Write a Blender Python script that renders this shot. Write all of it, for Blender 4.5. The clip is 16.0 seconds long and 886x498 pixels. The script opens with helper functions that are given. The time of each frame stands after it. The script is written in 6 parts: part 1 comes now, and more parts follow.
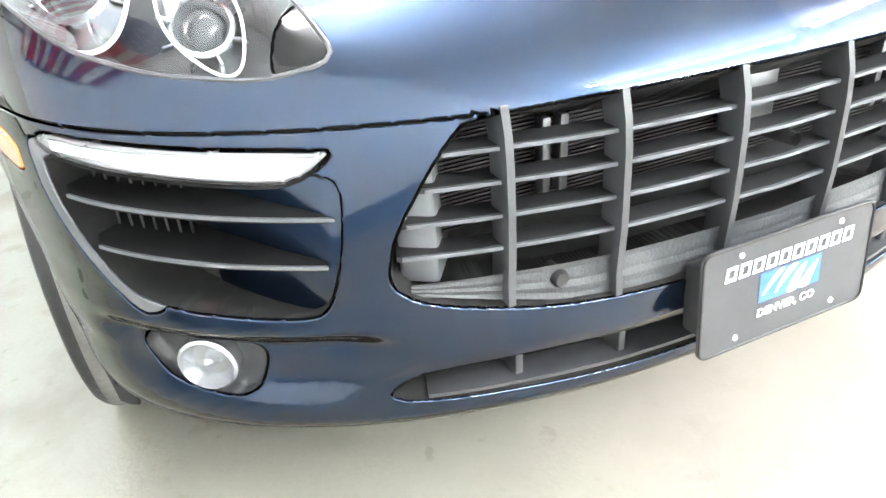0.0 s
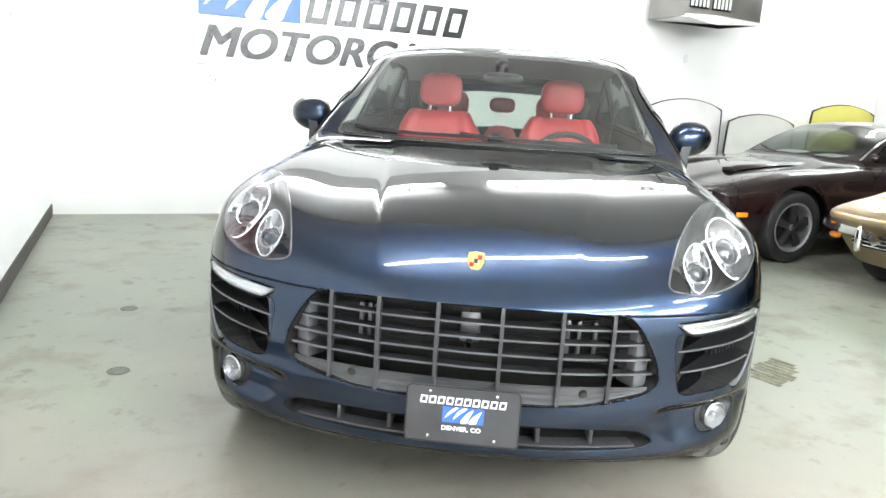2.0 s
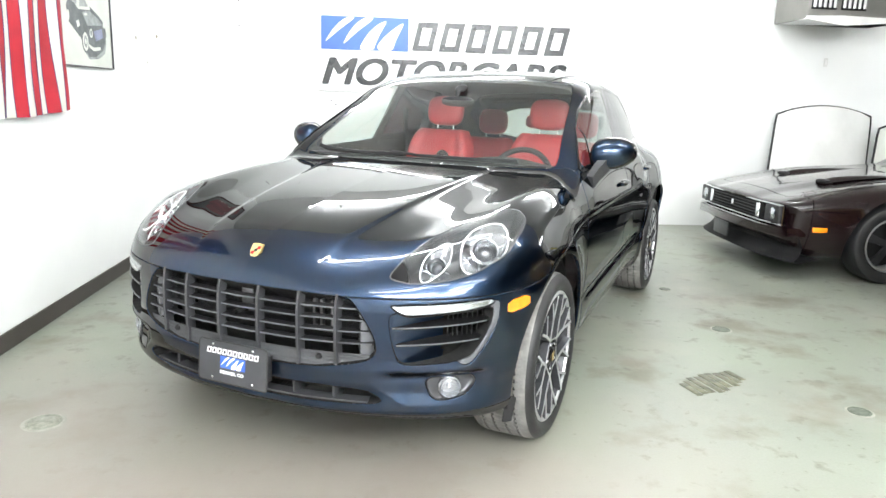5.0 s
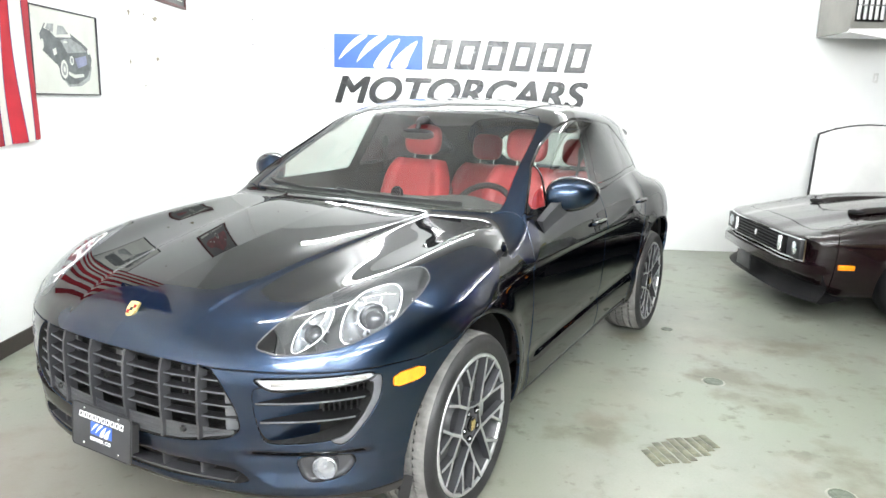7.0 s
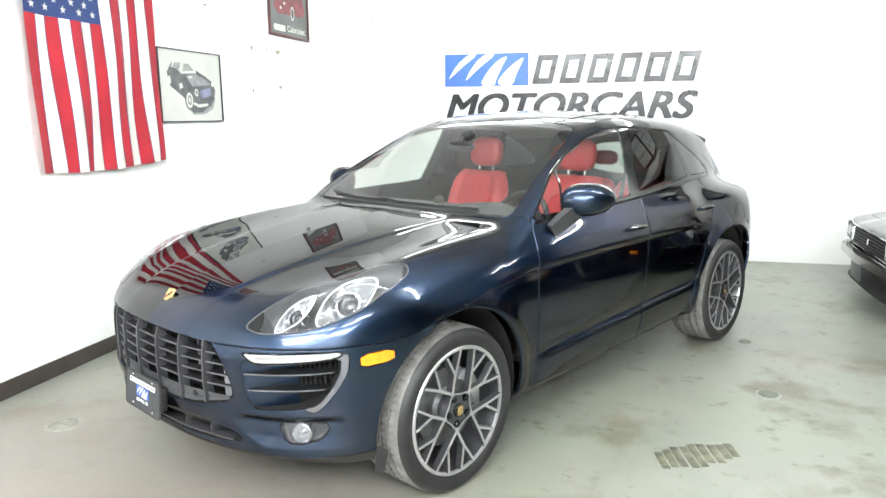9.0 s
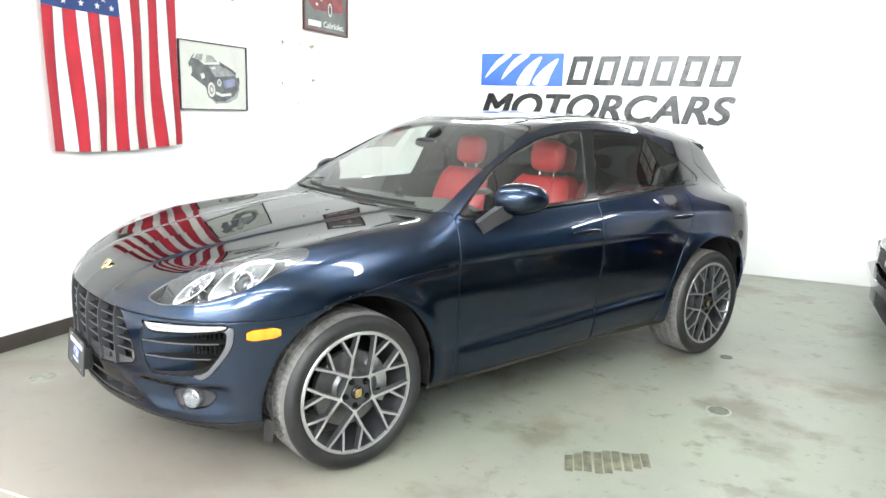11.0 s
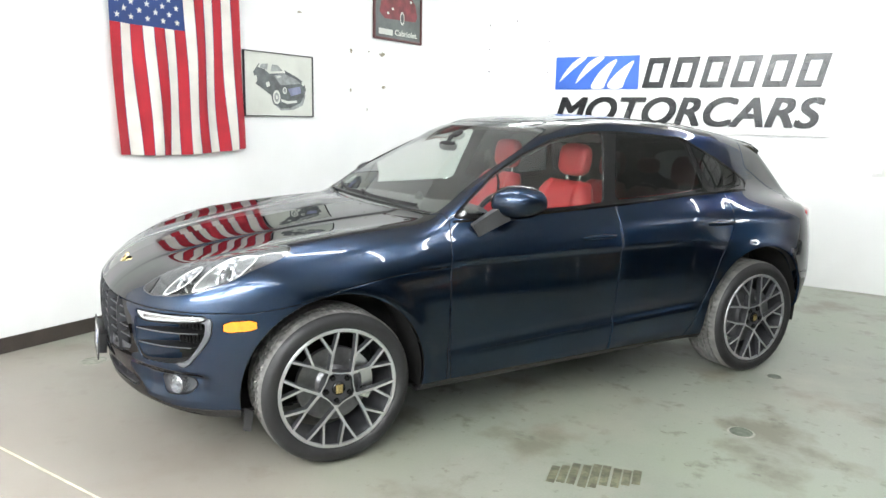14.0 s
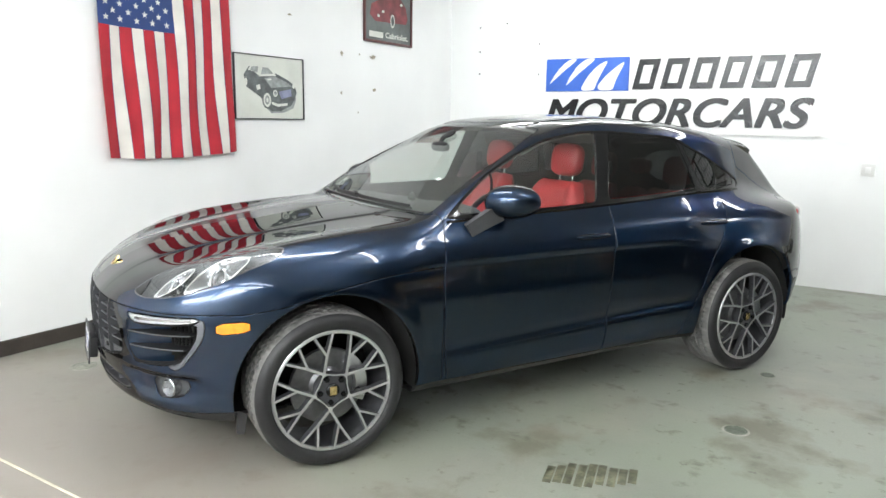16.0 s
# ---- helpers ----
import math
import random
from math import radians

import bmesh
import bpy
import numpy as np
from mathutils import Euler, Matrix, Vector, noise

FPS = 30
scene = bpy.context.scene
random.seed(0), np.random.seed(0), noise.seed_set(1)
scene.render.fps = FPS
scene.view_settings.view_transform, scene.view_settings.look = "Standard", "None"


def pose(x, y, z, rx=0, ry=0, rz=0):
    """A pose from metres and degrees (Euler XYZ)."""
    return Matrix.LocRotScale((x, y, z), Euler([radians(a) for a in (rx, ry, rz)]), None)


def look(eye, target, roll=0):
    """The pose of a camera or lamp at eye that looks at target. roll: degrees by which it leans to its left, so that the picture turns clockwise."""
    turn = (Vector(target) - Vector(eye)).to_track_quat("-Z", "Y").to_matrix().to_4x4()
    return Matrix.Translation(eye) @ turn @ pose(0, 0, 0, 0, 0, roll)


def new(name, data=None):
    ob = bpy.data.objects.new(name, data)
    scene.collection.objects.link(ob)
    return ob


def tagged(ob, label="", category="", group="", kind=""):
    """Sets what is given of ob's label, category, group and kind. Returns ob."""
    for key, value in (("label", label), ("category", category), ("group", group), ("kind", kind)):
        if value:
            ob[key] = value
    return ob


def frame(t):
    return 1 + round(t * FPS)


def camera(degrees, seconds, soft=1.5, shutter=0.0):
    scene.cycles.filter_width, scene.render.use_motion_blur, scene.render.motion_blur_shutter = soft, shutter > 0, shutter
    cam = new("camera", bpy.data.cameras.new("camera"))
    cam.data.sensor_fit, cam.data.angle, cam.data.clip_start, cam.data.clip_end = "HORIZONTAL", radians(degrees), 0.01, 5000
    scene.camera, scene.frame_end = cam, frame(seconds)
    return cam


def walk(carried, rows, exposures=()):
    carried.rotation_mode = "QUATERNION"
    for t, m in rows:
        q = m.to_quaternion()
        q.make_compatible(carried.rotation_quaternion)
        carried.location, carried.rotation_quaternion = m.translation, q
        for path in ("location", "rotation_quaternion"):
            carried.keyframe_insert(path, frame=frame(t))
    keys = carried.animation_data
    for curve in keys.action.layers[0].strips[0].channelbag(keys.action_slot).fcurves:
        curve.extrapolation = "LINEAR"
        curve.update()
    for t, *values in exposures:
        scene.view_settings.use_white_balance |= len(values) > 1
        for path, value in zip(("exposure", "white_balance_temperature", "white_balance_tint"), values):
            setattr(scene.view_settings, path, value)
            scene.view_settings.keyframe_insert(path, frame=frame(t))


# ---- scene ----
cam = camera(63.7, 16.0)
PATH = [
    (0, (-0.748, -1.494, 1.011), (-0.057, 0.102, 0.023), -4.0),
    (0.5, (-0.551, -1.869, 1.086), (-0.013, -0.12, 0.279), -1.4),
    (1, (-0.359, -2.17, 1.191), (-0.078, -0.309, 0.515), 0.3),
    (1.5, (-0.11, -2.415, 1.252), (-0.044, -0.487, 0.724), 2.6),
    (2, (0.06, -2.722, 1.304), (-0.095, -0.773, 0.887), 3.8),
    (2.5, (0.323, -2.867, 1.318), (0.051, -0.926, 0.92), 3.2),
    (3, (0.629, -2.935, 1.35), (0.302, -1.009, 0.923), 3.2),
    (3.2, (0.741, -2.97, 1.351), (0.386, -1.049, 0.923), 4.3),
    (5.3, (1.764, -2.803, 1.45), (0.958, -1.022, 1.027), 1.4),
    (5.5, (1.805, -2.721, 1.456), (1.023, -0.934, 1.016), 1.8),
    (6, (1.818, -2.518, 1.488), (1.055, -0.727, 1.03), 3.6),
    (6.5, (1.901, -2.404, 1.568), (1.099, -0.625, 1.128), 0.9),
    (7, (2.086, -2.328, 1.598), (1.128, -0.62, 1.191), 1.7),
    (7.5, (2.265, -2.336, 1.583), (1.119, -0.746, 1.186), 0.7),
    (8, (2.467, -2.387, 1.601), (1.208, -0.884, 1.206), 0.3),
    (8.5, (2.654, -2.328, 1.619), (1.35, -0.863, 1.227), -0.3),
    (9, (2.851, -2.124, 1.598), (1.502, -0.694, 1.229), -0.5),
    (9.2, (2.949, -2.069, 1.619), (1.573, -0.666, 1.247), -0.0),
    (11.3, (3.576, -1.556, 1.591), (2.018, -0.359, 1.217), 1.4),
    (11.5, (3.638, -1.543, 1.588), (2.06, -0.373, 1.214), 1.2),
    (12, (3.793, -1.491, 1.593), (2.168, -0.393, 1.206), 0.8),
    (12.5, (3.844, -1.375, 1.598), (2.198, -0.308, 1.207), 0.7),
    (13, (3.84, -1.197, 1.593), (2.158, -0.186, 1.208), 0.4),
    (13.5, (3.841, -1.095, 1.588), (2.132, -0.125, 1.213), 1.2),
    (14, (3.853, -1.069, 1.586), (2.127, -0.126, 1.222), 1.1),
    (14.5, (3.856, -1.052, 1.576), (2.134, -0.1, 1.219), 1.0),
    (15, (3.864, -1.048, 1.576), (2.156, -0.07, 1.221), 1.1),
    (15.5, (3.854, -1.06, 1.569), (2.147, -0.08, 1.217), 1.0),
    (16, (3.838, -1.076, 1.565), (2.123, -0.11, 1.213), 0.8),
]
walk(cam, [(t, look(eye, target, roll)) for t, eye, target, roll in PATH], [(0, 2.4), (0.5, 2.1), (1.0, 1.7), (1.5, 1.45), (2.0, 1.3), (9.0, 1.2), (13.2, 1.12), (14.0, 0.90), (14.4, 0.66), (16, 0.61)])
# ---------------------------------------------------------------- light
world = bpy.data.worlds.new("world")
scene.world = world
world.use_nodes = True
world.node_tree.nodes["Background"].inputs[0].default_value = (0.8, 0.9, 1.0, 1)
world.node_tree.nodes["Background"].inputs[1].default_value = 0.03


# ---------------------------------------------------------------- materials
def material(name, colour, rough=0.5, metal=0.0, vary=0.06, scale=3.0, grain=0.0, grain_scale=60.0, coat=0.0, spec=0.5, second=None, blotch=0.0, rough_vary=0.1):
    """A surface with two scales of variation in colour and gloss and a fine relief."""
    m = bpy.data.materials.new(name)
    m.use_nodes = True
    nt = m.node_tree
    b = nt.nodes["Principled BSDF"]
    co = nt.nodes.new("ShaderNodeTexCoord")
    big, small = nt.nodes.new("ShaderNodeTexNoise"), nt.nodes.new("ShaderNodeTexNoise")
    big.inputs["Scale"].default_value, big.inputs["Detail"].default_value = scale, 5
    small.inputs["Scale"].default_value, small.inputs["Detail"].default_value = grain_scale, 3
    for n in (big, small):
        nt.links.new(co.outputs["Object"], n.inputs["Vector"])
    hue = nt.nodes.new("ShaderNodeMixRGB")
    c = np.array(colour)
    hue.inputs[1].default_value = (*(c * (1 - vary)), 1)
    hue.inputs[2].default_value = (*(np.array(second) if second is not None else np.minimum(c * (1 + vary), 1)), 1)
    ramp = nt.nodes.new("ShaderNodeMapRange")
    ramp.inputs[1].default_value, ramp.inputs[2].default_value = (0.35, 0.65) if not blotch else (0.5, 0.5 + blotch)
    nt.links.new(big.outputs["Fac"], ramp.inputs[0])
    nt.links.new(ramp.outputs[0], hue.inputs[0])
    fine = nt.nodes.new("ShaderNodeMixRGB")
    fine.blend_type = "OVERLAY"
    fine.inputs[0].default_value = min(0.5, vary)
    nt.links.new(hue.outputs[0], fine.inputs[1])
    nt.links.new(small.outputs["Fac"], fine.inputs[2])
    nt.links.new(fine.outputs[0], b.inputs["Base Color"])
    gloss = nt.nodes.new("ShaderNodeMapRange")
    gloss.inputs[3].default_value, gloss.inputs[4].default_value = max(0.02, rough * (1 - rough_vary)), min(1, rough * (1 + rough_vary))
    nt.links.new(big.outputs["Fac"], gloss.inputs[0])
    nt.links.new(gloss.outputs[0], b.inputs["Roughness"])
    b.inputs["Metallic"].default_value = metal
    b.inputs["Specular IOR Level"].default_value = spec
    b.inputs["Coat Weight"].default_value = coat
    b.inputs["Coat Roughness"].default_value = 0.02
    if grain:
        bump = nt.nodes.new("ShaderNodeBump")
        bump.inputs["Strength"].default_value = grain
        bump.inputs["Distance"].default_value = 0.002
        nt.links.new(small.outputs["Fac"], bump.inputs["Height"])
        nt.links.new(bump.outputs[0], b.inputs["Normal"])
    return m


def glass_material(name, tint, gloss=0.02, least=0.07):
    """A thin tinted sheet: it lets light through and mirrors by the angle."""
    m = bpy.data.materials.new(name)
    m.use_nodes = True
    nt = m.node_tree
    nt.nodes.remove(nt.nodes["Principled BSDF"])
    clear, mirror, mix, face, curve_node, scale_node = (nt.nodes.new(k) for k in ("ShaderNodeBsdfTransparent", "ShaderNodeBsdfGlossy", "ShaderNodeMixShader", "ShaderNodeLayerWeight", "ShaderNodeMath", "ShaderNodeMath"))
    clear.inputs[0].default_value = (*tint, 1)
    mirror.inputs["Roughness"].default_value = gloss
    face.inputs[0].default_value = 0.5
    curve_node.operation, scale_node.operation = "POWER", "MULTIPLY_ADD"
    curve_node.inputs[1].default_value = 3.8
    scale_node.inputs[1].default_value, scale_node.inputs[2].default_value = 0.86, least
    nt.links.new(face.outputs["Facing"], curve_node.inputs[0])
    nt.links.new(curve_node.outputs[0], scale_node.inputs[0])
    nt.links.new(scale_node.outputs[0], mix.inputs[0])
    nt.links.new(clear.outputs[0], mix.inputs[1])
    nt.links.new(mirror.outputs[0], mix.inputs[2])
    nt.links.new(mix.outputs[0], nt.nodes["Material Output"].inputs[0])
    return m


def lamp_material(name, colour, strength):
    m = material(name, colour, 0.4)
    b = m.node_tree.nodes["Principled BSDF"]
    b.inputs["Emission Color"].default_value = (*colour, 1)
    b.inputs["Emission Strength"].default_value = strength
    return m


def floor_material():
    """Worn, sealed concrete with traces of old green paint, damp stains and scuffs."""
    m = material("worn_painted_concrete", (0.218, 0.233, 0.195), 0.42, 0, 0.12, 0.9, 0.25, 90, spec=0.4, rough_vary=0.35)
    nt = m.node_tree
    b = nt.nodes["Principled BSDF"]
    src = b.inputs["Base Color"].links[0].from_socket
    co = nt.nodes["Texture Coordinate"]
    for seed, scale, lo, hi, colour, much in ((1, 0.55, 0.50, 0.66, (0.215, 0.245, 0.185), 0.65), (2, 1.6, 0.54, 0.66, (0.125, 0.115, 0.082), 0.8), (3, 6.0, 0.585, 0.68, (0.095, 0.092, 0.068), 0.65), (5, 14.0, 0.63, 0.69, (0.09, 0.083, 0.062), 0.6), (4, 0.8, 0.52, 0.7, (0.30, 0.28, 0.235), 0.6)):
        n, r, x = nt.nodes.new("ShaderNodeTexNoise"), nt.nodes.new("ShaderNodeMapRange"), nt.nodes.new("ShaderNodeMixRGB")
        mp = nt.nodes.new("ShaderNodeMapping")
        mp.inputs[1].default_value = (seed * 7.3, seed * 3.1, 0)
        n.inputs["Scale"].default_value, n.inputs["Detail"].default_value, n.inputs["Roughness"].default_value = scale, 6, 0.6
        r.inputs[1].default_value, r.inputs[2].default_value, r.inputs[4].default_value = lo, hi, much
        x.inputs[2].default_value = (*colour, 1)
        nt.links.new(co.outputs["Object"], mp.inputs[0])
        nt.links.new(mp.outputs[0], n.inputs["Vector"])
        nt.links.new(n.outputs["Fac"], r.inputs[0])
        nt.links.new(r.outputs[0], x.inputs[0])
        nt.links.new(src, x.inputs[1])
        src = x.outputs[0]
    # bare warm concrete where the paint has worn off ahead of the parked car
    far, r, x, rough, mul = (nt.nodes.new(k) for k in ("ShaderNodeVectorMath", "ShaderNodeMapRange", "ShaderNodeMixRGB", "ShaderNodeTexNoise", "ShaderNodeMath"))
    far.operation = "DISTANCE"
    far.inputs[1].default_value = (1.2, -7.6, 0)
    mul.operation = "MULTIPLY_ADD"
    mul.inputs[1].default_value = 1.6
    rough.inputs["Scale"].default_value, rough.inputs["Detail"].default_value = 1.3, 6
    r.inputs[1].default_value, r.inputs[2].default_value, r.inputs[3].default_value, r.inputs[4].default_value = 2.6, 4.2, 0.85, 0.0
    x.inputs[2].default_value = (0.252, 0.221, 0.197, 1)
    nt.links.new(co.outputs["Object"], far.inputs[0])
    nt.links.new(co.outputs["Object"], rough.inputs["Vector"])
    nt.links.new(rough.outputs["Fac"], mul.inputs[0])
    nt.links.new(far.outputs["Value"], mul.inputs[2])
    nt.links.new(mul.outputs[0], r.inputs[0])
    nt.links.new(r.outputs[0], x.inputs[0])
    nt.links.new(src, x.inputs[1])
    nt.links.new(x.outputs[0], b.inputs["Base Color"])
    return m


M_FLOOR = floor_material()
M_WALL = material("white_wall_paint", (0.84, 0.85, 0.84), 0.6, 0, 0.03, 1.2, 0.15, 140)
M_CEIL = material("white_ceiling_paint", (0.87, 0.87, 0.86), 0.8, 0, 0.04, 0.7)
M_BASE = material("dark_brown_rubber_base", (0.045, 0.036, 0.03), 0.5, 0, 0.2, 5)
M_PAINT = material("dark_blue_metallic_paint", (0.0125, 0.0292, 0.0640), 0.30, 1.0, 0.08, 1.5, 0, 400, coat=1.0)
M_PAINT.node_tree.nodes["Principled BSDF"].inputs["Specular Tint"].default_value = (0.02, 0.03, 0.045, 1)
M_PAINT.node_tree.nodes["Principled BSDF"].inputs["Coat IOR"].default_value = 1.50
M_BLACK = material("black_plastic", (0.012, 0.012, 0.013), 0.5, 0, 0.2, 8, 0.2, 300)
M_GREYBAR = material("dark_grey_satin_plastic", (0.040, 0.041, 0.045), 0.38, 0, 0.12, 10, 0.1, 300)
M_BLADE = material("matt_black_blade", (0.007, 0.007, 0.0075), 0.6, 0, 0.15, 10, spec=0.2)
M_RIMBLADE = material("grey_painted_blade", (0.13, 0.136, 0.15), 0.30, 0.4, 0.08, 10)
M_GLOSSBLACK = material("gloss_black_trim", (0.006, 0.006, 0.007), 0.08, 0, 0.1, 6)
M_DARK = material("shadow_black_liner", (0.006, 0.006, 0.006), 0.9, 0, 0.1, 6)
M_GLASS = glass_material("clear_greenish_windscreen", (0.84, 0.89, 0.855), least=0.12)
M_TAILGLASS = glass_material("lightly_tinted_tailgate_glass", (0.42, 0.46, 0.43), least=0.06)
M_PRIVACY = glass_material("dark_privacy_glass", (0.034, 0.036, 0.038), least=0.05)
M_LENS = glass_material("clear_lamp_lens", (0.93, 0.94, 0.95))
M_ALLOY = material("machined_alloy", (0.60, 0.605, 0.62), 0.30, 0.85, 0.05, 5)
M_FOG = material("dull_silver_lamp", (0.40, 0.41, 0.43), 0.26, 0.8, 0.05, 20)
M_SEAL = material("grey_lamp_seal", (0.09, 0.092, 0.10), 0.3, 0.3, 0.05, 5)
M_CHROME = material("chrome", (0.85, 0.86, 0.88), 0.07, 1.0, 0.02, 5)
M_SATIN = material("satin_silver", (0.62, 0.63, 0.65), 0.28, 1.0, 0.05, 5)
M_HOUSING = material("grey_lamp_housing", (0.075, 0.078, 0.082), 0.35, 0.3, 0.08, 8)
M_AMBER = material("amber_lens", (0.95, 0.26, 0.01), 0.15, 0, 0.1, 30, 0.4, 160, coat=1.0)
M_RUBBER = material("tyre_rubber", (0.013, 0.013, 0.014), 0.50, 0, 0.2, 12, 0.3, 200)
M_TREAD = material("dusty_tread_rubber", (0.17, 0.166, 0.158), 0.85, 0, 0.2, 12, 0.4, 120)
M_RED = material("red_leather", (0.42, 0.030, 0.034), 0.45, 0, 0.10, 6, 0.35, 220)
M_CABIN = material("dark_grey_cabin_plastic", (0.042, 0.044, 0.043), 0.6, 0, 0.12, 8, 0.25, 260)
M_LINING = material("pale_grey_headlining", (0.30, 0.30, 0.29), 0.9, 0, 0.06, 10, 0.2, 300)
M_WHITEP = material("white_vinyl", (0.82, 0.82, 0.81), 0.4, 0, 0.03, 2)
M_BLUE = material("blue_vinyl", (0.035, 0.12, 0.50), 0.35, 0, 0.08, 4)
M_GOLD = material("gold_enamel", (0.76, 0.58, 0.26), 0.25, 0.9, 0.1, 40)
M_STEEL = material("grey_cast_steel", (0.20, 0.20, 0.21), 0.4, 0.9, 0.15, 20)
M_TUBE = lamp_material("lit_fluorescent_tube", (0.955, 0.98, 1.0), 23.6)
M_FARWALL = material("unseen_dark_wall", (0.10, 0.10, 0.095), 0.8, 0, 0.15, 1.5, 0.3, 60)
M_WHITEMETAL = material("white_enamelled_steel", (0.72, 0.72, 0.70), 0.45, 0, 0.06, 3)


# ---------------------------------------------------------------- building helpers
def put_mesh(name, verts, faces, mat, parent=None, label="", smooth=True, normals=None):
    me = bpy.data.meshes.new(name)
    me.from_pydata([tuple(v) for v in verts], [], [tuple(int(i) for i in f) for f in faces])
    for m in (mat if isinstance(mat, (list, tuple)) else [mat]):
        me.materials.append(m)
    if smooth:
        me.polygons.foreach_set("use_smooth", [True] * len(me.polygons))
    if normals is not None:
        me.normals_split_custom_set_from_vertices([tuple(n) for n in normals])
    ob = new(name, me)
    if parent is not None:
        ob.parent = parent
    if label:
        tagged(ob, label)
    return ob


def part(name, bm, mat, parent=None, label="", smooth=True, angle=35):
    """A bmesh as one mesh object under a thing or a part."""
    bmesh.ops.recalc_face_normals(bm, faces=bm.faces[:])
    me = bpy.data.meshes.new(name)
    bm.to_mesh(me)
    bm.free()
    for m in (mat if isinstance(mat, (list, tuple)) else [mat]):
        me.materials.append(m)
    if smooth:
        me.polygons.foreach_set("use_smooth", [True] * len(me.polygons))
        me.set_sharp_from_angle(angle=radians(angle))
    ob = new(name, me)
    if parent is not None:
        ob.parent = parent
    if label:
        tagged(ob, label)
    return ob


def box(size, at=(0, 0, 0), bevel=0.0, turn=None, bm=None, segs=2):
    bm = bm or bmesh.new()
    m = Matrix.Translation(at) @ (turn.to_4x4() if turn is not None else Matrix()) @ Matrix.Diagonal((*size, 1))
    made = bmesh.ops.create_cube(bm, size=1, matrix=m)
    if bevel:
        edges = {e for v in made["verts"] for e in v.link_edges}
        bmesh.ops.bevel(bm, geom=list(edges), offset=bevel, segments=segs, profile=0.5, affect="EDGES")
    return bm


def lathe(profile, steps=64, bm=None, at=(0, 0, 0), axis="x", closed=False):
    """Turns (radius, along) pairs round an axis."""
    bm = bm or bmesh.new()
    rings = []
    for k in range(steps):
        a = 2 * math.pi * k / steps
        ring = []
        for r, s in profile:
            c, d = r * math.cos(a), r * math.sin(a)
            p = {"x": (s, c, d), "y": (c, s, d), "z": (c, d, s)}[axis]
            ring.append(bm.verts.new(Vector(at) + Vector(p)))
        rings.append(ring)
    n = len(profile)
    for k in range(steps):
        a, b = rings[k], rings[(k + 1) % steps]
        for i in range(n if closed else n - 1):
            j = (i + 1) % n
            if profile[i][0] < 1e-6 and profile[j][0] < 1e-6:
                continue
            try:
                if profile[i][0] < 1e-6:
                    bm.faces.new((a[i], a[j], b[j]))
                elif profile[j][0] < 1e-6:
                    bm.faces.new((a[i], a[j], b[i]))
                else:
                    bm.faces.new((a[i], a[j], b[j], b[i]))
            except ValueError:
                pass
    return bm


def bar(points, w, h, bm=None, up=(0, 0, 1), taper=None, cap=True):
    """A bar of rectangular section along points."""
    bm = bm or bmesh.new()
    pts = [Vector(p) for p in points]
    rings = []
    for i, p in enumerate(pts):
        d = (pts[min(i + 1, len(pts) - 1)] - pts[max(i - 1, 0)]).normalized()
        s = d.cross(Vector(up)).normalized()
        u = s.cross(d).normalized()
        k = taper[i] if taper else 1.0
        rings.append([bm.verts.new(p + s * a * w / 2 * k + u * b * h / 2 * k) for a, b in ((-1, -1), (1, -1), (1, 1), (-1, 1))])
    for a, b in zip(rings, rings[1:]):
        for i in range(4):
            bm.faces.new((a[i], a[(i + 1) % 4], b[(i + 1) % 4], b[i]))
    if cap:
        bm.faces.new(rings[0][::-1])
        bm.faces.new(rings[-1])
    return bm


def tube(points, r, steps=8, bm=None, taper=None):
    bm = bm or bmesh.new()
    pts = [Vector(p) for p in points]
    rings = []
    side = None
    for i, p in enumerate(pts):
        d = (pts[min(i + 1, len(pts) - 1)] - pts[max(i - 1, 0)]).normalized()
        if side is None:
            side = d.orthogonal().normalized()
        side = (side - d * side.dot(d)).normalized()
        u = d.cross(side)
        k = r * (taper[i] if taper else 1.0)
        rings.append([bm.verts.new(p + (side * math.cos(a) + u * math.sin(a)) * k) for a in (2 * math.pi * j / steps for j in range(steps))])
    for a, b in zip(rings, rings[1:]):
        for i in range(steps):
            bm.faces.new((a[i], a[(i + 1) % steps], b[(i + 1) % steps], b[i]))
    bm.faces.new(rings[0][::-1])
    bm.faces.new(rings[-1])
    return bm


def blob(size, at, p=2.6, turn=None, bm=None, u=20, v=14):
    """A cushion: a rounded box with soft sides."""
    bm = bm or bmesh.new()
    t = turn.to_3x3() if turn is not None else Matrix.Identity(3)
    rows = []

    def w(c):
        return math.copysign(abs(c) ** (2 / p), c)
    for i in range(v + 1):
        th = math.pi * (i / v - 0.5)
        row = []
        for j in range(u):
            ph = 2 * math.pi * j / u
            q = Vector((w(math.cos(th)) * w(math.cos(ph)) * size[0] / 2, w(math.cos(th)) * w(math.sin(ph)) * size[1] / 2, w(math.sin(th)) * size[2] / 2))
            row.append(bm.verts.new(Vector(at) + t @ q))
        rows.append(row)
    for a, b in zip(rows, rows[1:]):
        for j in range(u):
            bm.faces.new((a[j], a[(j + 1) % u], b[(j + 1) % u], b[j]))
    bmesh.ops.remove_doubles(bm, verts=bm.verts[:], dist=1e-5)
    return bm


def empty(name, label, category, group="", m=None):
    ob = new(name)
    ob.empty_display_size = 0.2
    if m is not None:
        ob.matrix_world = m
    return tagged(ob, label, category, group)


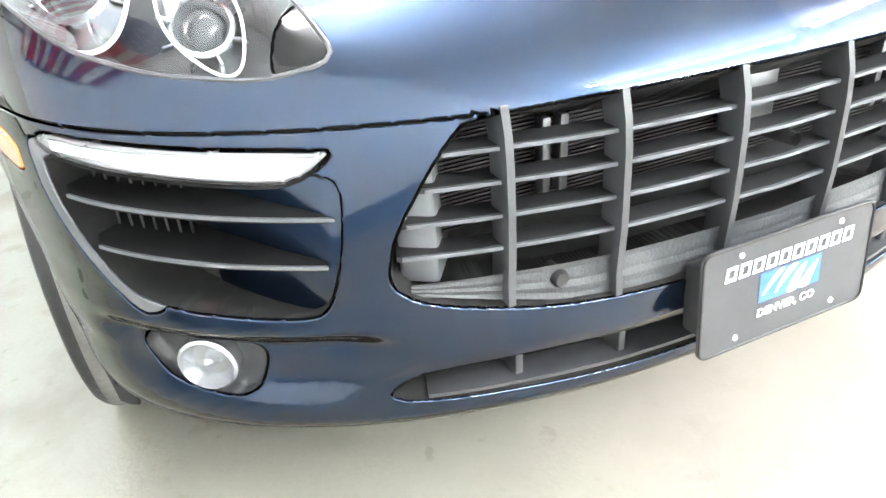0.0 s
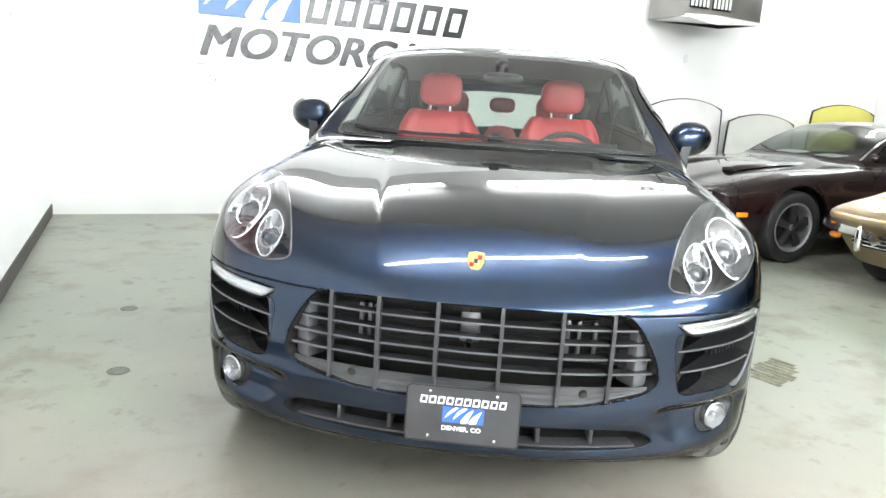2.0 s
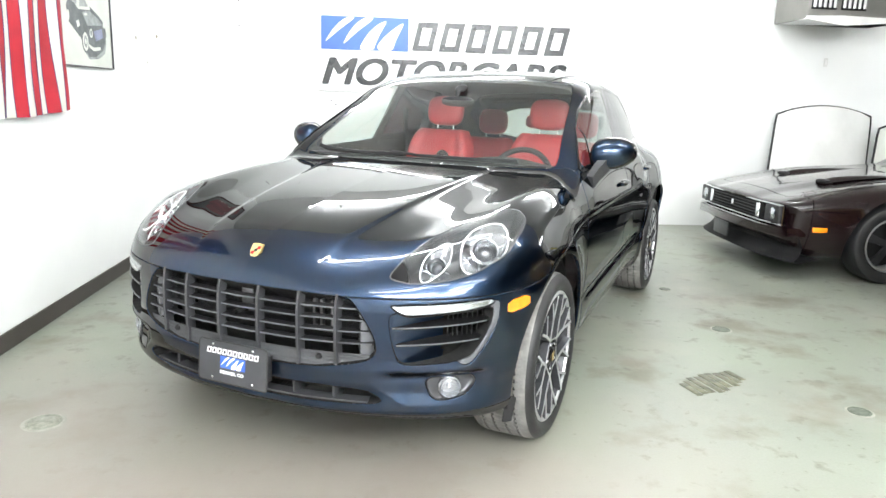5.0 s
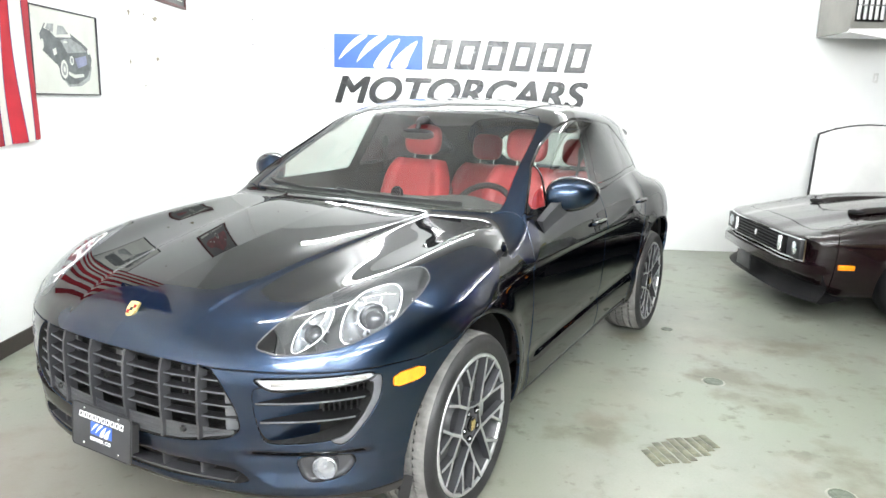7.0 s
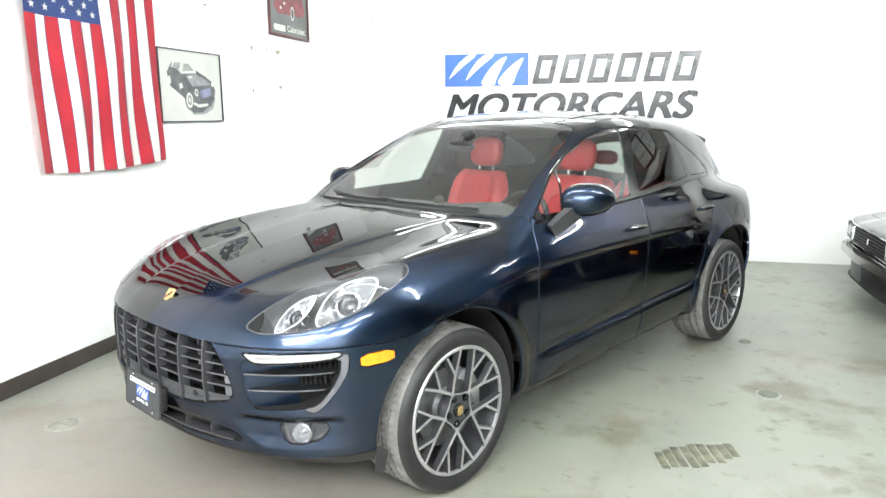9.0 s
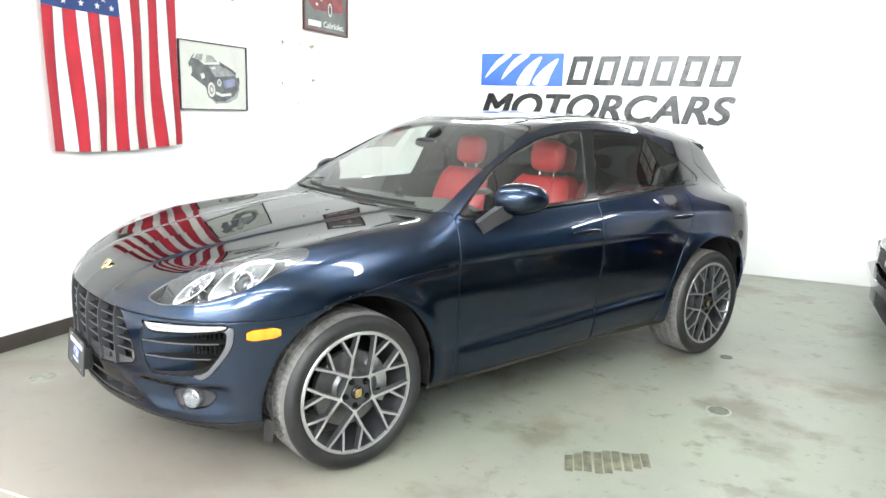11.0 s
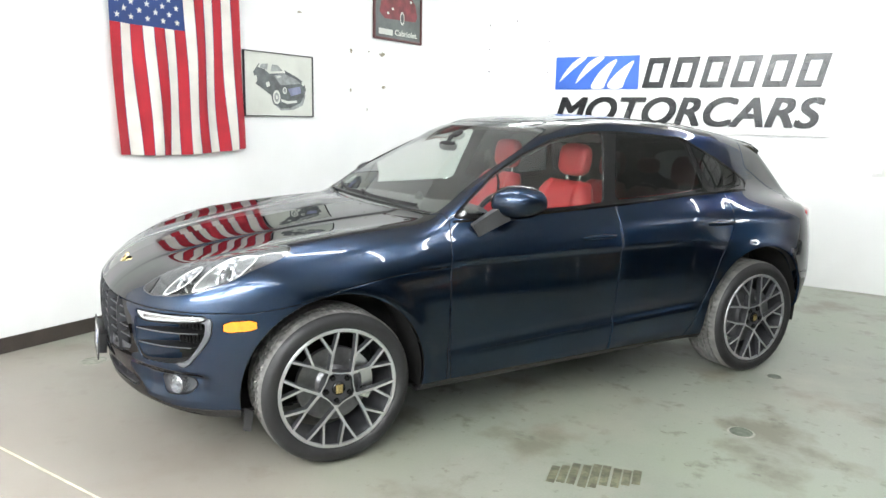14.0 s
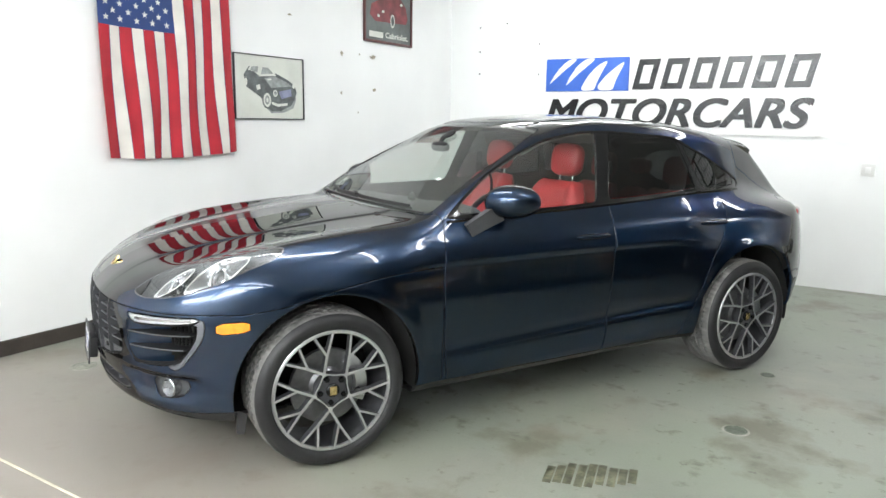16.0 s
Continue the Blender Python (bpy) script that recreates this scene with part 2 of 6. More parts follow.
# ---------------------------------------------------------------- the room
CORNER = Vector((-4.094, 3.471, 0))
BACK = Matrix.Translation(CORNER) @ Matrix.Rotation(radians(28.66), 4, "Z")            # x along the back wall, -y into the room
LEFT = Matrix.Translation(CORNER) @ Matrix.Rotation(radians(-61.86), 4, "Z")          # x along the left wall towards the camera, +y into the room
CEILING = 3.3


def setting(name, bm, mat, m, label=""):
    ob = part(name, bm, mat, None, "", smooth=False)
    ob.matrix_world = m
    tagged(ob, label, kind="structure")
    return ob


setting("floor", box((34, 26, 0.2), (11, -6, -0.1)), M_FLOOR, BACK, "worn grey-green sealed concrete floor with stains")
setting("wall_north", box((24.4, 0.2, CEILING), (12.0, 0.1, CEILING / 2)), M_WALL, BACK, "white painted back wall")
setting("wall_west", box((14.0, 0.2, CEILING), (7.0, -0.1, CEILING / 2)), M_WALL, LEFT, "white painted block side wall with patched holes")
setting("wall_south", box((25, 0.2, CEILING), (11.7, -11.0, CEILING / 2)), M_WALL, BACK, "white painted wall")
# unseen end wall, darkened so that the doors mirror a dim, distant room
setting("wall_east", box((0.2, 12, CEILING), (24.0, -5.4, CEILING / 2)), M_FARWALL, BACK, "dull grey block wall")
setting("ceiling", box((26, 15, 0.1), (11.5, -6.6, CEILING + 0.05)), M_CEIL, BACK, "pale painted ceiling")
setting("baseboard", box((13.6, 0.012, 0.105), (6.85, 0.007, 0.0535), 0.003), M_BASE, LEFT, "dark brown rubber baseboard")


def strip_light(at, along):
    """A fluorescent strip light, also used as added fill: steel channel, two end caps and a lit wraparound lens."""
    m = BACK @ Matrix.Translation(at) @ Matrix.Rotation(radians(along), 4, "Z")
    lamp = empty("ceiling_light", "white steel fluorescent strip light with a lit lens", "ceiling light", "strip lights on the ceiling", m)
    part("channel", box((2.44, 0.045, 0.034), (0, 0, 0.096), 0.006), M_WHITEMETAL, lamp)
    for s in (-0.8, 0.8):
        part("stem", box((0.03, 0.03, 0.12), (s, 0, 0.155), 0.004), M_WHITEMETAL, lamp)
    for s in (-1, 1):
        part("end_cap", box((0.03, 0.105, 0.095), (s * 1.225, 0, 0.045), 0.006), M_WHITEMETAL, lamp)
    lens = bmesh.new()
    rows = []
    for k in range(17):
        a = radians(-66 + 312 * k / 16)
        y, z = 0.046 * math.cos(a), 0.042 - 0.042 * math.sin(a)
        rows.append([lens.verts.new((x, y, z)) for x in (-1.21, 1.21)])
    for a, b in zip(rows, rows[1:]):
        lens.faces.new((a[0], a[1], b[1], b[0]))
    part("lens", lens, M_TUBE, lamp, "lit white lens")
    return lamp


# rows from -9.3 on are unseen fill lamps, added to brighten the nose
for row, starts in ((-1.15, (0.9, 3.9, 8.7)), (-5.1, (0.9, 3.95)), (-8.3, (1.0, 3.95)), (-9.3, (0.9, 3.9)), (-9.8, (0.9, 3.9)), (-10.2, (0.9, 3.4)), (-10.6, (0.9, 3.9))):
    for u in starts:
        strip_light((u + 1.22, row, CEILING - 0.21), 0)
# ---------------------------------------------------------------- smooth curves and body surface
def curve(*knots):
    """A smooth curve through (position, value) knots, level past its ends."""
    p, v = np.array(knots[0::2], float), np.array(knots[1::2], float)
    h, d = np.diff(p), np.diff(v) / np.diff(p)
    m = np.zeros(len(p))
    good = d[:-1] * d[1:] > 0
    w1, w2 = 2 * h[1:] + h[:-1], h[1:] + 2 * h[:-1]
    with np.errstate(divide="ignore", invalid="ignore"):
        m[1:-1] = np.where(good, (w1 + w2) / (w1 / d[:-1] + w2 / d[1:]), 0)
    m[0], m[-1] = d[0], d[-1]

    def at(q):
        q = np.asarray(q, float)
        c = np.clip(q, p[0], p[-1])
        i = np.clip(np.searchsorted(p, c) - 1, 0, len(h) - 1)
        s = (c - p[i]) / h[i]
        out = (1 + 2 * s) * (1 - s) ** 2 * v[i] + s * (1 - s) ** 2 * h[i] * m[i] + s * s * (3 - 2 * s) * v[i + 1] + s * s * (s - 1) * h[i] * m[i + 1]
        return out + (q - c) * np.where(q > c, m[-1], np.where(q < c, m[0], 0))
    return at


def smax(a, b, k):
    h = np.clip(0.5 + 0.5 * (a - b) / k, 0, 1)
    return b + (a - b) * h + k * h * (1 - h)


def smin(a, b, k):
    return -smax(-a, -b, k)


def step01(a, b, q):
    s = np.clip((q - a) / (b - a), 0, 1)
    return s * s * (3 - 2 * s)


# half widths, heights and lengths of the sport utility car; y runs from the front axle to the rear, z from the floor
plan_w = curve(-0.95, 0.80, -0.7, 0.885, -0.45, 0.93, -0.15, 0.958, 0.15, 0.958, 0.55, 0.935, 1.2, 0.925, 1.9, 0.926, 2.5, 0.944, 2.95, 0.958, 3.3, 0.928, 3.7, 0.86)
side_door = curve(0.18, -0.09, 0.25, -0.045, 0.32, -0.020, 0.41, -0.010, 0.435, -0.014, 0.46, -0.023, 0.51, -0.013, 0.565, -0.006, 0.70, 0.0, 0.85, -0.005, 0.98, -0.022, 1.08, -0.05, 1.2, -0.10, 1.5, -0.25)
side_wing = curve(0.18, -0.07, 0.28, -0.035, 0.40, -0.015, 0.55, -0.004, 0.70, 0.0, 0.82, -0.006, 0.95, -0.035, 1.08, -0.08, 1.2, -0.15, 1.5, -0.35)
nose_y = curve(0.20, -0.76, 0.29, -0.850, 0.345, -0.886, 0.41, -0.892, 0.48, -0.901, 0.60, -0.912, 0.70, -0.91, 0.755, -0.90, 0.80, -0.872, 0.86, -0.80, 0.95, -0.66)
nose_bow = curve(0.0, 0.0, 0.2, 0.011, 0.4, 0.048, 0.55, 0.098, 0.68, 0.165, 0.78, 0.245, 0.86, 0.35, 0.92, 0.5, 1.0, 0.8)
hood_z = curve(-0.95, 0.755, -0.88, 0.812, -0.79, 0.872, -0.65, 0.925, -0.4, 0.985, 0.0, 1.05, 0.3, 1.088, 0.55, 1.11, 1.0, 1.13, 2.4, 1.17, 3.2, 1.12, 3.7, 1.0)
hood_in = curve(0.0, 0.0, 0.2, -0.003, 0.374, -0.0095, 0.408, -0.0165, 0.46, -0.0195, 0.62, -0.0235, 0.8, -0.025)
hood_out = curve(0.5, 0.010, 0.70, -0.002, 0.80, -0.014, 0.86, -0.038, 0.95, -0.095, 1.1, -0.245)
crease_in = curve(-0.95, 0.285, -0.73, 0.30, -0.5, 0.335, -0.13, 0.385, 0.45, 0.455, 0.7, 0.47)
crease_out = curve(-0.95, 0.47, -0.72, 0.495, -0.41, 0.565, -0.2, 0.60, 0.0, 0.64, 0.31, 0.715, 0.7, 0.76)
floor_z = curve(-0.95, 0.305, -0.5, 0.275, 0.5, 0.255, 2.3, 0.265, 3.2, 0.36, 3.7, 0.42)
tail_y = curve(0.3, 3.62, 0.45, 3.69, 0.6, 3.735, 0.8, 3.72, 1.0, 3.67, 1.15, 3.60, 1.4, 3.45)
tail_bow = curve(0.0, 0.0, 0.3, -0.02, 0.6, -0.10, 0.8, -0.25, 0.92, -0.45, 1.0, -0.7)
roof_z = curve(0.2, 0.93, 0.5, 1.105, 0.8, 1.29, 1.05, 1.435, 1.28, 1.552, 1.5, 1.602, 1.8, 1.622, 2.2, 1.608, 2.6, 1.57, 3.0, 1.505, 3.18, 1.465, 3.27, 1.39, 3.45, 1.22, 3.6, 1.05, 3.75, 0.8)
roof_x = curve(0.0, 0.0, 0.3, -0.007, 0.5, -0.022, 0.62, -0.042, 0.75, -0.085, 1.0, -0.22)
cabin_w = curve(0.3, 0.83, 0.7, 0.858, 1.3, 0.868, 2.0, 0.858, 2.6, 0.808, 3.0, 0.732, 3.4, 0.63, 3.7, 0.56)
cabin_in = curve(1.0, 0.036, 1.12, -0.004, 1.25, -0.055, 1.4, -0.115, 1.52, -0.164, 1.65, -0.218)


def suv_surface(x, y, z):
    """Below zero inside the body, above it outside."""
    x = np.abs(x)
    door = step01(0.42, 0.75, y) * step01(2.55, 2.2, y)
    wide = plan_w(y) + door * side_door(z - 0.055 * (y - 0.75) / 1.45) + (1 - door) * side_wing(z)
    for axle, much in ((0.0, 0.012), (2.807, 0.014)):
        r = np.hypot(y - axle, z - 0.362)
        wide = wide + much * np.exp(-((r - 0.46) / 0.05) ** 2) * step01(0.2, 0.4, z)
    wide = wide + 0.012 * np.exp(-((y - 3.0) / 0.5) ** 2 - ((z - 0.95) / 0.25) ** 2)
    side = x - wide
    low = np.clip(0.440 - 0.76 * (x - 0.51), 0.362, 0.46)
    scoop = step01(0.50, 0.60, x) * step01(0.88, 0.82, x) * np.clip((z - low) / (0.470 - low), 0, 1.1) * step01(0.505, 0.459, z)
    beam = 0.009 * step01(0.405, 0.455, z) * step01(0.545, 0.485, z)
    front = (nose_y(z) + nose_bow(x) * (1 - 0.25 * step01(0.75, 1.0, z)) + 0.040 * scoop - beam - y)
    # a raised middle between two creases, a trough, and wings that rise outside it
    c1, c2 = crease_in(y), crease_out(y)
    u = np.where(x < c1, 0.40 * x / c1, 0.40 + 0.25 * (x - c1) / (c2 - c1))
    wing = smin(-0.0242 + 0.075 * (x - c2), hood_out(x), 0.03)
    across = smax(hood_in(u), wing, 0.005)
    top = z - (hood_z(y) + across * (0.35 + 0.65 * step01(-0.95, -0.45, y)) + 0.010 * np.exp(-((x - 0.79) / 0.17) ** 2) * np.exp(-((y + 0.16) / 0.40) ** 2))
    base = floor_z(y) - z
    rear = y - tail_y(z) - tail_bow(x)
    body = smax(smax(top, side, 0.17), smax(front, rear, 0.02), 0.06)
    body = smax(body, base, 0.05)
    yy = y - 0.13 * x * x * step01(1.9, 1.0, y) + 0.22 * x * x * step01(2.3, 3.2, y)
    lid = z - (roof_z(yy) + roof_x(x) * step01(0.7, 1.5, y))
    cabin = smax(lid, x - (cabin_w(y) + cabin_in(z)), 0.06)
    cabin = smax(cabin, 0.9 - z, 0.02)
    return smin(body, cabin, 0.035 + 0.06 * step01(2.3, 2.9, y))


def onto(surface, start, way, far=2.2):
    """Where rays from start along way leave the surface."""
    lo, hi = np.zeros(len(way)), np.full(len(way), far)
    for _ in range(34):
        mid = (lo + hi) / 2
        q = start + way * mid[:, None]
        inside = surface(q[:, 0], q[:, 1], q[:, 2]) < 0
        lo, hi = np.where(inside, mid, lo), np.where(inside, hi, mid)
    return start + way * lo[:, None]


def slopes(surface, p, e=0.004):
    g = np.stack([surface(*(p + e * a).T) - surface(*(p - e * a).T) for a in np.eye(3)], 1)
    return g / (np.linalg.norm(g, axis=1, keepdims=True) + 1e-9)
# ---------------------------------------------------------------- sport utility car: panels from one surface
def outline(pts, rounds=3):
    """A closed outline with softened corners."""
    p = np.array(pts, float)
    for _ in range(rounds):
        q = np.roll(p, -1, 0)
        p = np.stack([0.8 * p + 0.2 * q, 0.2 * p + 0.8 * q], 1).reshape(-1, 2)
    return p


def tight(pts, r=0.022):
    """Keeps the corners of an outline close: two points near each."""
    p = np.array(pts, float)
    out = []
    for a, b, c in zip(np.roll(p, 1, 0), p, np.roll(p, -1, 0)):
        out += [b + (q - b) * min(0.3, r / np.linalg.norm(q - b)) for q in (a, c)]
    return out


def inside_of(poly):
    """Signed distance to an outline in two coordinates, below zero inside."""
    a, b = poly, np.roll(poly, -1, 0)

    def at(u, v):
        p = np.stack([u, v], 1)
        best, odd = np.full(len(p), 1e9), np.zeros(len(p), bool)
        for s, e in zip(a, b):
            d = e - s
            h = np.clip(((p - s) @ d) / (d @ d + 1e-12), 0, 1)
            best = np.minimum(best, np.hypot(*(p - s - h[:, None] * d).T))
            cross = (s[1] > p[:, 1]) != (e[1] > p[:, 1])
            with np.errstate(divide="ignore", invalid="ignore"):
                odd ^= cross & (p[:, 0] < (e[0] - s[0]) * (p[:, 1] - s[1]) / (e[1] - s[1] + 1e-15) + s[0])
        return np.where(odd, -best, best)
    return at


FAR = 9.0
lamp_line = outline([(0.535, -0.765), (0.552, -0.70), (0.60, -0.555), (0.665, -0.39), (0.735, -0.245), (0.80, -0.165), (0.848, -0.20), (0.868, -0.31), (0.862, -0.45), (0.80, -0.585), (0.72, -0.675), (0.62, -0.742)], 2)
lamp_out = inside_of(lamp_line)
grille_out = inside_of(outline([(-0.42, 0.764), (0.42, 0.764), (0.465, 0.722), (0.518, 0.63), (0.53, 0.565), (0.49, 0.53), (0.30, 0.497), (-0.30, 0.497), (-0.49, 0.53), (-0.53, 0.565), (-0.518, 0.63), (-0.465, 0.722)], 2))
lower_out = inside_of(outline([(-0.47, 0.432), (0.47, 0.432), (0.545, 0.385), (0.50, 0.362), (-0.50, 0.362), (-0.545, 0.385)], 2))
drl_out = inside_of(outline(tight([(0.560, 0.738), (0.858, 0.749), (0.861, 0.722), (0.80, 0.711), (0.64, 0.698), (0.604, 0.702)], 0.012), 1))
duct_out = inside_of(outline([(0.578, 0.712), (0.858, 0.733), (0.858, 0.665), (0.838, 0.60), (0.80, 0.532), (0.615, 0.522), (0.592, 0.54), (0.574, 0.62), (0.566, 0.69)], 2))
duct_rim = inside_of(outline(tight([(0.76, 0.72), (0.873, 0.745), (0.871, 0.66), (0.850, 0.592), (0.812, 0.523), (0.785, 0.512), (0.75, 0.56)], 0.015), 1))
fog_out = inside_of(outline([(0.665, 0.462), (0.72, 0.468), (0.802, 0.468), (0.815, 0.44), (0.79, 0.392), (0.715, 0.378), (0.68, 0.40)], 2))
marker_out = inside_of(outline([(-0.494, 0.722), (-0.360, 0.727), (-0.360, 0.680), (-0.494, 0.672)], 1))
dlo_line = outline(tight([(0.62, 1.100), (0.76, 1.203), (0.903, 1.294), (1.10, 1.392), (1.305, 1.476), (1.57, 1.518), (1.8, 1.518), (2.29, 1.486), (2.42, 1.43), (2.6, 1.352), (2.855, 1.222), (2.835, 1.165), (2.4, 1.163), (1.65, 1.128), (1.0, 1.105)]), 1)
dlo_out = inside_of(dlo_line)
win1_out = inside_of(outline(tight([(0.69, 1.1515), (0.76, 1.203), (0.903, 1.294), (1.10, 1.392), (1.305, 1.476), (1.57, 1.518), (1.665, 1.518), (1.57, 1.140), (0.70, 1.118)]), 1))
win2_out = inside_of(outline(tight([(1.765, 1.518), (1.8, 1.518), (2.29, 1.486), (2.31, 1.478), (2.405, 1.186), (1.655, 1.152)]), 1))
win3_out = inside_of(outline(tight([(2.35, 1.460), (2.42, 1.43), (2.6, 1.352), (2.80, 1.250), (2.80, 1.190), (2.462, 1.190)]), 1))
shield_out = inside_of(outline(tight([(-0.750, 1.104), (0.750, 1.104), (0.695, 1.285), (0.646, 1.455), (0.616, 1.532), (0.3, 1.562), (-0.3, 1.562), (-0.616, 1.532), (-0.646, 1.455), (-0.695, 1.285)], 0.03), 1))
backlight_out = inside_of(outline([(-0.60, 1.08), (0.60, 1.08), (0.50, 1.38), (-0.50, 1.38)], 2))
door1_out = inside_of(outline(tight([(0.63, 1.116), (0.604, 1.094), (0.598, 1.07), (0.572, 0.80), (0.585, 0.45), (0.60, 0.26), (1.62, 0.26), (1.632, 0.56), (1.658, 0.95), (1.648, 1.10), (1.645, 1.145), (1.60, 1.15), (1.0, 1.13), (0.68, 1.12)]), 1))
door2_out = inside_of(outline(tight([(1.626, 0.26), (2.20, 0.26), (2.33, 0.52), (2.44, 0.78), (2.56, 0.95), (2.60, 1.08), (2.60, 1.13), (2.57, 1.18), (2.40, 1.19), (1.69, 1.15), (1.652, 1.145), (1.653, 1.10), (1.664, 0.95), (1.638, 0.56)]), 1))
hood_low = curve(-0.95, 0.7585, -0.50, 0.7585, -0.40, 0.755, -0.30, 0.765, 0.10, 0.842, 0.30, 0.865, 0.57, 0.878)


def cowl_line(x, z):
    """How far the hood reaches back: to the windscreen in the middle, to the door at the sides."""
    k = step01(0.70, 0.80, np.abs(x))
    return (1 - k) * (0.50 + 0.12 * x * x) + k * (0.572 + 0.0965 * (np.clip(z, 0.8, 1.08) - 0.80))


def side_zone(f, xmin=0.55):
    return lambda x, y, z: np.where(np.abs(x) > xmin, f(y, z), FAR)


def front_zone(f, ymax=-0.4, mirror=True):
    return lambda x, y, z: np.where(y < ymax, f(np.abs(x) if mirror else x, z), FAR)


def arch_zone(axle, r):
    return lambda x, y, z: np.where(np.abs(x) > 0.5, np.hypot(y - axle, z - 0.372) - r, FAR)


ZONES = {
    "arch_front": arch_zone(0.0, 0.435),
    "arch_rear": arch_zone(2.807, 0.455),
    "grille": front_zone(grille_out, mirror=False),
    "lower": front_zone(lower_out, mirror=False),
    "drl": front_zone(drl_out),
    "duct": front_zone(duct_out),
    "rim": front_zone(duct_rim),
    "fog": front_zone(fog_out),
    "lamp": lambda x, y, z: np.where(z > 0.77, lamp_out(np.abs(x), y), FAR),
    "tip": lambda x, y, z: np.where(z > 0.77, np.maximum(lamp_out(np.abs(x), y), np.hypot(np.abs(x) - 0.548, (y + 0.765) * 0.8) - 0.058), FAR),
    "marker": side_zone(marker_out),
    "win1": side_zone(win1_out),
    "win2": side_zone(win2_out),
    "win3": side_zone(win3_out),
    "dlo": side_zone(dlo_out),
    "shield": lambda x, y, z: np.where((y > 0.4) & (y < 1.6), shield_out(x, z), FAR),
    "backlight": lambda x, y, z: np.where(y > 3.0, backlight_out(x, z), FAR),
    "door1": side_zone(door1_out),
    "door2": side_zone(door2_out),
    "hoodline": lambda x, y, z: np.where((y < 0.62) & (z < 0.95), hood_low(y) - z, FAR * np.sign(0.9 - z)),
    "cowl": lambda x, y, z: np.where((z > 0.30) & (y < 0.9), y - cowl_line(x, z), FAR),
    "sill": lambda x, y, z: z - np.where(y < -0.3, 0.325, 0.30),
}


def snap_to(p, quads, zone, surface):
    """Draws the corners along the border of a zone onto that border."""
    c = p[quads].mean(1)
    ins = zone(*c.T) < 0
    count_in = np.bincount(quads[ins].ravel(), minlength=len(p))
    count = np.bincount(quads.ravel(), minlength=len(p))
    rim = np.flatnonzero((count_in > 0) & (count_in < count))
    if not len(rim):
        return p
    q = p[rim]
    n = slopes(surface, q)
    for _ in range(4):
        d = zone(*q.T)
        e = 0.002
        g = np.stack([(zone(*(q + e * a).T) - zone(*(q - e * a).T)) / (2 * e) for a in np.eye(3)], 1)
        g -= (g * n).sum(1, keepdims=True) * n
        gg = (g * g).sum(1)
        ok = (np.abs(d) < 0.04) & (gg > 0.05)
        move = -(d / np.maximum(gg, 0.05))[:, None] * g
        size = np.linalg.norm(move, axis=1, keepdims=True)
        move *= np.minimum(1, 0.012 / np.maximum(size, 1e-9))
        q = q + move * ok[:, None]
        q = q - surface(*q.T)[:, None] * n * 0.9
    out = p.copy()
    out[rim] = q
    return out


def make_shell(surface, cols, front, mid, rear, y0, y1, z0):
    """Rings of corners from the nose to the tail, closed round the body."""
    phi = -math.pi / 2 + 2 * math.pi * np.arange(cols) / cols
    ring = np.stack([np.cos(phi), 0 * phi, np.sin(phi)], 1)
    starts, ways = [], []
    for k in range(front):
        psi = radians(89.2) * (1 - k / front)
        starts.append(np.tile([0, y0, z0], (cols, 1)))
        ways.append(ring * math.cos(psi) + np.array([0, -math.sin(psi), 0]))
    for y in np.linspace(y0, y1, mid):
        starts.append(np.tile([0, y, z0], (cols, 1)))
        ways.append(ring)
    for k in range(1, rear + 1):
        psi = radians(89.2) * k / rear
        starts.append(np.tile([0, y1, z0], (cols, 1)))
        ways.append(ring * math.cos(psi) + np.array([0, math.sin(psi), 0]))
    p = onto(surface, np.concatenate(starts), np.concatenate(ways))
    rows = front + mid + rear
    i, j = np.meshgrid(np.arange(rows - 1), np.arange(cols), indexing="ij")
    a, b = i * cols + j, i * cols + (j + 1) % cols
    quads = np.stack([a, a + cols, b + cols, b], -1).reshape(-1, 4)
    return p, quads


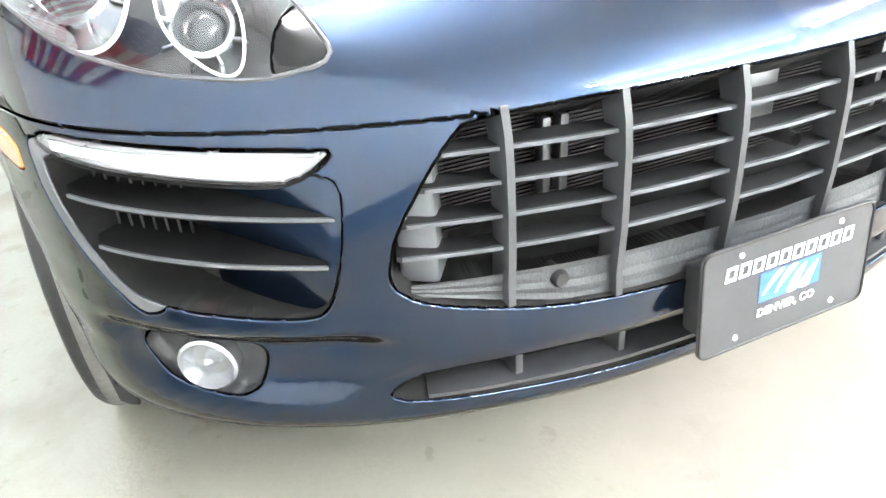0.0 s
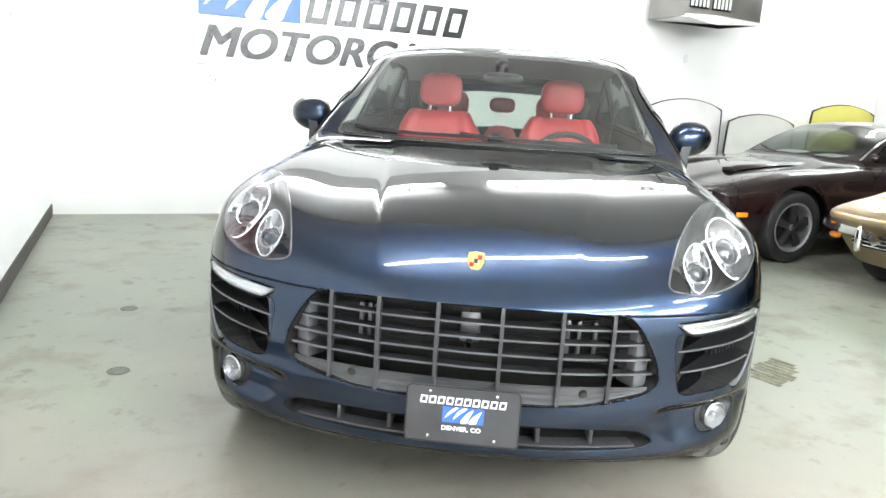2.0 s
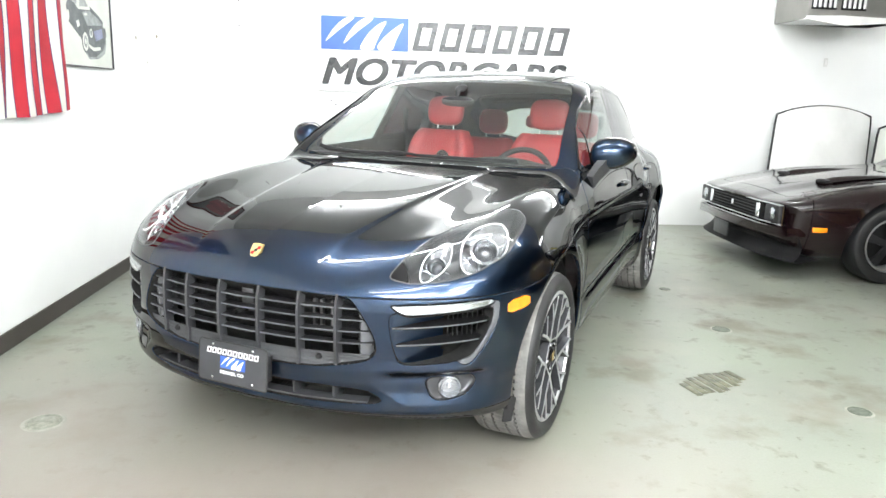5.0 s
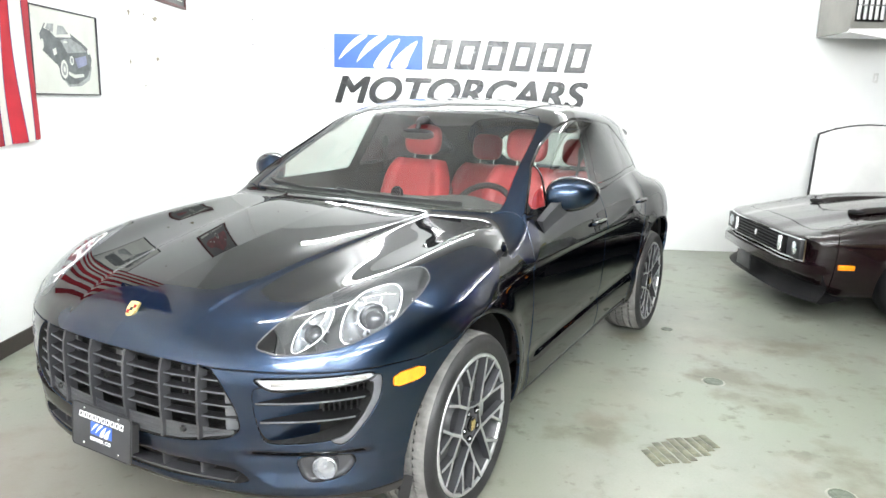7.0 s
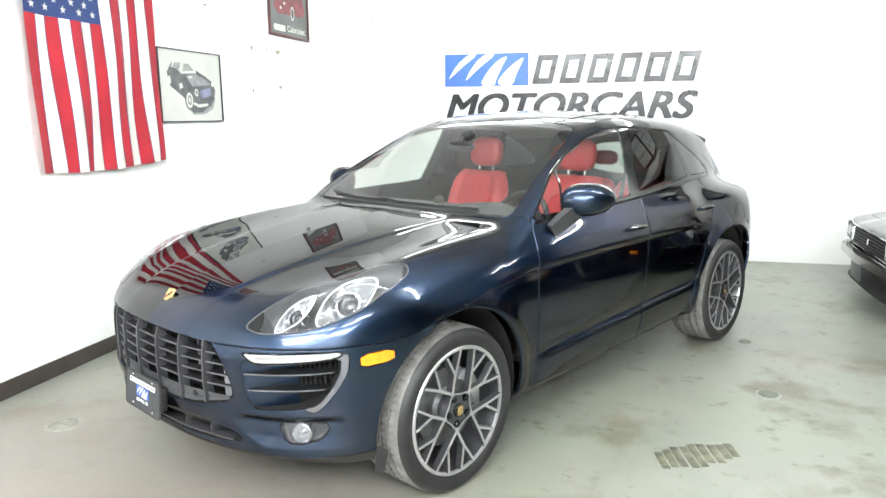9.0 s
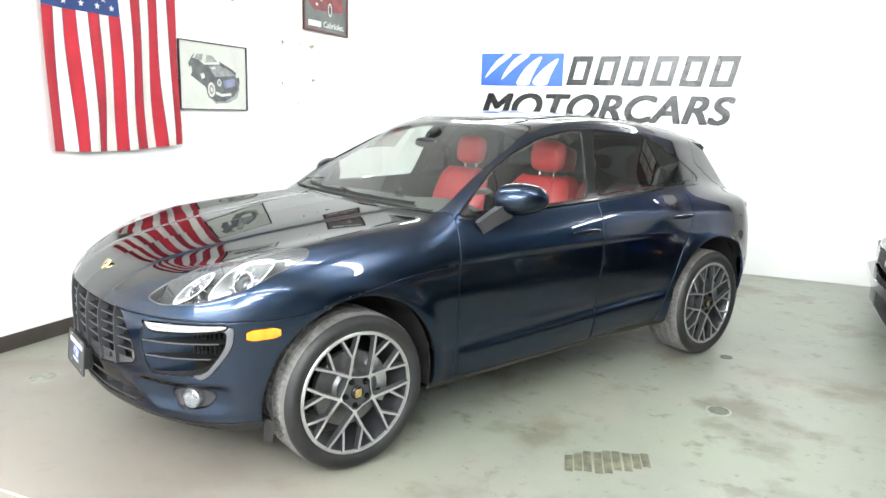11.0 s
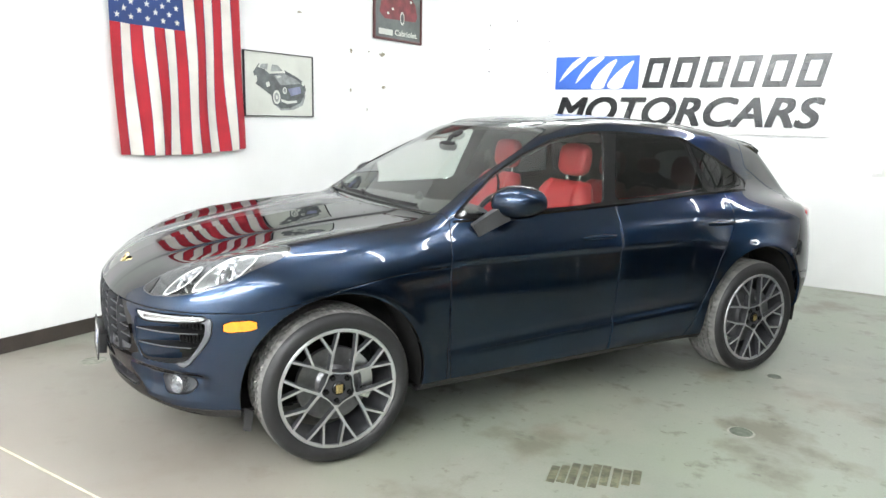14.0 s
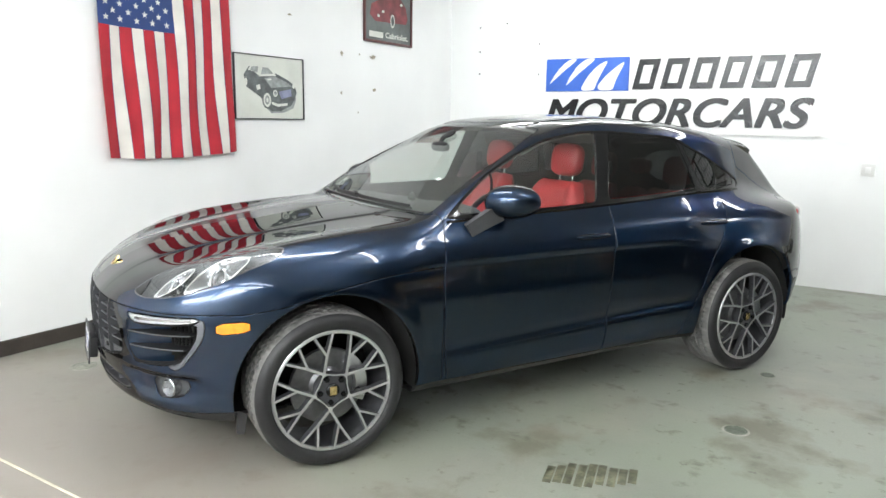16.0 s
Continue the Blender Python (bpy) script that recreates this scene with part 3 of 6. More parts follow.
def split_shell(p, quads, labels, normals, gap=0.0019, lip=0.014, deep=()):
    """Each zone as its own sheet, drawn back from its neighbours, with a lip turned inwards."""
    sheets = {}
    for name in sorted(set(labels)):
        q = quads[labels == name]
        used, idx = np.unique(q, return_inverse=True)
        q = idx.reshape(q.shape)
        v, n = p[used].copy(), normals[used]
        edges = np.concatenate([q[:, [k, (k + 1) % 4]] for k in range(4)])
        key = np.sort(edges, 1)
        _, first, count = np.unique(key, axis=0, return_index=True, return_counts=True)
        rim = edges[first[count == 1]]
        rimv = np.unique(rim)
        centre, num = np.zeros_like(v), np.zeros(len(v))
        fc = v[q].mean(1)
        for k in range(4):
            np.add.at(centre, q[:, k], fc)
            np.add.at(num, q[:, k], 1)
        inward = centre / np.maximum(num, 1)[:, None] - v
        inward /= np.linalg.norm(inward, axis=1, keepdims=True) + 1e-9
        far = dict(deep).get(name, lip)
        edge = v[rimv] + inward[rimv] * gap - n[rimv] * 0.0018
        v[rimv] += inward[rimv] * (gap + 0.0022)
        base, cnt = len(v), len(rimv)
        where = {int(r): k for k, r in enumerate(rimv)}
        low = edge - n[rimv] * far
        pairs = [(int(a), int(b), where[int(a)], where[int(b)]) for a, b in rim]
        bevel = [[b, a, base + i, base + j] for a, b, i, j in pairs]
        fold = [[base + cnt + j, base + cnt + i, base + 2 * cnt + i, base + 2 * cnt + j] for a, b, i, j in pairs]
        extra = np.array(bevel + fold).reshape(-1, 4)
        lipn = -inward[rimv]
        turned = n[rimv] * 0.5 + lipn * 0.86
        sheets[name] = (np.concatenate([v, edge, edge, low]), np.concatenate([q, extra]) if len(extra) else q, np.concatenate([n, turned, lipn, lipn]))
    return sheets


def side_name(y):
    return "left" if y > 0 else "right"


P, Q = make_shell(suv_surface, 500, 160, 240, 50, -0.40, 3.15, 0.66)
for zone in ("sill", "hoodline", "cowl", "door1", "door2", "dlo", "win1", "win2", "win3", "shield", "backlight", "rim", "duct", "drl", "fog", "grille", "lower", "lamp", "tip", "marker", "arch_front", "arch_rear"):
    P = snap_to(P, Q, ZONES[zone], suv_surface)
N = slopes(suv_surface, P)
FC = P[Q].mean(1)
IN = {k: f(*FC.T) < 0 for k, f in ZONES.items()}
tag = np.full(len(Q), "side_panel", dtype=object)
fx, fy, fz = FC.T
tag[(fy > 2.9) & (np.abs(fx) < 0.68) & (fz > 0.62)] = "tailgate"
tag[(fy > 3.15) & (fz <= 0.62)] = "rear_bumper"
ahead = IN["cowl"]
above = fz > hood_low(fy)
tag[ahead & above] = "hood"
tag[ahead & ~above & (fy > 0)] = "fender"
tag[ahead & ~above & (fy <= 0)] = "front_bumper"
tag[IN["door2"]] = "rear_door"
tag[IN["door1"]] = "front_door"
tag[IN["sill"]] = "sill_cladding"
tag[IN["dlo"]] = "window_trim"
for k, nm in (("win1", "front_window"), ("win2", "rear_window"), ("win3", "quarter_window"), ("shield", "windscreen"), ("backlight", "tailgate_window"), ("rim", "duct_rim"), ("duct", "duct_hole"), ("drl", "running_light"), ("fog", "fog_pod"), ("grille", "grille_hole"), ("lower", "lower_hole"), ("lamp", "headlamp_lens"), ("tip", "lamp_corner_cover"), ("marker", "marker_light")):
    tag[IN[k]] = nm
tag[IN["arch_front"] | IN["arch_rear"]] = "hole"
tag[(fz < floor_z(fy) + 0.02) & (np.abs(fx) < 0.8)] = "underbody"
two = np.array([t in ("fender", "front_door", "rear_door", "window_trim", "front_window", "rear_window", "quarter_window", "duct_rim", "running_light", "fog_pod", "headlamp_lens", "marker_light", "sill_cladding", "duct_hole", "lamp_corner_cover") for t in tag])
full = np.array([f"{t}|{side_name(x)}" if w else t for t, x, w in zip(tag, fx, two)], dtype=object)
sheets = split_shell(P, Q, full, N, deep=(("front_bumper", 0.03), ("hood", 0.02), ("duct_hole|left", 0.085), ("duct_hole|right", 0.085), ("grille_hole", 0.13), ("lower_hole", 0.10), ("fog_pod|left", 0.022), ("fog_pod|right", 0.022), ("running_light|left", 0.02), ("running_light|right", 0.02), ("headlamp_lens|left", 0.095), ("headlamp_lens|right", 0.095)))

suv = empty("sport_utility_car", "dark metallic blue sport utility car with red leather seats", "car")
LOOKS = {
    "hood": M_PAINT, "front_bumper": M_PAINT, "fender": M_PAINT, "front_door": M_PAINT, "rear_door": M_PAINT, "side_panel": M_PAINT, "tailgate": M_PAINT, "rear_bumper": M_PAINT,
    "sill_cladding": M_BLACK, "underbody": M_DARK, "window_trim": M_GLOSSBLACK, "front_window": M_GLASS, "rear_window": M_PRIVACY, "quarter_window": M_PRIVACY,
    "windscreen": M_GLASS, "tailgate_window": M_TAILGLASS, "duct_rim": M_RIMBLADE, "running_light": M_LENS, "headlamp_lens": M_LENS, "marker_light": M_AMBER, "fog_pod": M_GREYBAR, "lamp_corner_cover": M_GLOSSBLACK,
}
WORDS = {"marker_light": "amber side marker lens", "window_trim": "gloss black window surround", "rear_window": "dark tinted privacy glass", "quarter_window": "dark tinted privacy glass", "windscreen": "clear windscreen glass", "sill_cladding": "black plastic lower cladding", "duct_rim": "grey duct edge blade", "headlamp_lens": "clear headlamp lens"}
built = {}
for name, (v, q, n) in sheets.items():
    kind = name.split("|")[0]
    if kind in ("hole", "fog_pod", "running_light", "headlamp_lens", "duct_hole", "grille_hole", "lower_hole"):
        continue
    ob = put_mesh(kind, v, q, LOOKS[kind], suv, WORDS.get(kind, ""), normals=n)
    built[name] = ob
    if kind in ("front_window", "rear_window", "quarter_window", "windscreen", "tailgate_window"):
        ob.visible_shadow = False

# dark backing behind the joints
seam = np.zeros(len(P), bool)
first = {}
for k in range(4):
    for vtx, lab in zip(Q[:, k], full):
        if first.setdefault(vtx, lab) != lab:
            seam[vtx] = True
solid = np.array([t not in ("hole", "front_window", "rear_window", "quarter_window", "windscreen", "tailgate_window", "headlamp_lens", "running_light", "fog_pod", "window_trim", "duct_hole", "grille_hole", "lower_hole") for t in tag])
near = seam[Q].any(1) & solid
used, idx = np.unique(Q[near], return_inverse=True)
put_mesh("joint_backing", P[used] - N[used] * 0.012, idx.reshape(-1, 4), M_DARK, suv)
# ---------------------------------------------------------------- sport utility car: pockets, lamps, grille
def pocket(key, mat, name, label=""):
    """The hole behind a zone: walls and a floor set back from the body."""
    v, q, n = sheets[key]
    far = {"duct_hole": 0.085, "grille_hole": 0.13, "lower_hole": 0.10, "fog_pod": 0.022, "running_light": 0.02, "headlamp_lens": 0.095}[key.split("|")[0]]
    count = len(np.unique(Q[full == key]))
    v = v.copy()
    v[:count] -= n[:count] * far
    return put_mesh(name, v, q, mat, suv, label, normals=None)


def duct_depth(x):
    """How far the floor of the side duct lies behind the body's skin."""
    return 0.125 * np.clip((np.abs(x) - 0.578) / 0.15, 0, 1) ** 1.15


def duct_pocket(key):
    """The side duct: a painted cheek that slopes back from the inner edge, and a dark cavity beyond it."""
    v, q, n = sheets[key]
    own = np.unique(Q[full == key])
    count = len(own)
    v = v.copy()
    v[:count] = P[own] - N[own] * 0.0016
    v[:count, 1] += duct_depth(v[:count, 0])
    skin = (q < count).all(1)
    cheek = skin & (np.abs(v[q, 0]).mean(1) < 0.695)
    for mask, mat, name, label in ((cheek, M_PAINT, "duct_cheek", "blue painted duct cheek"), (~cheek, M_DARK, "side_duct_cavity", "")):
        used, idx = np.unique(q[mask], return_inverse=True)
        put_mesh(name, v[used], idx.reshape(-1, 4), mat, suv, label)


NOSE_X, NOSE_Z = np.linspace(-0.90, 0.90, 241), np.linspace(0.33, 0.93, 101)
gx, gz = np.meshgrid(NOSE_X, NOSE_Z, indexing="ij")
NOSE = onto(suv_surface, np.stack([gx.ravel(), 0 * gx.ravel() - 0.2, gz.ravel()], 1), np.tile([0.0, -1.0, 0.0], (gx.size, 1)), 1.2)[:, 1].reshape(gx.shape)


def front_at(x, z):
    """The place on the nose at a given width and height."""
    i = min(max((x - NOSE_X[0]) / (NOSE_X[1] - NOSE_X[0]), 0), len(NOSE_X) - 1.001)
    j = min(max((z - NOSE_Z[0]) / (NOSE_Z[1] - NOSE_Z[0]), 0), len(NOSE_Z) - 1.001)
    a, b = int(i), int(j)
    u, w = i - a, j - b
    y = (1 - u) * (1 - w) * NOSE[a, b] + u * (1 - w) * NOSE[a + 1, b] + (1 - u) * w * NOSE[a, b + 1] + u * w * NOSE[a + 1, b + 1]
    return Vector((x, y, z))


def pane(key, name, mat, label=""):
    v, q, n = sheets[key]
    ob = put_mesh(name, v, q, mat, suv, label, normals=n)
    ob.visible_shadow = False
    return ob


M_GUIDE = material("pale_grey_duct_plastic", (0.15, 0.155, 0.165), 0.35, 0.2, 0.1, 8)
M_PLATE = material("ribbed_grey_plate", (0.050, 0.052, 0.056), 0.45, 0, 0.12, 10, 0.5, 220)
M_DRL = material("pale_grey_reflector", (0.50, 0.51, 0.52), 0.3, 0.3, 0.1, 40, 0.6, 90)
M_REFLECT = material("silver_reflector", (0.46, 0.47, 0.49), 0.20, 1.0, 0.05, 20)
M_PROJ = material("grey_glass_projector", (0.035, 0.038, 0.045), 0.06, 0.2, 0.05, 20, coat=1.0)
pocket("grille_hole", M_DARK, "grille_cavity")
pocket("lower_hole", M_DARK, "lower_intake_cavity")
for s in ("left", "right"):
    sx = 1 if s == "left" else -1
    duct_pocket(f"duct_hole|{s}")
    pocket(f"fog_pod|{s}", M_GREYBAR, "fog_lamp_recess", "grey plastic fog lamp recess")
    v, q, n = sheets[f"running_light|{s}"]
    put_mesh("running_light_reflector", v - n * 0.006, q, M_DRL, suv, "pale reflector of the running light")
    pane(f"running_light|{s}", "running_light_lens", M_LENS, "clear running light lens")
    pocket(f"headlamp_lens|{s}", M_HOUSING, "headlamp_housing", "grey headlamp housing")
    pane(f"headlamp_lens|{s}", "headlamp_lens", M_LENS, "clear headlamp lens")
    q = onto(suv_surface, np.concatenate([lamp_line * [sx, 1], np.full((len(lamp_line), 1), 0.7)], 1), np.tile([0.0, 0, 1.0], (len(lamp_line), 1)), 0.6)
    part("lamp_seal", tube([Vector(a) + Vector((0, 0, -0.001)) for a in list(q) + [q[0]]], 0.0030, 6), M_SEAL, suv, "grey headlamp edge")
    # projector units in silver reflector bowls
    for at, r, wide, tall in (((0.785, -0.470, 0.93), 0.053, (0.058, 0.088, 0.030), (-0.036, 0.084, 0.066)), ((0.655, -0.625, 0.887), 0.038, (0.036, 0.054, 0.030), (-0.018, 0.054, 0.044))):
        at = onto(suv_surface, np.array([[0.0, 0.0, 0.6]]), np.array([[at[0], at[1], at[2] - 0.6]]), 1.6)[0]
        nrm = Vector(slopes(suv_surface, at[None])[0])
        aim = (nrm + Vector((0.05, -0.65, 0.0))).normalized()
        e1 = Vector((0, 0, 1)).cross(aim).normalized()
        e2 = aim.cross(e1)
        c0 = Vector(at) - nrm * 0.034

        def flip(v):
            return Vector((sx * v[0], v[1], v[2]))
        loops = []
        wide, tall = Vector(wide), Vector(tall)
        for f, back in ((1.0, 0.0), (0.90, 0.002), (0.78, 0.014), (0.0, 0.028)):
            loop = []
            for k in range(48):
                a = 2 * math.pi * k / 48
                c, d = math.cos(a), math.sin(a)
                p = c0 + (wide * math.copysign(abs(c) ** 0.78, c) + tall * math.copysign(abs(d) ** 0.78, d)) * f
                p += (e1 * (r * 0.98 * c) + e2 * (r * 0.98 * d - 0.010)) * (1 - f) - aim * back
                for _ in range(3):
                    depth = float(suv_surface(np.array([p.x]), np.array([p.y]), np.array([p.z]))[0])
                    p = p - nrm * max(0.0, depth + 0.014 + back * 0.6)
                loop.append(p)
            loops.append(loop)
        cup = bmesh.new()
        grid = [[cup.verts.new(flip(p)) for p in loop] for loop in loops]
        for a, b in zip(grid, grid[1:]):
            for k in range(48):
                cup.faces.new((a[k], a[(k + 1) % 48], b[(k + 1) % 48], b[k]))
        bowl = part("reflector_bowl", cup, M_REFLECT, suv, "silver headlamp reflector bowl", angle=60)
        part("halo_frame", tube([flip(p) for p in loops[0] + loops[0][:1]], 0.0024 * r / 0.045, 8), M_WHITEP, bowl, "white light-guide frame")
        hub = c0 - aim * 0.024 - e2 * 0.012
        face = Matrix.Translation(flip(hub)) @ Matrix((flip(e1) * sx, -flip(aim), flip(e2))).transposed().to_4x4()
        ring = part("projector_bezel", lathe([(r * 0.70, 0.02), (r * 0.74, -0.010), (r * 0.86, -0.018), (r * 1.0, -0.012), (r * 1.02, 0.02)], 40, axis="y"), M_CHROME, bowl, "chrome projector bezel")
        ring.matrix_local = face
        dome = part("projector_lens", lathe([(0.0, -0.016), (r * 0.30, -0.0145), (r * 0.55, -0.009), (r * 0.72, 0.002)], 32, axis="y"), M_PROJ, bowl, "glass projector lens")
        dome.matrix_local = face
        for a in (20, 70, 120, 160, 205, 250, 290, 335):
            q0, q1 = (hub + (e1 * math.cos(radians(a)) + e2 * math.sin(radians(a))) * q + aim * o for q, o in ((r * 1.02, 0.004), (r * 1.38, 0.010)))
            part("reflector_fin", bar([flip(q0), flip(q1)], 0.003, 0.010, up=flip(aim)), M_GREYBAR if a in (160, 290) else M_SATIN, bowl)
    # running light element
    pts = [front_at(sx * (0.615 + 0.225 * k / 8), 0.719 + 0.014 * k / 8) + Vector((0, 0.009, 0)) for k in range(9)]
    part("light_strip", bar(pts, 0.008, 0.013), M_CHROME, suv, "chrome light strip")
    # duct blades, attached to the painted cheek and reaching the body's outer skin
    for z0, z1, x0, x1 in ((0.656, 0.669, 0.576, 0.842), (0.595, 0.606, 0.590, 0.824)):
        fin, lip = bmesh.new(), []
        rows = []
        for k in range(13):
            x = x0 + (x1 - x0) * k / 12
            p = front_at(sx * x, z0 + (z1 - z0) * k / 12) + Vector((0, 0.003, 0))
            lip.append(p + Vector((0, -0.0015, 0.0015)))
            back = p + Vector((0, 0.006 + 0.9 * duct_depth(x), 0.006))
            rows.append([fin.verts.new(q) for q in (p + Vector((0, 0, 0.003)), p - Vector((0, 0, 0.004)), back - Vector((0, 0, 0.005)), back + Vector((0, 0, 0.003)))])
        for a, b in zip(rows, rows[1:]):
            for i in range(4):
                fin.faces.new((a[i], a[(i + 1) % 4], b[(i + 1) % 4], b[i]))
        fin.faces.new(rows[0])
        fin.faces.new(rows[-1])
        blade = part("duct_blade", fin, M_BLADE, suv, "black duct blade")
        # edge strip paler than the black blade, so its bright line is coloured in
        part("blade_edge", bar(lip, 0.004, 0.0042), M_RIMBLADE, blade, "grey blade edge")
    screen = part("duct_screen", bar([front_at(sx * (0.712 + 0.0145 * k), 0.600) + Vector((0, 0.082, 0)) for k in range(9)], 0.006, 0.006), M_BLACK, suv, "black duct screen")
    for k in range(9):
        p = front_at(sx * (0.716 + 0.0135 * k), 0.64) + Vector((0, 0.082, 0))
        part("rib", box((0.0030, 0.008, 0.110), (p.x, p.y, 0.655 - 0.002 * k)), M_BLACK, screen, smooth=False)
    # fog lamp
    fog = Matrix.Translation((sx * 0.739, -0.663, 0.428)) @ Matrix.Rotation(radians(sx * 30), 4, "Z")
    ring = part("fog_lamp", lathe([(0.0, 0.012), (0.026, 0.008), (0.034, -0.006), (0.037, -0.012), (0.041, -0.008), (0.042, 0.03)], 40, axis="y"), M_FOG, suv, "round silver fog lamp")
    ring.matrix_local = fog
    part("fog_lens", lathe([(0.0, -0.020), (0.018, -0.0185), (0.030, -0.013), (0.036, -0.007)], 32, axis="y"), M_LENS, ring, "clear fog lamp lens")
    part("fog_bulb", lathe([(0.0, -0.008), (0.008, -0.004), (0.010, 0.01)], 16, axis="y"), M_FOG, ring)

for sx in (-1, 1):
    part("air_flap", bar([(sx * 0.865, -0.415, 0.268), (sx * 0.88, -0.402, 0.266), (sx * 0.895, -0.385, 0.262)], 0.006, 0.105, taper=[1, 1, 0.9]), M_BLACK, suv, "black rubber air flap")

# grille: upright bars, blades and a ribbed lower plate
def grille_half(z):
    zs, xs = [0.497, 0.53, 0.565, 0.63, 0.722, 0.752], [0.30, 0.47, 0.515, 0.505, 0.455, 0.41]
    return float(np.interp(z, zs, xs))


for x in (-0.388, -0.250, -0.087, 0.087, 0.250, 0.388):
    low = 0.499 + max(0.0, abs(x) - 0.3) * 0.16
    pts = [front_at(x, low + (0.760 - low) * k / 8) + Vector((0, 0.020, 0)) for k in range(9)]
    part("grille_upright", bar(pts, 0.040, 0.010, up=(1, 0, 0)), M_GREYBAR, suv, "dark grey grille upright")
for z in (0.716, 0.676, 0.634, 0.592):
    w = grille_half(z) - 0.004
    pts = [front_at(w * (k / 12 - 1), z) + Vector((0, 0.006, 0)) for k in range(25)]
    # the specular line along each blade is put into this paler strip
    part("blade_edge", bar([p + Vector((0, 0.0085, 0.0005)) for p in pts], 0.005, 0.0048), M_RIMBLADE, suv, "grey blade edge")
    pts = [p + Vector((0, 0.028, 0)) for p in pts]
    part("grille_blade", bar(pts, 0.034, 0.0065), M_BLACK, suv, "dark grey grille blade")
plate = bmesh.new()
rows = []
for k in range(41):
    x = -0.50 + k * 0.025
    lowz = 0.500 + max(0.0, abs(x) - 0.3) * 0.20
    rows.append([plate.verts.new(front_at(x, lowz + (0.556 - lowz) * i / 6) + Vector((0, 0.012 + 0.0014 * (i % 2), 0))) for i in range(7)])
for a, b in zip(rows, rows[1:]):
    for i in range(6):
        plate.faces.new((a[i], b[i], b[i + 1], a[i + 1]))
part("grille_plate", plate, M_PLATE, suv, "ribbed dark grey lower grille plate", angle=15)
for x in (-0.322, 0.322):
    p = front_at(x, 0.535)
    part("parking_sensor", lathe([(0.0, -0.003), (0.009, -0.003), (0.012, 0.002), (0.012, 0.03)], 20, axis="y", at=(p.x, p.y + 0.008, p.z)), M_BLACK, suv)
p = front_at(0, 0.66)
part("sensor_block", box((0.055, 0.05, 0.10), (0.0, p.y + 0.09, 0.695), 0.008), M_STEEL, suv)
for x in (-0.31, -0.285, 0.27, 0.30, 0.345):
    part("cooler_bracket", box((0.012, 0.02, 0.10), (x, p.y + 0.105, 0.675), 0.003), M_STEEL, suv)
for sx in (-1, 1):
    part("air_guide", box((0.05, 0.07, 0.19), (sx * 0.462, -0.775, 0.64), 0.006, Matrix.Rotation(radians(sx * 35), 3, "Z")), M_GUIDE, suv)
fins = bmesh.new()
for k in range(26):
    box((0.9, 0.004, 0.0022), (0, p.y + 0.122, 0.60 + 0.0052 * k), 0, bm=fins)
tagged(part("radiator_core", fins, M_BLACK, suv), kind="stuff")
for x in (-0.36, -0.21, 0.21, 0.36):
    q = front_at(x, 0.40)
    part("intake_divider", box((0.012, 0.07, 0.066), (x, q.y + 0.055, 0.397), 0.003), M_GREYBAR, suv)
for z in (0.372,):
    pts = [front_at(0.48 * (k / 10 - 1), z) + Vector((0, 0.03, 0)) for k in range(21)]
    part("intake_blade", bar(pts, 0.05, 0.006), M_GREYBAR, suv)

# hood crest: a plain gold shield
shield = bmesh.new()
c = front_at(0, 0.858)
crest = [(-0.024, 0.030), (0.0, 0.034), (0.024, 0.030), (0.026, 0.0), (0.018, -0.022), (0.0, -0.036), (-0.018, -0.022), (-0.026, 0.0)]
top = [shield.verts.new((x * 0.9, -0.004, z * 0.9)) for x, z in crest]
low = [shield.verts.new((x, 0.003, z)) for x, z in crest]
shield.faces.new(top)
for k in range(8):
    shield.faces.new((top[k], top[(k + 1) % 8], low[(k + 1) % 8], low[k]))
crest_ob = part("hood_crest", shield, M_GOLD, suv, "small gold shield emblem")
M_REDENAMEL = material("red_enamel", (0.35, 0.02, 0.02), 0.2, 0, 0.05, 20, coat=1.0)
crest_ob.matrix_local = Matrix.Translation((c.x, c.y - 0.002, c.z + 0.004)) @ Matrix.Rotation(radians(-38), 4, "X")
for dx, dz in ((0.011, 0.012), (-0.011, -0.010)):
    part("crest_field", box((0.012, 0.002, 0.013), (dx, -0.0045, dz), 0.0005), M_REDENAMEL, crest_ob)
part("crest_centre", box((0.010, 0.002, 0.012), (0, -0.0055, 0.001), 0.0005), M_BLACK, crest_ob)


# ---------------------------------------------------------------- wheels
def treaded(profile, steps, cut):
    bm = bmesh.new()
    rings = []
    for k in range(steps):
        a = 2 * math.pi * k / steps
        ring = []
        for i, (r, s) in enumerate(profile):
            rr = r - (cut if (k % 4 == 0 and 7 <= i <= len(profile) - 8) else 0)
            ring.append(bm.verts.new((s, rr * math.cos(a), rr * math.sin(a))))
        rings.append(ring)
    for k in range(steps):
        a, b = rings[k], rings[(k + 1) % steps]
        for i in range(len(profile) - 1):
            bm.faces.new((a[i], a[i + 1], b[i + 1], b[i]))
    return bm


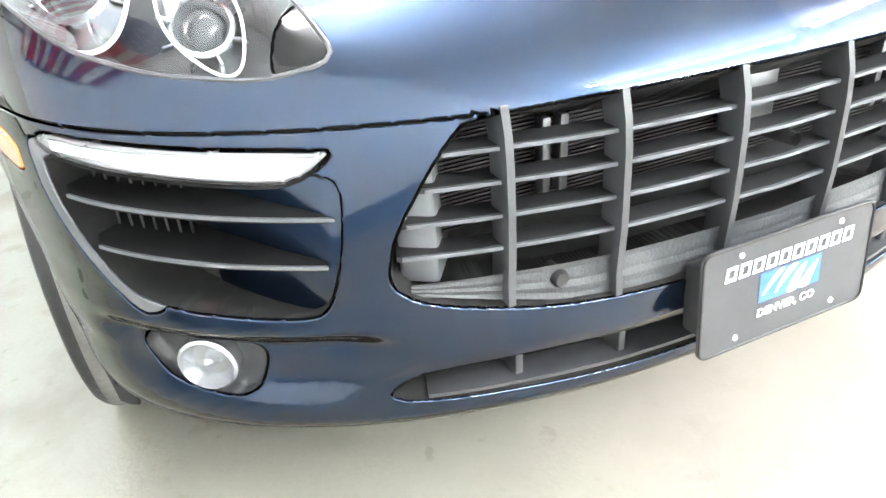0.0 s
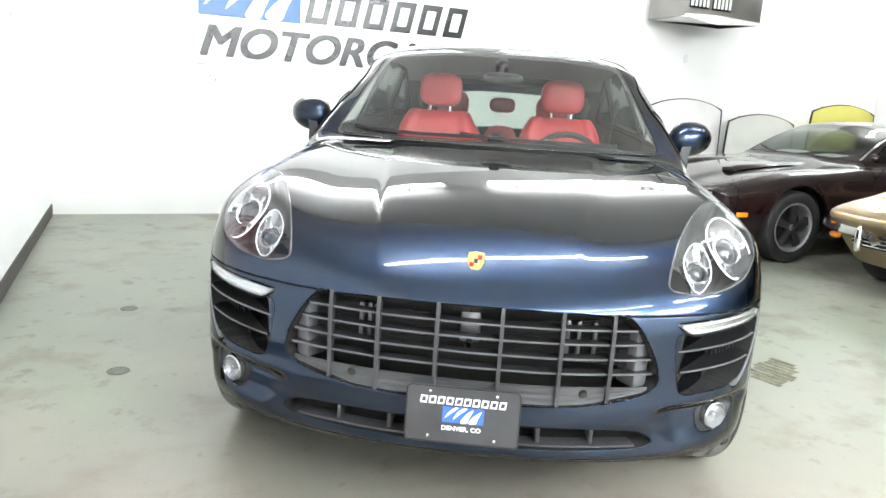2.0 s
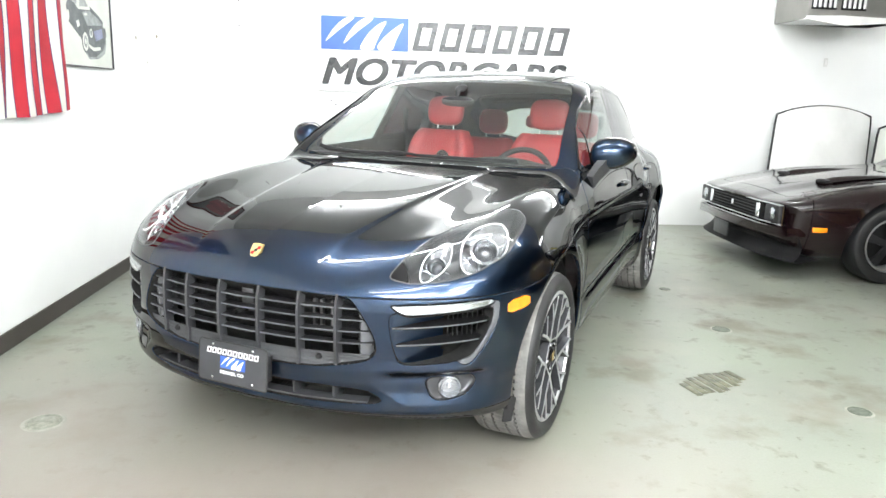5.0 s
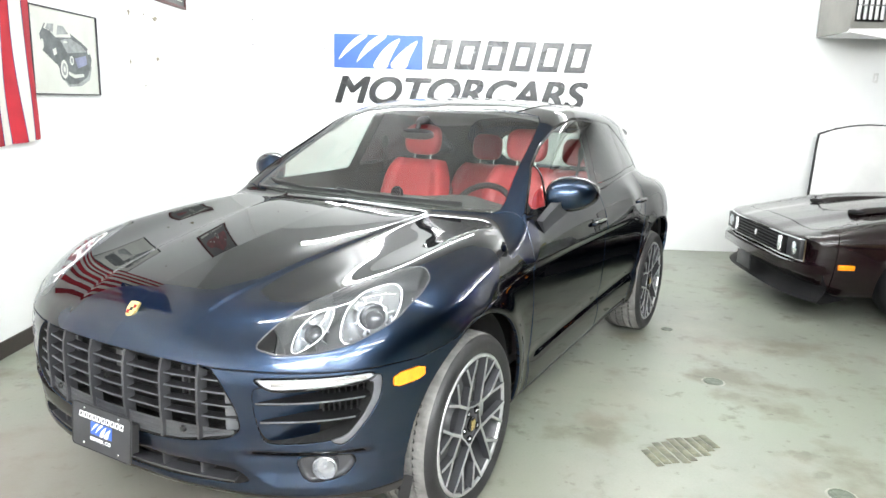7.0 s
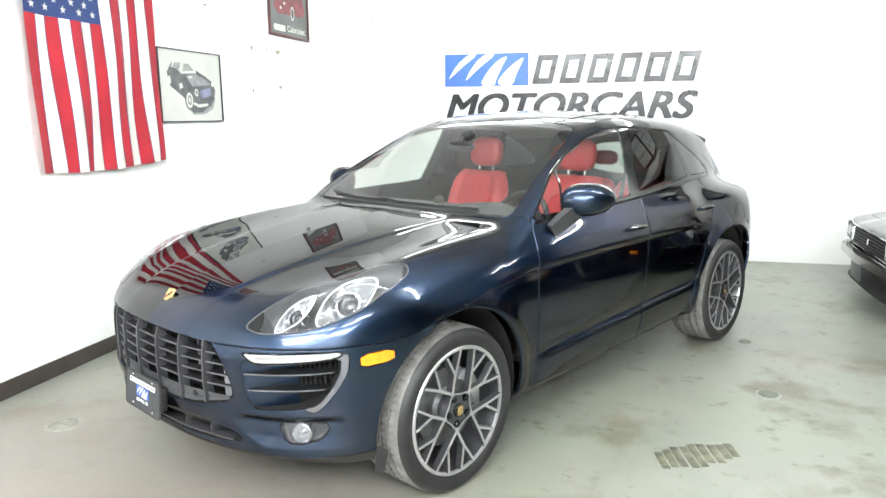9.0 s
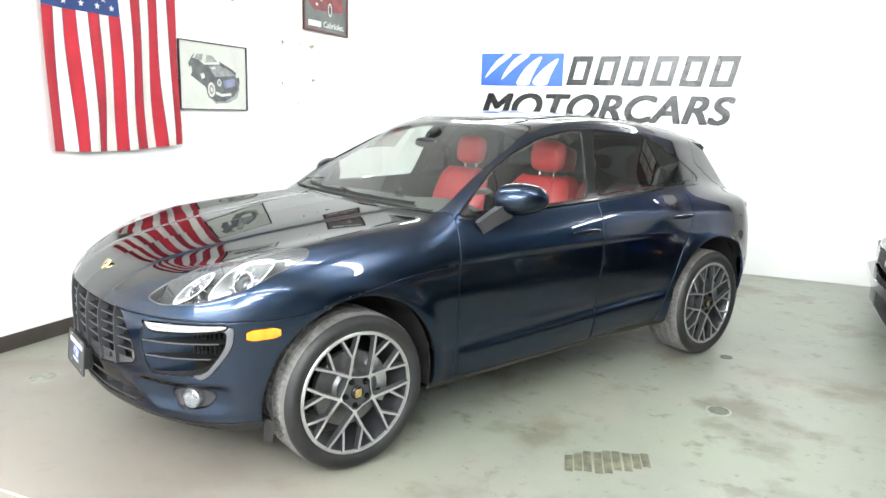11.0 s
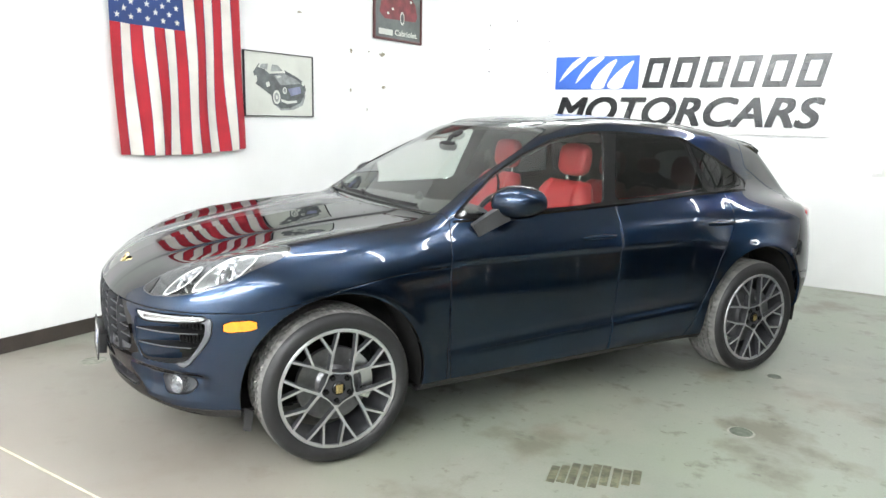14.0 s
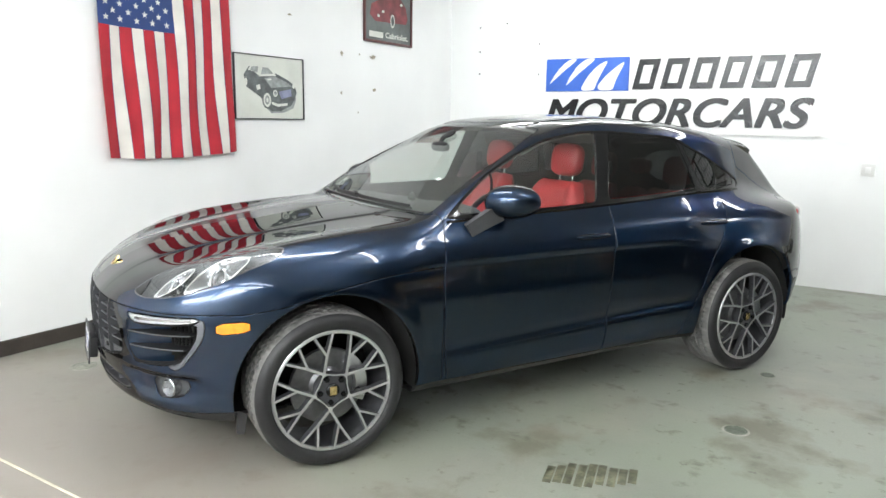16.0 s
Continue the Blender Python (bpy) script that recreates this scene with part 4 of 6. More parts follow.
def suv_wheel(at, side, spin):
    """Tyre, two-tone rim with ten forked spokes, hub cap, nuts, brake disc and caliper."""
    m = Matrix.Translation(at) @ (Matrix() if side > 0 else Matrix.Rotation(math.pi, 4, "Z"))
    hub = part("wheel", lathe([(0.283, 0.0), (0.279, 0.006), (0.268, 0.004), (0.262, -0.012), (0.256, -0.05), (0.252, -0.20), (0.283, -0.235)], 96), M_GREYBAR, suv, "two-tone alloy wheel")
    hub.matrix_local = m
    lipm = part("rim_lip", lathe([(0.2835, -0.004), (0.2830, 0.003), (0.279, 0.0072), (0.2675, 0.0060), (0.2655, -0.002)], 96), M_ALLOY, hub, "machined silver rim lip")
    w, r = 0.262, 0.362
    prof = [(0.280, 0.0), (0.292, 0.010), (0.306, 0.016), (0.322, 0.018), (0.336, 0.013), (0.347, 0.003), (0.354, -0.008), (0.3595, -0.020)]
    for c0 in (-0.055, -0.100, -0.150, -0.195):
        prof += [(r, c0 + 0.006), (r - 0.008, c0 + 0.004), (r - 0.008, c0 - 0.004), (r, c0 - 0.006)]
    prof += [(0.3595, -0.226), (0.354, -0.238), (0.347, -0.248), (0.336, -0.257), (0.322, -0.262), (0.306, -0.260), (0.292, -0.255), (0.280, -0.245)]
    tyre = part("tyre", treaded(prof, 288, 0.005), [M_RUBBER, M_TREAD], hub, "dusty black rubber tyre", angle=50)
    for poly in tyre.data.polygons:
        c = poly.center
        if math.hypot(c.y, c.z) > 0.353:
            poly.material_index = 1
    def at_r(rad, ang, dx):
        return Vector((dx, rad * math.cos(radians(ang)), rad * math.sin(radians(ang))))

    lift = Vector((0.0165, 0, 0))
    for k in range(5):
        n0 = spin + 72 * k
        dark, face = bmesh.new(), bmesh.new()
        # from a node outside each nut two arms part, and each arm forks to the rim
        node = at_r(0.091, n0, -0.017)
        runs = [([at_r(0.079, n0, -0.019), node], 0.022)]
        for sgn in (-1, 1):
            fork = at_r(0.168, n0 + sgn * 17.5, -0.013)
            runs.append(([node, (node + fork) / 2, fork], 0.0145))
            for tip in (-9, 9):
                end = at_r(0.269, n0 + sgn * 17.5 + tip, -0.004)
                runs.append(([fork, (fork + end) / 2 + Vector((0.001, 0, 0)), end], 0.0125))
        runs.append(([node, at_r(0.076, n0 + 18, -0.019), at_r(0.071, n0 + 28, -0.019), at_r(0.071, n0 + 44, -0.019), at_r(0.076, n0 + 54, -0.019), at_r(0.091, n0 + 72, -0.017)], 0.0080))
        for run, wide in runs:
            bar(run, wide, 0.030, bm=dark, up=(1, 0, 0))
            bar([p + lift for p in run], wide - 0.0025, 0.003, bm=face, up=(1, 0, 0))
        sp = part("spoke", dark, M_GREYBAR, hub, "dark grey forked spoke with machined face")
        part("spoke_face", face, M_ALLOY, sp)
    part("hub_disc", lathe([(0.0, -0.004), (0.044, -0.008), (0.066, -0.013), (0.074, -0.024), (0.074, -0.06)], 40), M_GREYBAR, hub)
    part("hub_cap", lathe([(0.0, 0.004), (0.026, 0.003), (0.031, -0.001), (0.032, -0.008)], 32), M_GLOSSBLACK, hub)
    cap = part("cap_emblem", box((0.003, 0.032, 0.040), (0.005, 0, 0), 0.001), M_GOLD, hub, "small gold shield emblem")
    for k in range(5):
        a = radians(spin + 72 * k)
        part("wheel_nut", lathe([(0.0, 0.002), (0.010, 0.002), (0.013, -0.004), (0.0135, -0.02)], 6, at=(0.001, 0.058 * math.cos(a), 0.058 * math.sin(a))), M_GLOSSBLACK, hub)
    disc = part("brake_disc", lathe([(0.07, -0.06), (0.09, -0.075), (0.175, -0.075), (0.178, -0.09), (0.175, -0.105), (0.09, -0.105)], 64), M_STEEL, hub, "grey steel brake disc")
    cal = bar([(-0.085, 0.155 * math.cos(radians(-30 + 9 * k)), 0.155 * math.sin(radians(-30 + 9 * k))) for k in range(10)], 0.055, 0.085, up=(1, 0, 0))
    part("brake_caliper", cal, M_SATIN, hub, "silver brake caliper")
    return hub


suv_wheel((0.935, 0.0, 0.362), 1, 45)
suv_wheel((0.935, 2.807, 0.362), 1, 60)
suv_wheel((-0.935, 0.0, 0.362), -1, 20)
suv_wheel((-0.935, 2.807, 0.362), -1, 0)
for axle, r in ((0.0, 0.445), (2.807, 0.463)):
    for sx in (-1, 1):
        arc = bmesh.new()
        rows = []
        for k in range(33):
            a = radians(-12 + 204 * k / 32)
            rows.append([arc.verts.new((sx * x, axle + rr * math.cos(a), 0.372 + rr * math.sin(a))) for x, rr in ((0.885, r), (0.84, r), (0.60, r + 0.01), (0.55, 0.2))])
        for a, b in zip(rows, rows[1:]):
            for i in range(3):
                arc.faces.new((a[i], b[i], b[i + 1], a[i + 1]))
        part("wheel_arch_liner", arc, M_DARK, suv, "black plastic wheel arch liner")

# ---------------------------------------------------------------- plate, mirrors, wipers, handles
def words(name, text, height, mat, parent, m, label="", shear=0.0, width=None, depth=0.0015, bold=0.0, heavy=0.0):
    """Lettering as a mesh, its left lower corner at m."""
    cu = bpy.data.curves.new(name, "FONT")
    cu.body, cu.size, cu.extrude, cu.shear, cu.offset = text, 1.0, depth, shear, bold
    tmp = bpy.data.objects.new(name, cu)
    me = bpy.data.meshes.new_from_object(tmp)
    bpy.data.objects.remove(tmp)
    co = np.array([v.co[:] for v in me.vertices])
    lo, hi = co.min(0), co.max(0)
    sy = height / (hi[1] - lo[1])
    sx = width / (hi[0] - lo[0]) if width else sy
    for v in me.vertices:
        v.co = ((v.co.x - lo[0]) * sx, (v.co.y - lo[1]) * sy, v.co.z)
    if heavy:
        bm = bmesh.new()
        for dx, dy, dz in ((0, 0, 0), (1, 0, 0.0003), (0, 1, 0.0006), (1, 1, 0.0009), (0.5, 0.5, 0.0012)):
            first = len(bm.verts)
            bm.from_mesh(me)
            bm.verts.ensure_lookup_table()
            for v in bm.verts[first:]:
                v.co += Vector((dx * heavy, dy * heavy * 0.6, dz))
        bm.to_mesh(me)
        bm.free()
    me.materials.append(mat)
    ob = new(name, me)
    if parent is not None:
        ob.parent = parent
    ob.matrix_local = m
    if label:
        tagged(ob, label)
    return ob


def slanted_blocks(name, count, width, height, slant, mat, parent, m, thick=0.0015, fill=0.80, stroke=0.20):
    """Plain slanted frames in place of a brand name, one for each letter."""
    for k in range(count):
        bm = bmesh.new()
        w = width / count
        t = stroke * height

        def at(px, py, pz, x0=k * w):
            return bm.verts.new((x0 + px + slant * py / height, py, pz))
        outer, inner = [(0, 0), (w * fill, 0), (w * fill, height), (0, height)], [(t, t), (w * fill - t, t), (w * fill - t, height - t), (t, height - t)]
        lo, hi = [[at(x, y, 0) for x, y in ring] for ring in (outer, inner)], [[at(x, y, thick) for x, y in ring] for ring in (outer, inner)]
        for i in range(4):
            j = (i + 1) % 4
            bm.faces.new((hi[0][i], hi[0][j], hi[1][j], hi[1][i]))
            for a, b in ((lo[0], hi[0]), (lo[1], hi[1])):
                bm.faces.new((a[i], a[j], b[j], b[i]))
        ob = part(name, bm, mat, parent, smooth=False)
        ob.matrix_local = m


def swoosh_panel(w, h, ground, stroke, parent, m, thick):
    """A blue panel with four white swept strokes."""
    base = part("logo_panel", box((w, h, thick), (w / 2, h / 2, thick / 2)), ground, parent, "plain blue panel with white strokes", smooth=False)
    base.matrix_local = m
    strokes = ([(0.04, 0.20), (0.10, 0.34), (0.21, 0.60), (0.40, 0.985), (0.30, 0.985), (0.20, 0.80), (0.11, 0.52)],
               [(0.245, 0.14), (0.31, 0.30), (0.41, 0.55), (0.62, 0.985), (0.50, 0.985), (0.39, 0.78), (0.30, 0.45)],
               [(0.42, 0.012), (0.60, 0.012), (0.62, 0.20), (0.67, 0.50), (0.76, 0.93), (0.65, 0.80), (0.53, 0.50)],
               [(0.66, 0.012), (0.82, 0.012), (0.85, 0.32), (0.96, 0.90), (0.83, 0.68), (0.72, 0.42), (0.635, 0.14)])
    for pts in strokes:
        bm = bmesh.new()
        ring = outline(pts, 2)
        top = [bm.verts.new((x * w, y * h, thick + 0.0012)) for x, y in ring]
        low = [bm.verts.new((x * w, y * h, thick * 0.9)) for x, y in ring]
        bm.faces.new(top)
        for k in range(len(ring)):
            q = (k + 1) % len(ring)
            bm.faces.new((low[k], low[q], top[q], top[k]))
        part("white_stroke", bm, stroke, base, smooth=False)
    return base


def rounded_line(w, h, r):
    """The outline of a sheet with round corners."""
    pts = []
    for cx, cy, a0 in ((w / 2 - r, -h / 2 + r, -90), (w / 2 - r, h / 2 - r, 0), (-w / 2 + r, h / 2 - r, 90), (-w / 2 + r, -h / 2 + r, 180)):
        pts += [(cx + r * math.cos(radians(a0 + 15 * k)), cy + r * math.sin(radians(a0 + 15 * k))) for k in range(7)]
    return pts


def rounded_sheet(w, h, thick, r):
    bm = bmesh.new()
    ring = rounded_line(w, h, r)
    lo, hi = ([bm.verts.new((x, y, z)) for x, y in ring] for z in (-thick / 2, thick / 2))
    bm.faces.new(hi)
    bm.faces.new(lo[::-1])
    for k in range(len(ring)):
        q = (k + 1) % len(ring)
        bm.faces.new((lo[k], lo[q], hi[q], hi[k]))
    return bm


plate_m = Matrix.Translation((0, -0.937, 0.468)) @ Matrix.Rotation(radians(90 - 5), 4, "X")
plate_ob = part("dealer_plate", rounded_sheet(0.310, 0.158, 0.004, 0.014), M_GREYBAR, suv, "black dealer advertising plate")
plate_ob.matrix_local = plate_m
part("plate_bracket", box((0.30, 0.10, 0.035), (0, 0.005, -0.019), 0.006), M_BLACK, plate_ob)
part("plate_rim", tube([(x, y, 0.002) for x, y in rounded_line(0.306, 0.154, 0.014)] + [(0.153 - 0.014, -0.077, 0.002)], 0.0022, 6), M_BLACK, plate_ob)
slanted_blocks("brand_block", 10, 0.236, 0.021, 0.003, M_WHITEP, plate_ob, Matrix.Translation((-0.117, 0.029, 0.0022)), 0.001, 0.78)
swoosh_panel(0.112, 0.044, M_BLUE, M_WHITEP, plate_ob, Matrix.Translation((-0.054, -0.020, 0.0022)), 0.0008)
words("city_lettering", "DENVER, CO", 0.0145, M_WHITEP, plate_ob, Matrix.Translation((-0.054, -0.044, 0.003)), "white lettering", width=0.106, depth=0.0004, bold=0.02)
for x, y in ((-0.09, 0.062), (0.09, 0.062), (-0.09, -0.062), (0.09, -0.062)):
    part("plate_screw", lathe([(0.0, 0.004), (0.004, 0.0035), (0.005, 0.002)], 12, axis="z", at=(x, y, 0)), M_CHROME, plate_ob)

for sx in (-1, 1):
    head = bmesh.new()
    rows = []
    for i in range(19):
        th = math.pi * (i / 18 - 0.5)
        row = []
        for j in range(28):
            ph = 2 * math.pi * j / 28
            cx, cy, cz = math.cos(th) * math.cos(ph), math.cos(th) * math.sin(ph), math.sin(th)
            px = 0.100 * math.copysign(abs(cx) ** 0.85, cx)
            pz = 0.078 * math.copysign(abs(cz) ** 0.9, cz) * (1 - 0.14 * cx) + 0.006 * cx
            py = 0.100 * cy if cy < 0 else 0.066 * math.copysign(abs(cy) ** 0.5, cy)
            row.append(head.verts.new((sx * px, py + 0.045 * cx, pz)))
        rows.append(row)
    for a, b in zip(rows, rows[1:]):
        for j in range(28):
            head.faces.new((a[j], a[(j + 1) % 28], b[(j + 1) % 28], b[j]))
    bmesh.ops.remove_doubles(head, verts=head.verts[:], dist=1e-5)
    mir = part("door_mirror", head, M_PAINT, suv, "blue door mirror", angle=80)
    mir.matrix_local = Matrix.Translation((sx * 0.955, 0.940, 1.178)) @ Matrix.Diagonal((1.12, 1.12, 1.08, 1))
    part("mirror_glass", lathe([(0.0, 0.0), (0.09, 0.0), (0.095, -0.004)], 40, axis="y"), M_CHROME, mir, "mirror glass").matrix_local = Matrix.Translation((0, 0.061, 0)) @ Matrix.Rotation(radians(sx * 24), 4, "Z") @ Matrix.Diagonal((0.92, 1, 0.66, 1))
    part("mirror_arm", bar([(sx * -0.062, -0.190, -0.128), (sx * -0.050, -0.130, -0.092), (sx * -0.025, -0.055, -0.045)], 0.070, 0.034, up=(1, 0, 0), taper=[0.9, 1, 1.15]), M_GREYBAR, mir, "grey mirror arm")
    # door handles
    for y0 in (1.49, 2.45):
        p = onto(suv_surface, np.array([[0, y0, 0.965 + (0.02 if y0 > 2 else 0)]]), np.array([[1.0, 0, 0]]), 1.3)[0]
        part("door_handle", blob((0.036, 0.235, 0.030), (sx * (p[0] + 0.013), y0, p[2] + 0.002), 2.5), M_PAINT, suv, "body-coloured door handle")
        part("handle_recess", blob((0.012, 0.16, 0.050), (sx * (p[0] - 0.004), y0, p[2] - 0.004), 2.2), M_PAINT, suv)
    # lower door blade
    pts = [Vector((sx * (0.930), 0.70 + 1.50 * k / 14, 0.432 + 0.055 * k / 14)) for k in range(15)]
    q = onto(suv_surface, np.array([[0, v.y, v.z] for v in pts]), np.tile([1.0, 0, 0], (15, 1)), 1.3)
    part("side_blade", bar([(sx * (a[0] + 0.0), a[1], a[2]) for a in q], 0.005, 0.005, up=(1, 0, 0), taper=[0.1] + [1] * 13 + [0.2]), M_PAINT, suv)
    part("tail_lamp", blob((0.10, 0.24, 0.09), (sx * 0.765, 3.405, 0.985), 2.6, Matrix.Rotation(radians(sx * 32), 3, "Z")), M_REDENAMEL, suv, "red tail lamp")
    # bright strip along the foot of the side windows
    zz = curve(0.60, 1.084, 1.0, 1.100, 1.65, 1.123, 2.4, 1.158, 2.84, 1.162)
    ys = np.linspace(0.62, 2.82, 40)
    q = onto(suv_surface, np.stack([0 * ys, ys, zz(ys)], 1), np.tile([1.0, 0, 0], (40, 1)), 1.3)
    part("window_strip", bar([(sx * (a[0] + 0.001), a[1], a[2]) for a in q], 0.012, 0.006, up=(1, 0, 0)), M_GLOSSBLACK, suv)

# black edge round the side windows, and the bar before the quarter light
for sx in (-1, 1):
    ys, zs = np.linspace(0.855, 0.93, 9), np.linspace(1.115, 1.30, 9)
    q = onto(suv_surface, np.stack([0 * ys, ys, zs], 1), np.tile([sx * 1.0, 0, 0], (9, 1)), 1.3)
    part("window_divider", bar([Vector(a) for a in q], 0.012, 0.006, up=(sx, 0, 0.35)), M_GLOSSBLACK, suv, "black window divider")
    ring = np.concatenate([dlo_line, dlo_line[:1]])
    q = onto(suv_surface, np.stack([0 * ring[:, 0], ring[:, 0], ring[:, 1]], 1), np.tile([sx * 1.0, 0, 0], (len(ring), 1)), 1.3)
    part("window_edge", bar([Vector(a) for a in q], 0.013, 0.005, up=(sx, 0, 0.35), cap=False), M_GLOSSBLACK, suv)
# roof spoiler at the head of the tailgate
sp = bmesh.new()
rows = []
for k in range(21):
    x = -0.60 + 1.20 * k / 20
    y0 = 3.04 - 0.22 * x * x
    q = onto(suv_surface, np.array([[x, y0, 1.0]]), np.array([[0.0, 0, 1.0]]), 1.0)[0]
    rows.append([sp.verts.new((x, y0 + dy, q[2] + dz)) for dy, dz in ((0.0, -0.02), (0.0, 0.002), (0.08, -0.012), (0.15, -0.030), (0.163, -0.040), (0.15, -0.060), (0.06, -0.08))])
for a, b in zip(rows, rows[1:]):
    for i in range(6):
        sp.faces.new((a[i], b[i], b[i + 1], a[i + 1]))
sp.faces.new(rows[0])
sp.faces.new(rows[-1][::-1])
part("roof_spoiler", sp, M_GLOSSBLACK, suv, "gloss black roof spoiler")

# wipers and cowl
def shield_at(x, y):
    q = onto(suv_surface, np.array([[x, y, 0.9]]), np.array([[0.0, 0, 1.0]]), 1.2)[0]
    return Vector(q)


for pts in ([(0.55, 0.578), (0.30, 0.548), (0.0, 0.538), (-0.16, 0.565)], [(-0.08, 0.542), (-0.35, 0.552), (-0.60, 0.60), (-0.66, 0.63)]):
    path = [shield_at(x, y) + Vector((0, -0.006, 0.008)) for x, y in pts]
    arm = part("wiper", bar(path, 0.011, 0.009, taper=[1.2, 1, 0.9, 0.6]), M_BLACK, suv, "black windscreen wiper")
    part("wiper_blade", bar([p + Vector((0, -0.003, -0.006)) for p in path], 0.005, 0.009), M_RUBBER, arm)
pts = [shield_at(-0.70 + 1.4 * k / 20, 0.515 + 0.13 * (-0.70 + 1.4 * k / 20) ** 2) + Vector((0, 0.0, 0.001)) for k in range(21)]
part("cowl_strip", bar(pts, 0.032, 0.004), M_BLACK, suv, "black plastic cowl")
for sx in (-1, 1):
    pts = [onto(suv_surface, np.array([[0.0, y, 1.2]]), np.array([[sx * 0.80, 0, 0.6]]), 1.4)[0] for y in np.linspace(1.35, 2.75, 22)]
    part("roof_strip", bar([Vector(p) for p in pts], 0.012, 0.006), M_GLOSSBLACK, suv)
# ---------------------------------------------------------------- sport utility car: cabin
def lining(mask, off, mat, name, label=""):
    """An inner skin behind chosen panels."""
    if not mask.any():
        return
    used, idx = np.unique(Q[mask], return_inverse=True)
    put_mesh(name, P[used] - N[used] * off, idx.reshape(-1, 4)[:, ::-1], mat, suv, label)


cab = (fy > 0.62) & (fy < 3.35)
lining(cab & (fz < 1.12) & (fz > 0.33) & (np.abs(fx) > 0.5) & np.isin(tag, ["front_door", "rear_door", "side_panel"]), 0.05, M_CABIN, "door_lining", "dark grey door lining")
lining(cab & (fz > 1.42) & np.isin(tag, ["side_panel"]) & (np.abs(fx) < 0.72), 0.03, M_LINING, "headlining", "pale grey headlining")
for sx in (-1, 1):
    lining(cab & (fz > 1.09) & (fx * sx > 0) & np.isin(tag, ["window_trim", "front_door", "rear_door"]), 0.012, M_CABIN, "pillar_lining")
lining((fy > 0.45) & (fz > 1.09) & (np.abs(fx) > 0.5) & np.isin(tag, ["side_panel", "hood"]) & (fz < 1.5), 0.02, M_CABIN, "pillar_trim")
part("cabin_floor", box((1.62, 2.7, 0.04), (0, 1.95, 0.40), 0.01), M_CABIN, suv)
part("firewall", box((1.60, 0.04, 0.62), (0, 0.66, 0.73), 0.01), M_DARK, suv)
part("rear_bulkhead", box((1.30, 0.04, 0.55), (0, 3.05, 0.75), 0.01), M_CABIN, suv)
dash = bmesh.new()
prof = [(0.56, 1.04), (0.66, 1.085), (0.80, 1.098), (0.98, 1.085), (1.08, 1.055), (1.13, 1.00), (1.12, 0.94), (1.04, 0.86), (0.98, 0.70), (0.90, 0.50)]
rows = []
for k in range(25):
    x = -0.74 + 1.48 * k / 24
    hump = 0.035 * math.exp(-((x - 0.38) / 0.20) ** 2)
    rows.append([dash.verts.new((x, y - 0.10 * (x / 0.74) ** 2 * (1 if i > 2 else 0.2), z + (hump if 2 <= i <= 4 else 0))) for i, (y, z) in enumerate(prof)])
for a, b in zip(rows, rows[1:]):
    for i in range(len(prof) - 1):
        dash.faces.new((a[i], b[i], b[i + 1], a[i + 1]))
part("dashboard", dash, M_CABIN, suv, "dark grey dashboard")
part("dash_clock", lathe([(0.0, -0.01), (0.03, -0.008), (0.04, 0.01)], 24, axis="y", at=(0, 0.86, 1.105)), M_GLOSSBLACK, suv)
part("centre_console", box((0.26, 0.75, 0.20), (0, 1.35, 0.62), 0.03, Matrix.Rotation(radians(14), 3, "X")), M_CABIN, suv)
wheel = part("steering_wheel", tube([(0.185 * math.cos(a), 0.185 * math.sin(a), 0) for a in (2 * math.pi * k / 40 for k in range(41))], 0.017, 10), M_BLACK, suv, "black steering wheel")
wheel.matrix_local = Matrix.Translation((0.38, 1.13, 0.985)) @ Matrix.Rotation(radians(62), 4, "X")
part("steering_hub", blob((0.16, 0.13, 0.05), (0, -0.01, -0.01), 2.5), M_CABIN, wheel)
for a in (0, 180, 270):
    part("steering_spoke", bar([(0.05 * math.cos(radians(a)), 0.05 * math.sin(radians(a)), 0), (0.18 * math.cos(radians(a)), 0.18 * math.sin(radians(a)), 0)], 0.035, 0.014), M_SATIN, wheel)


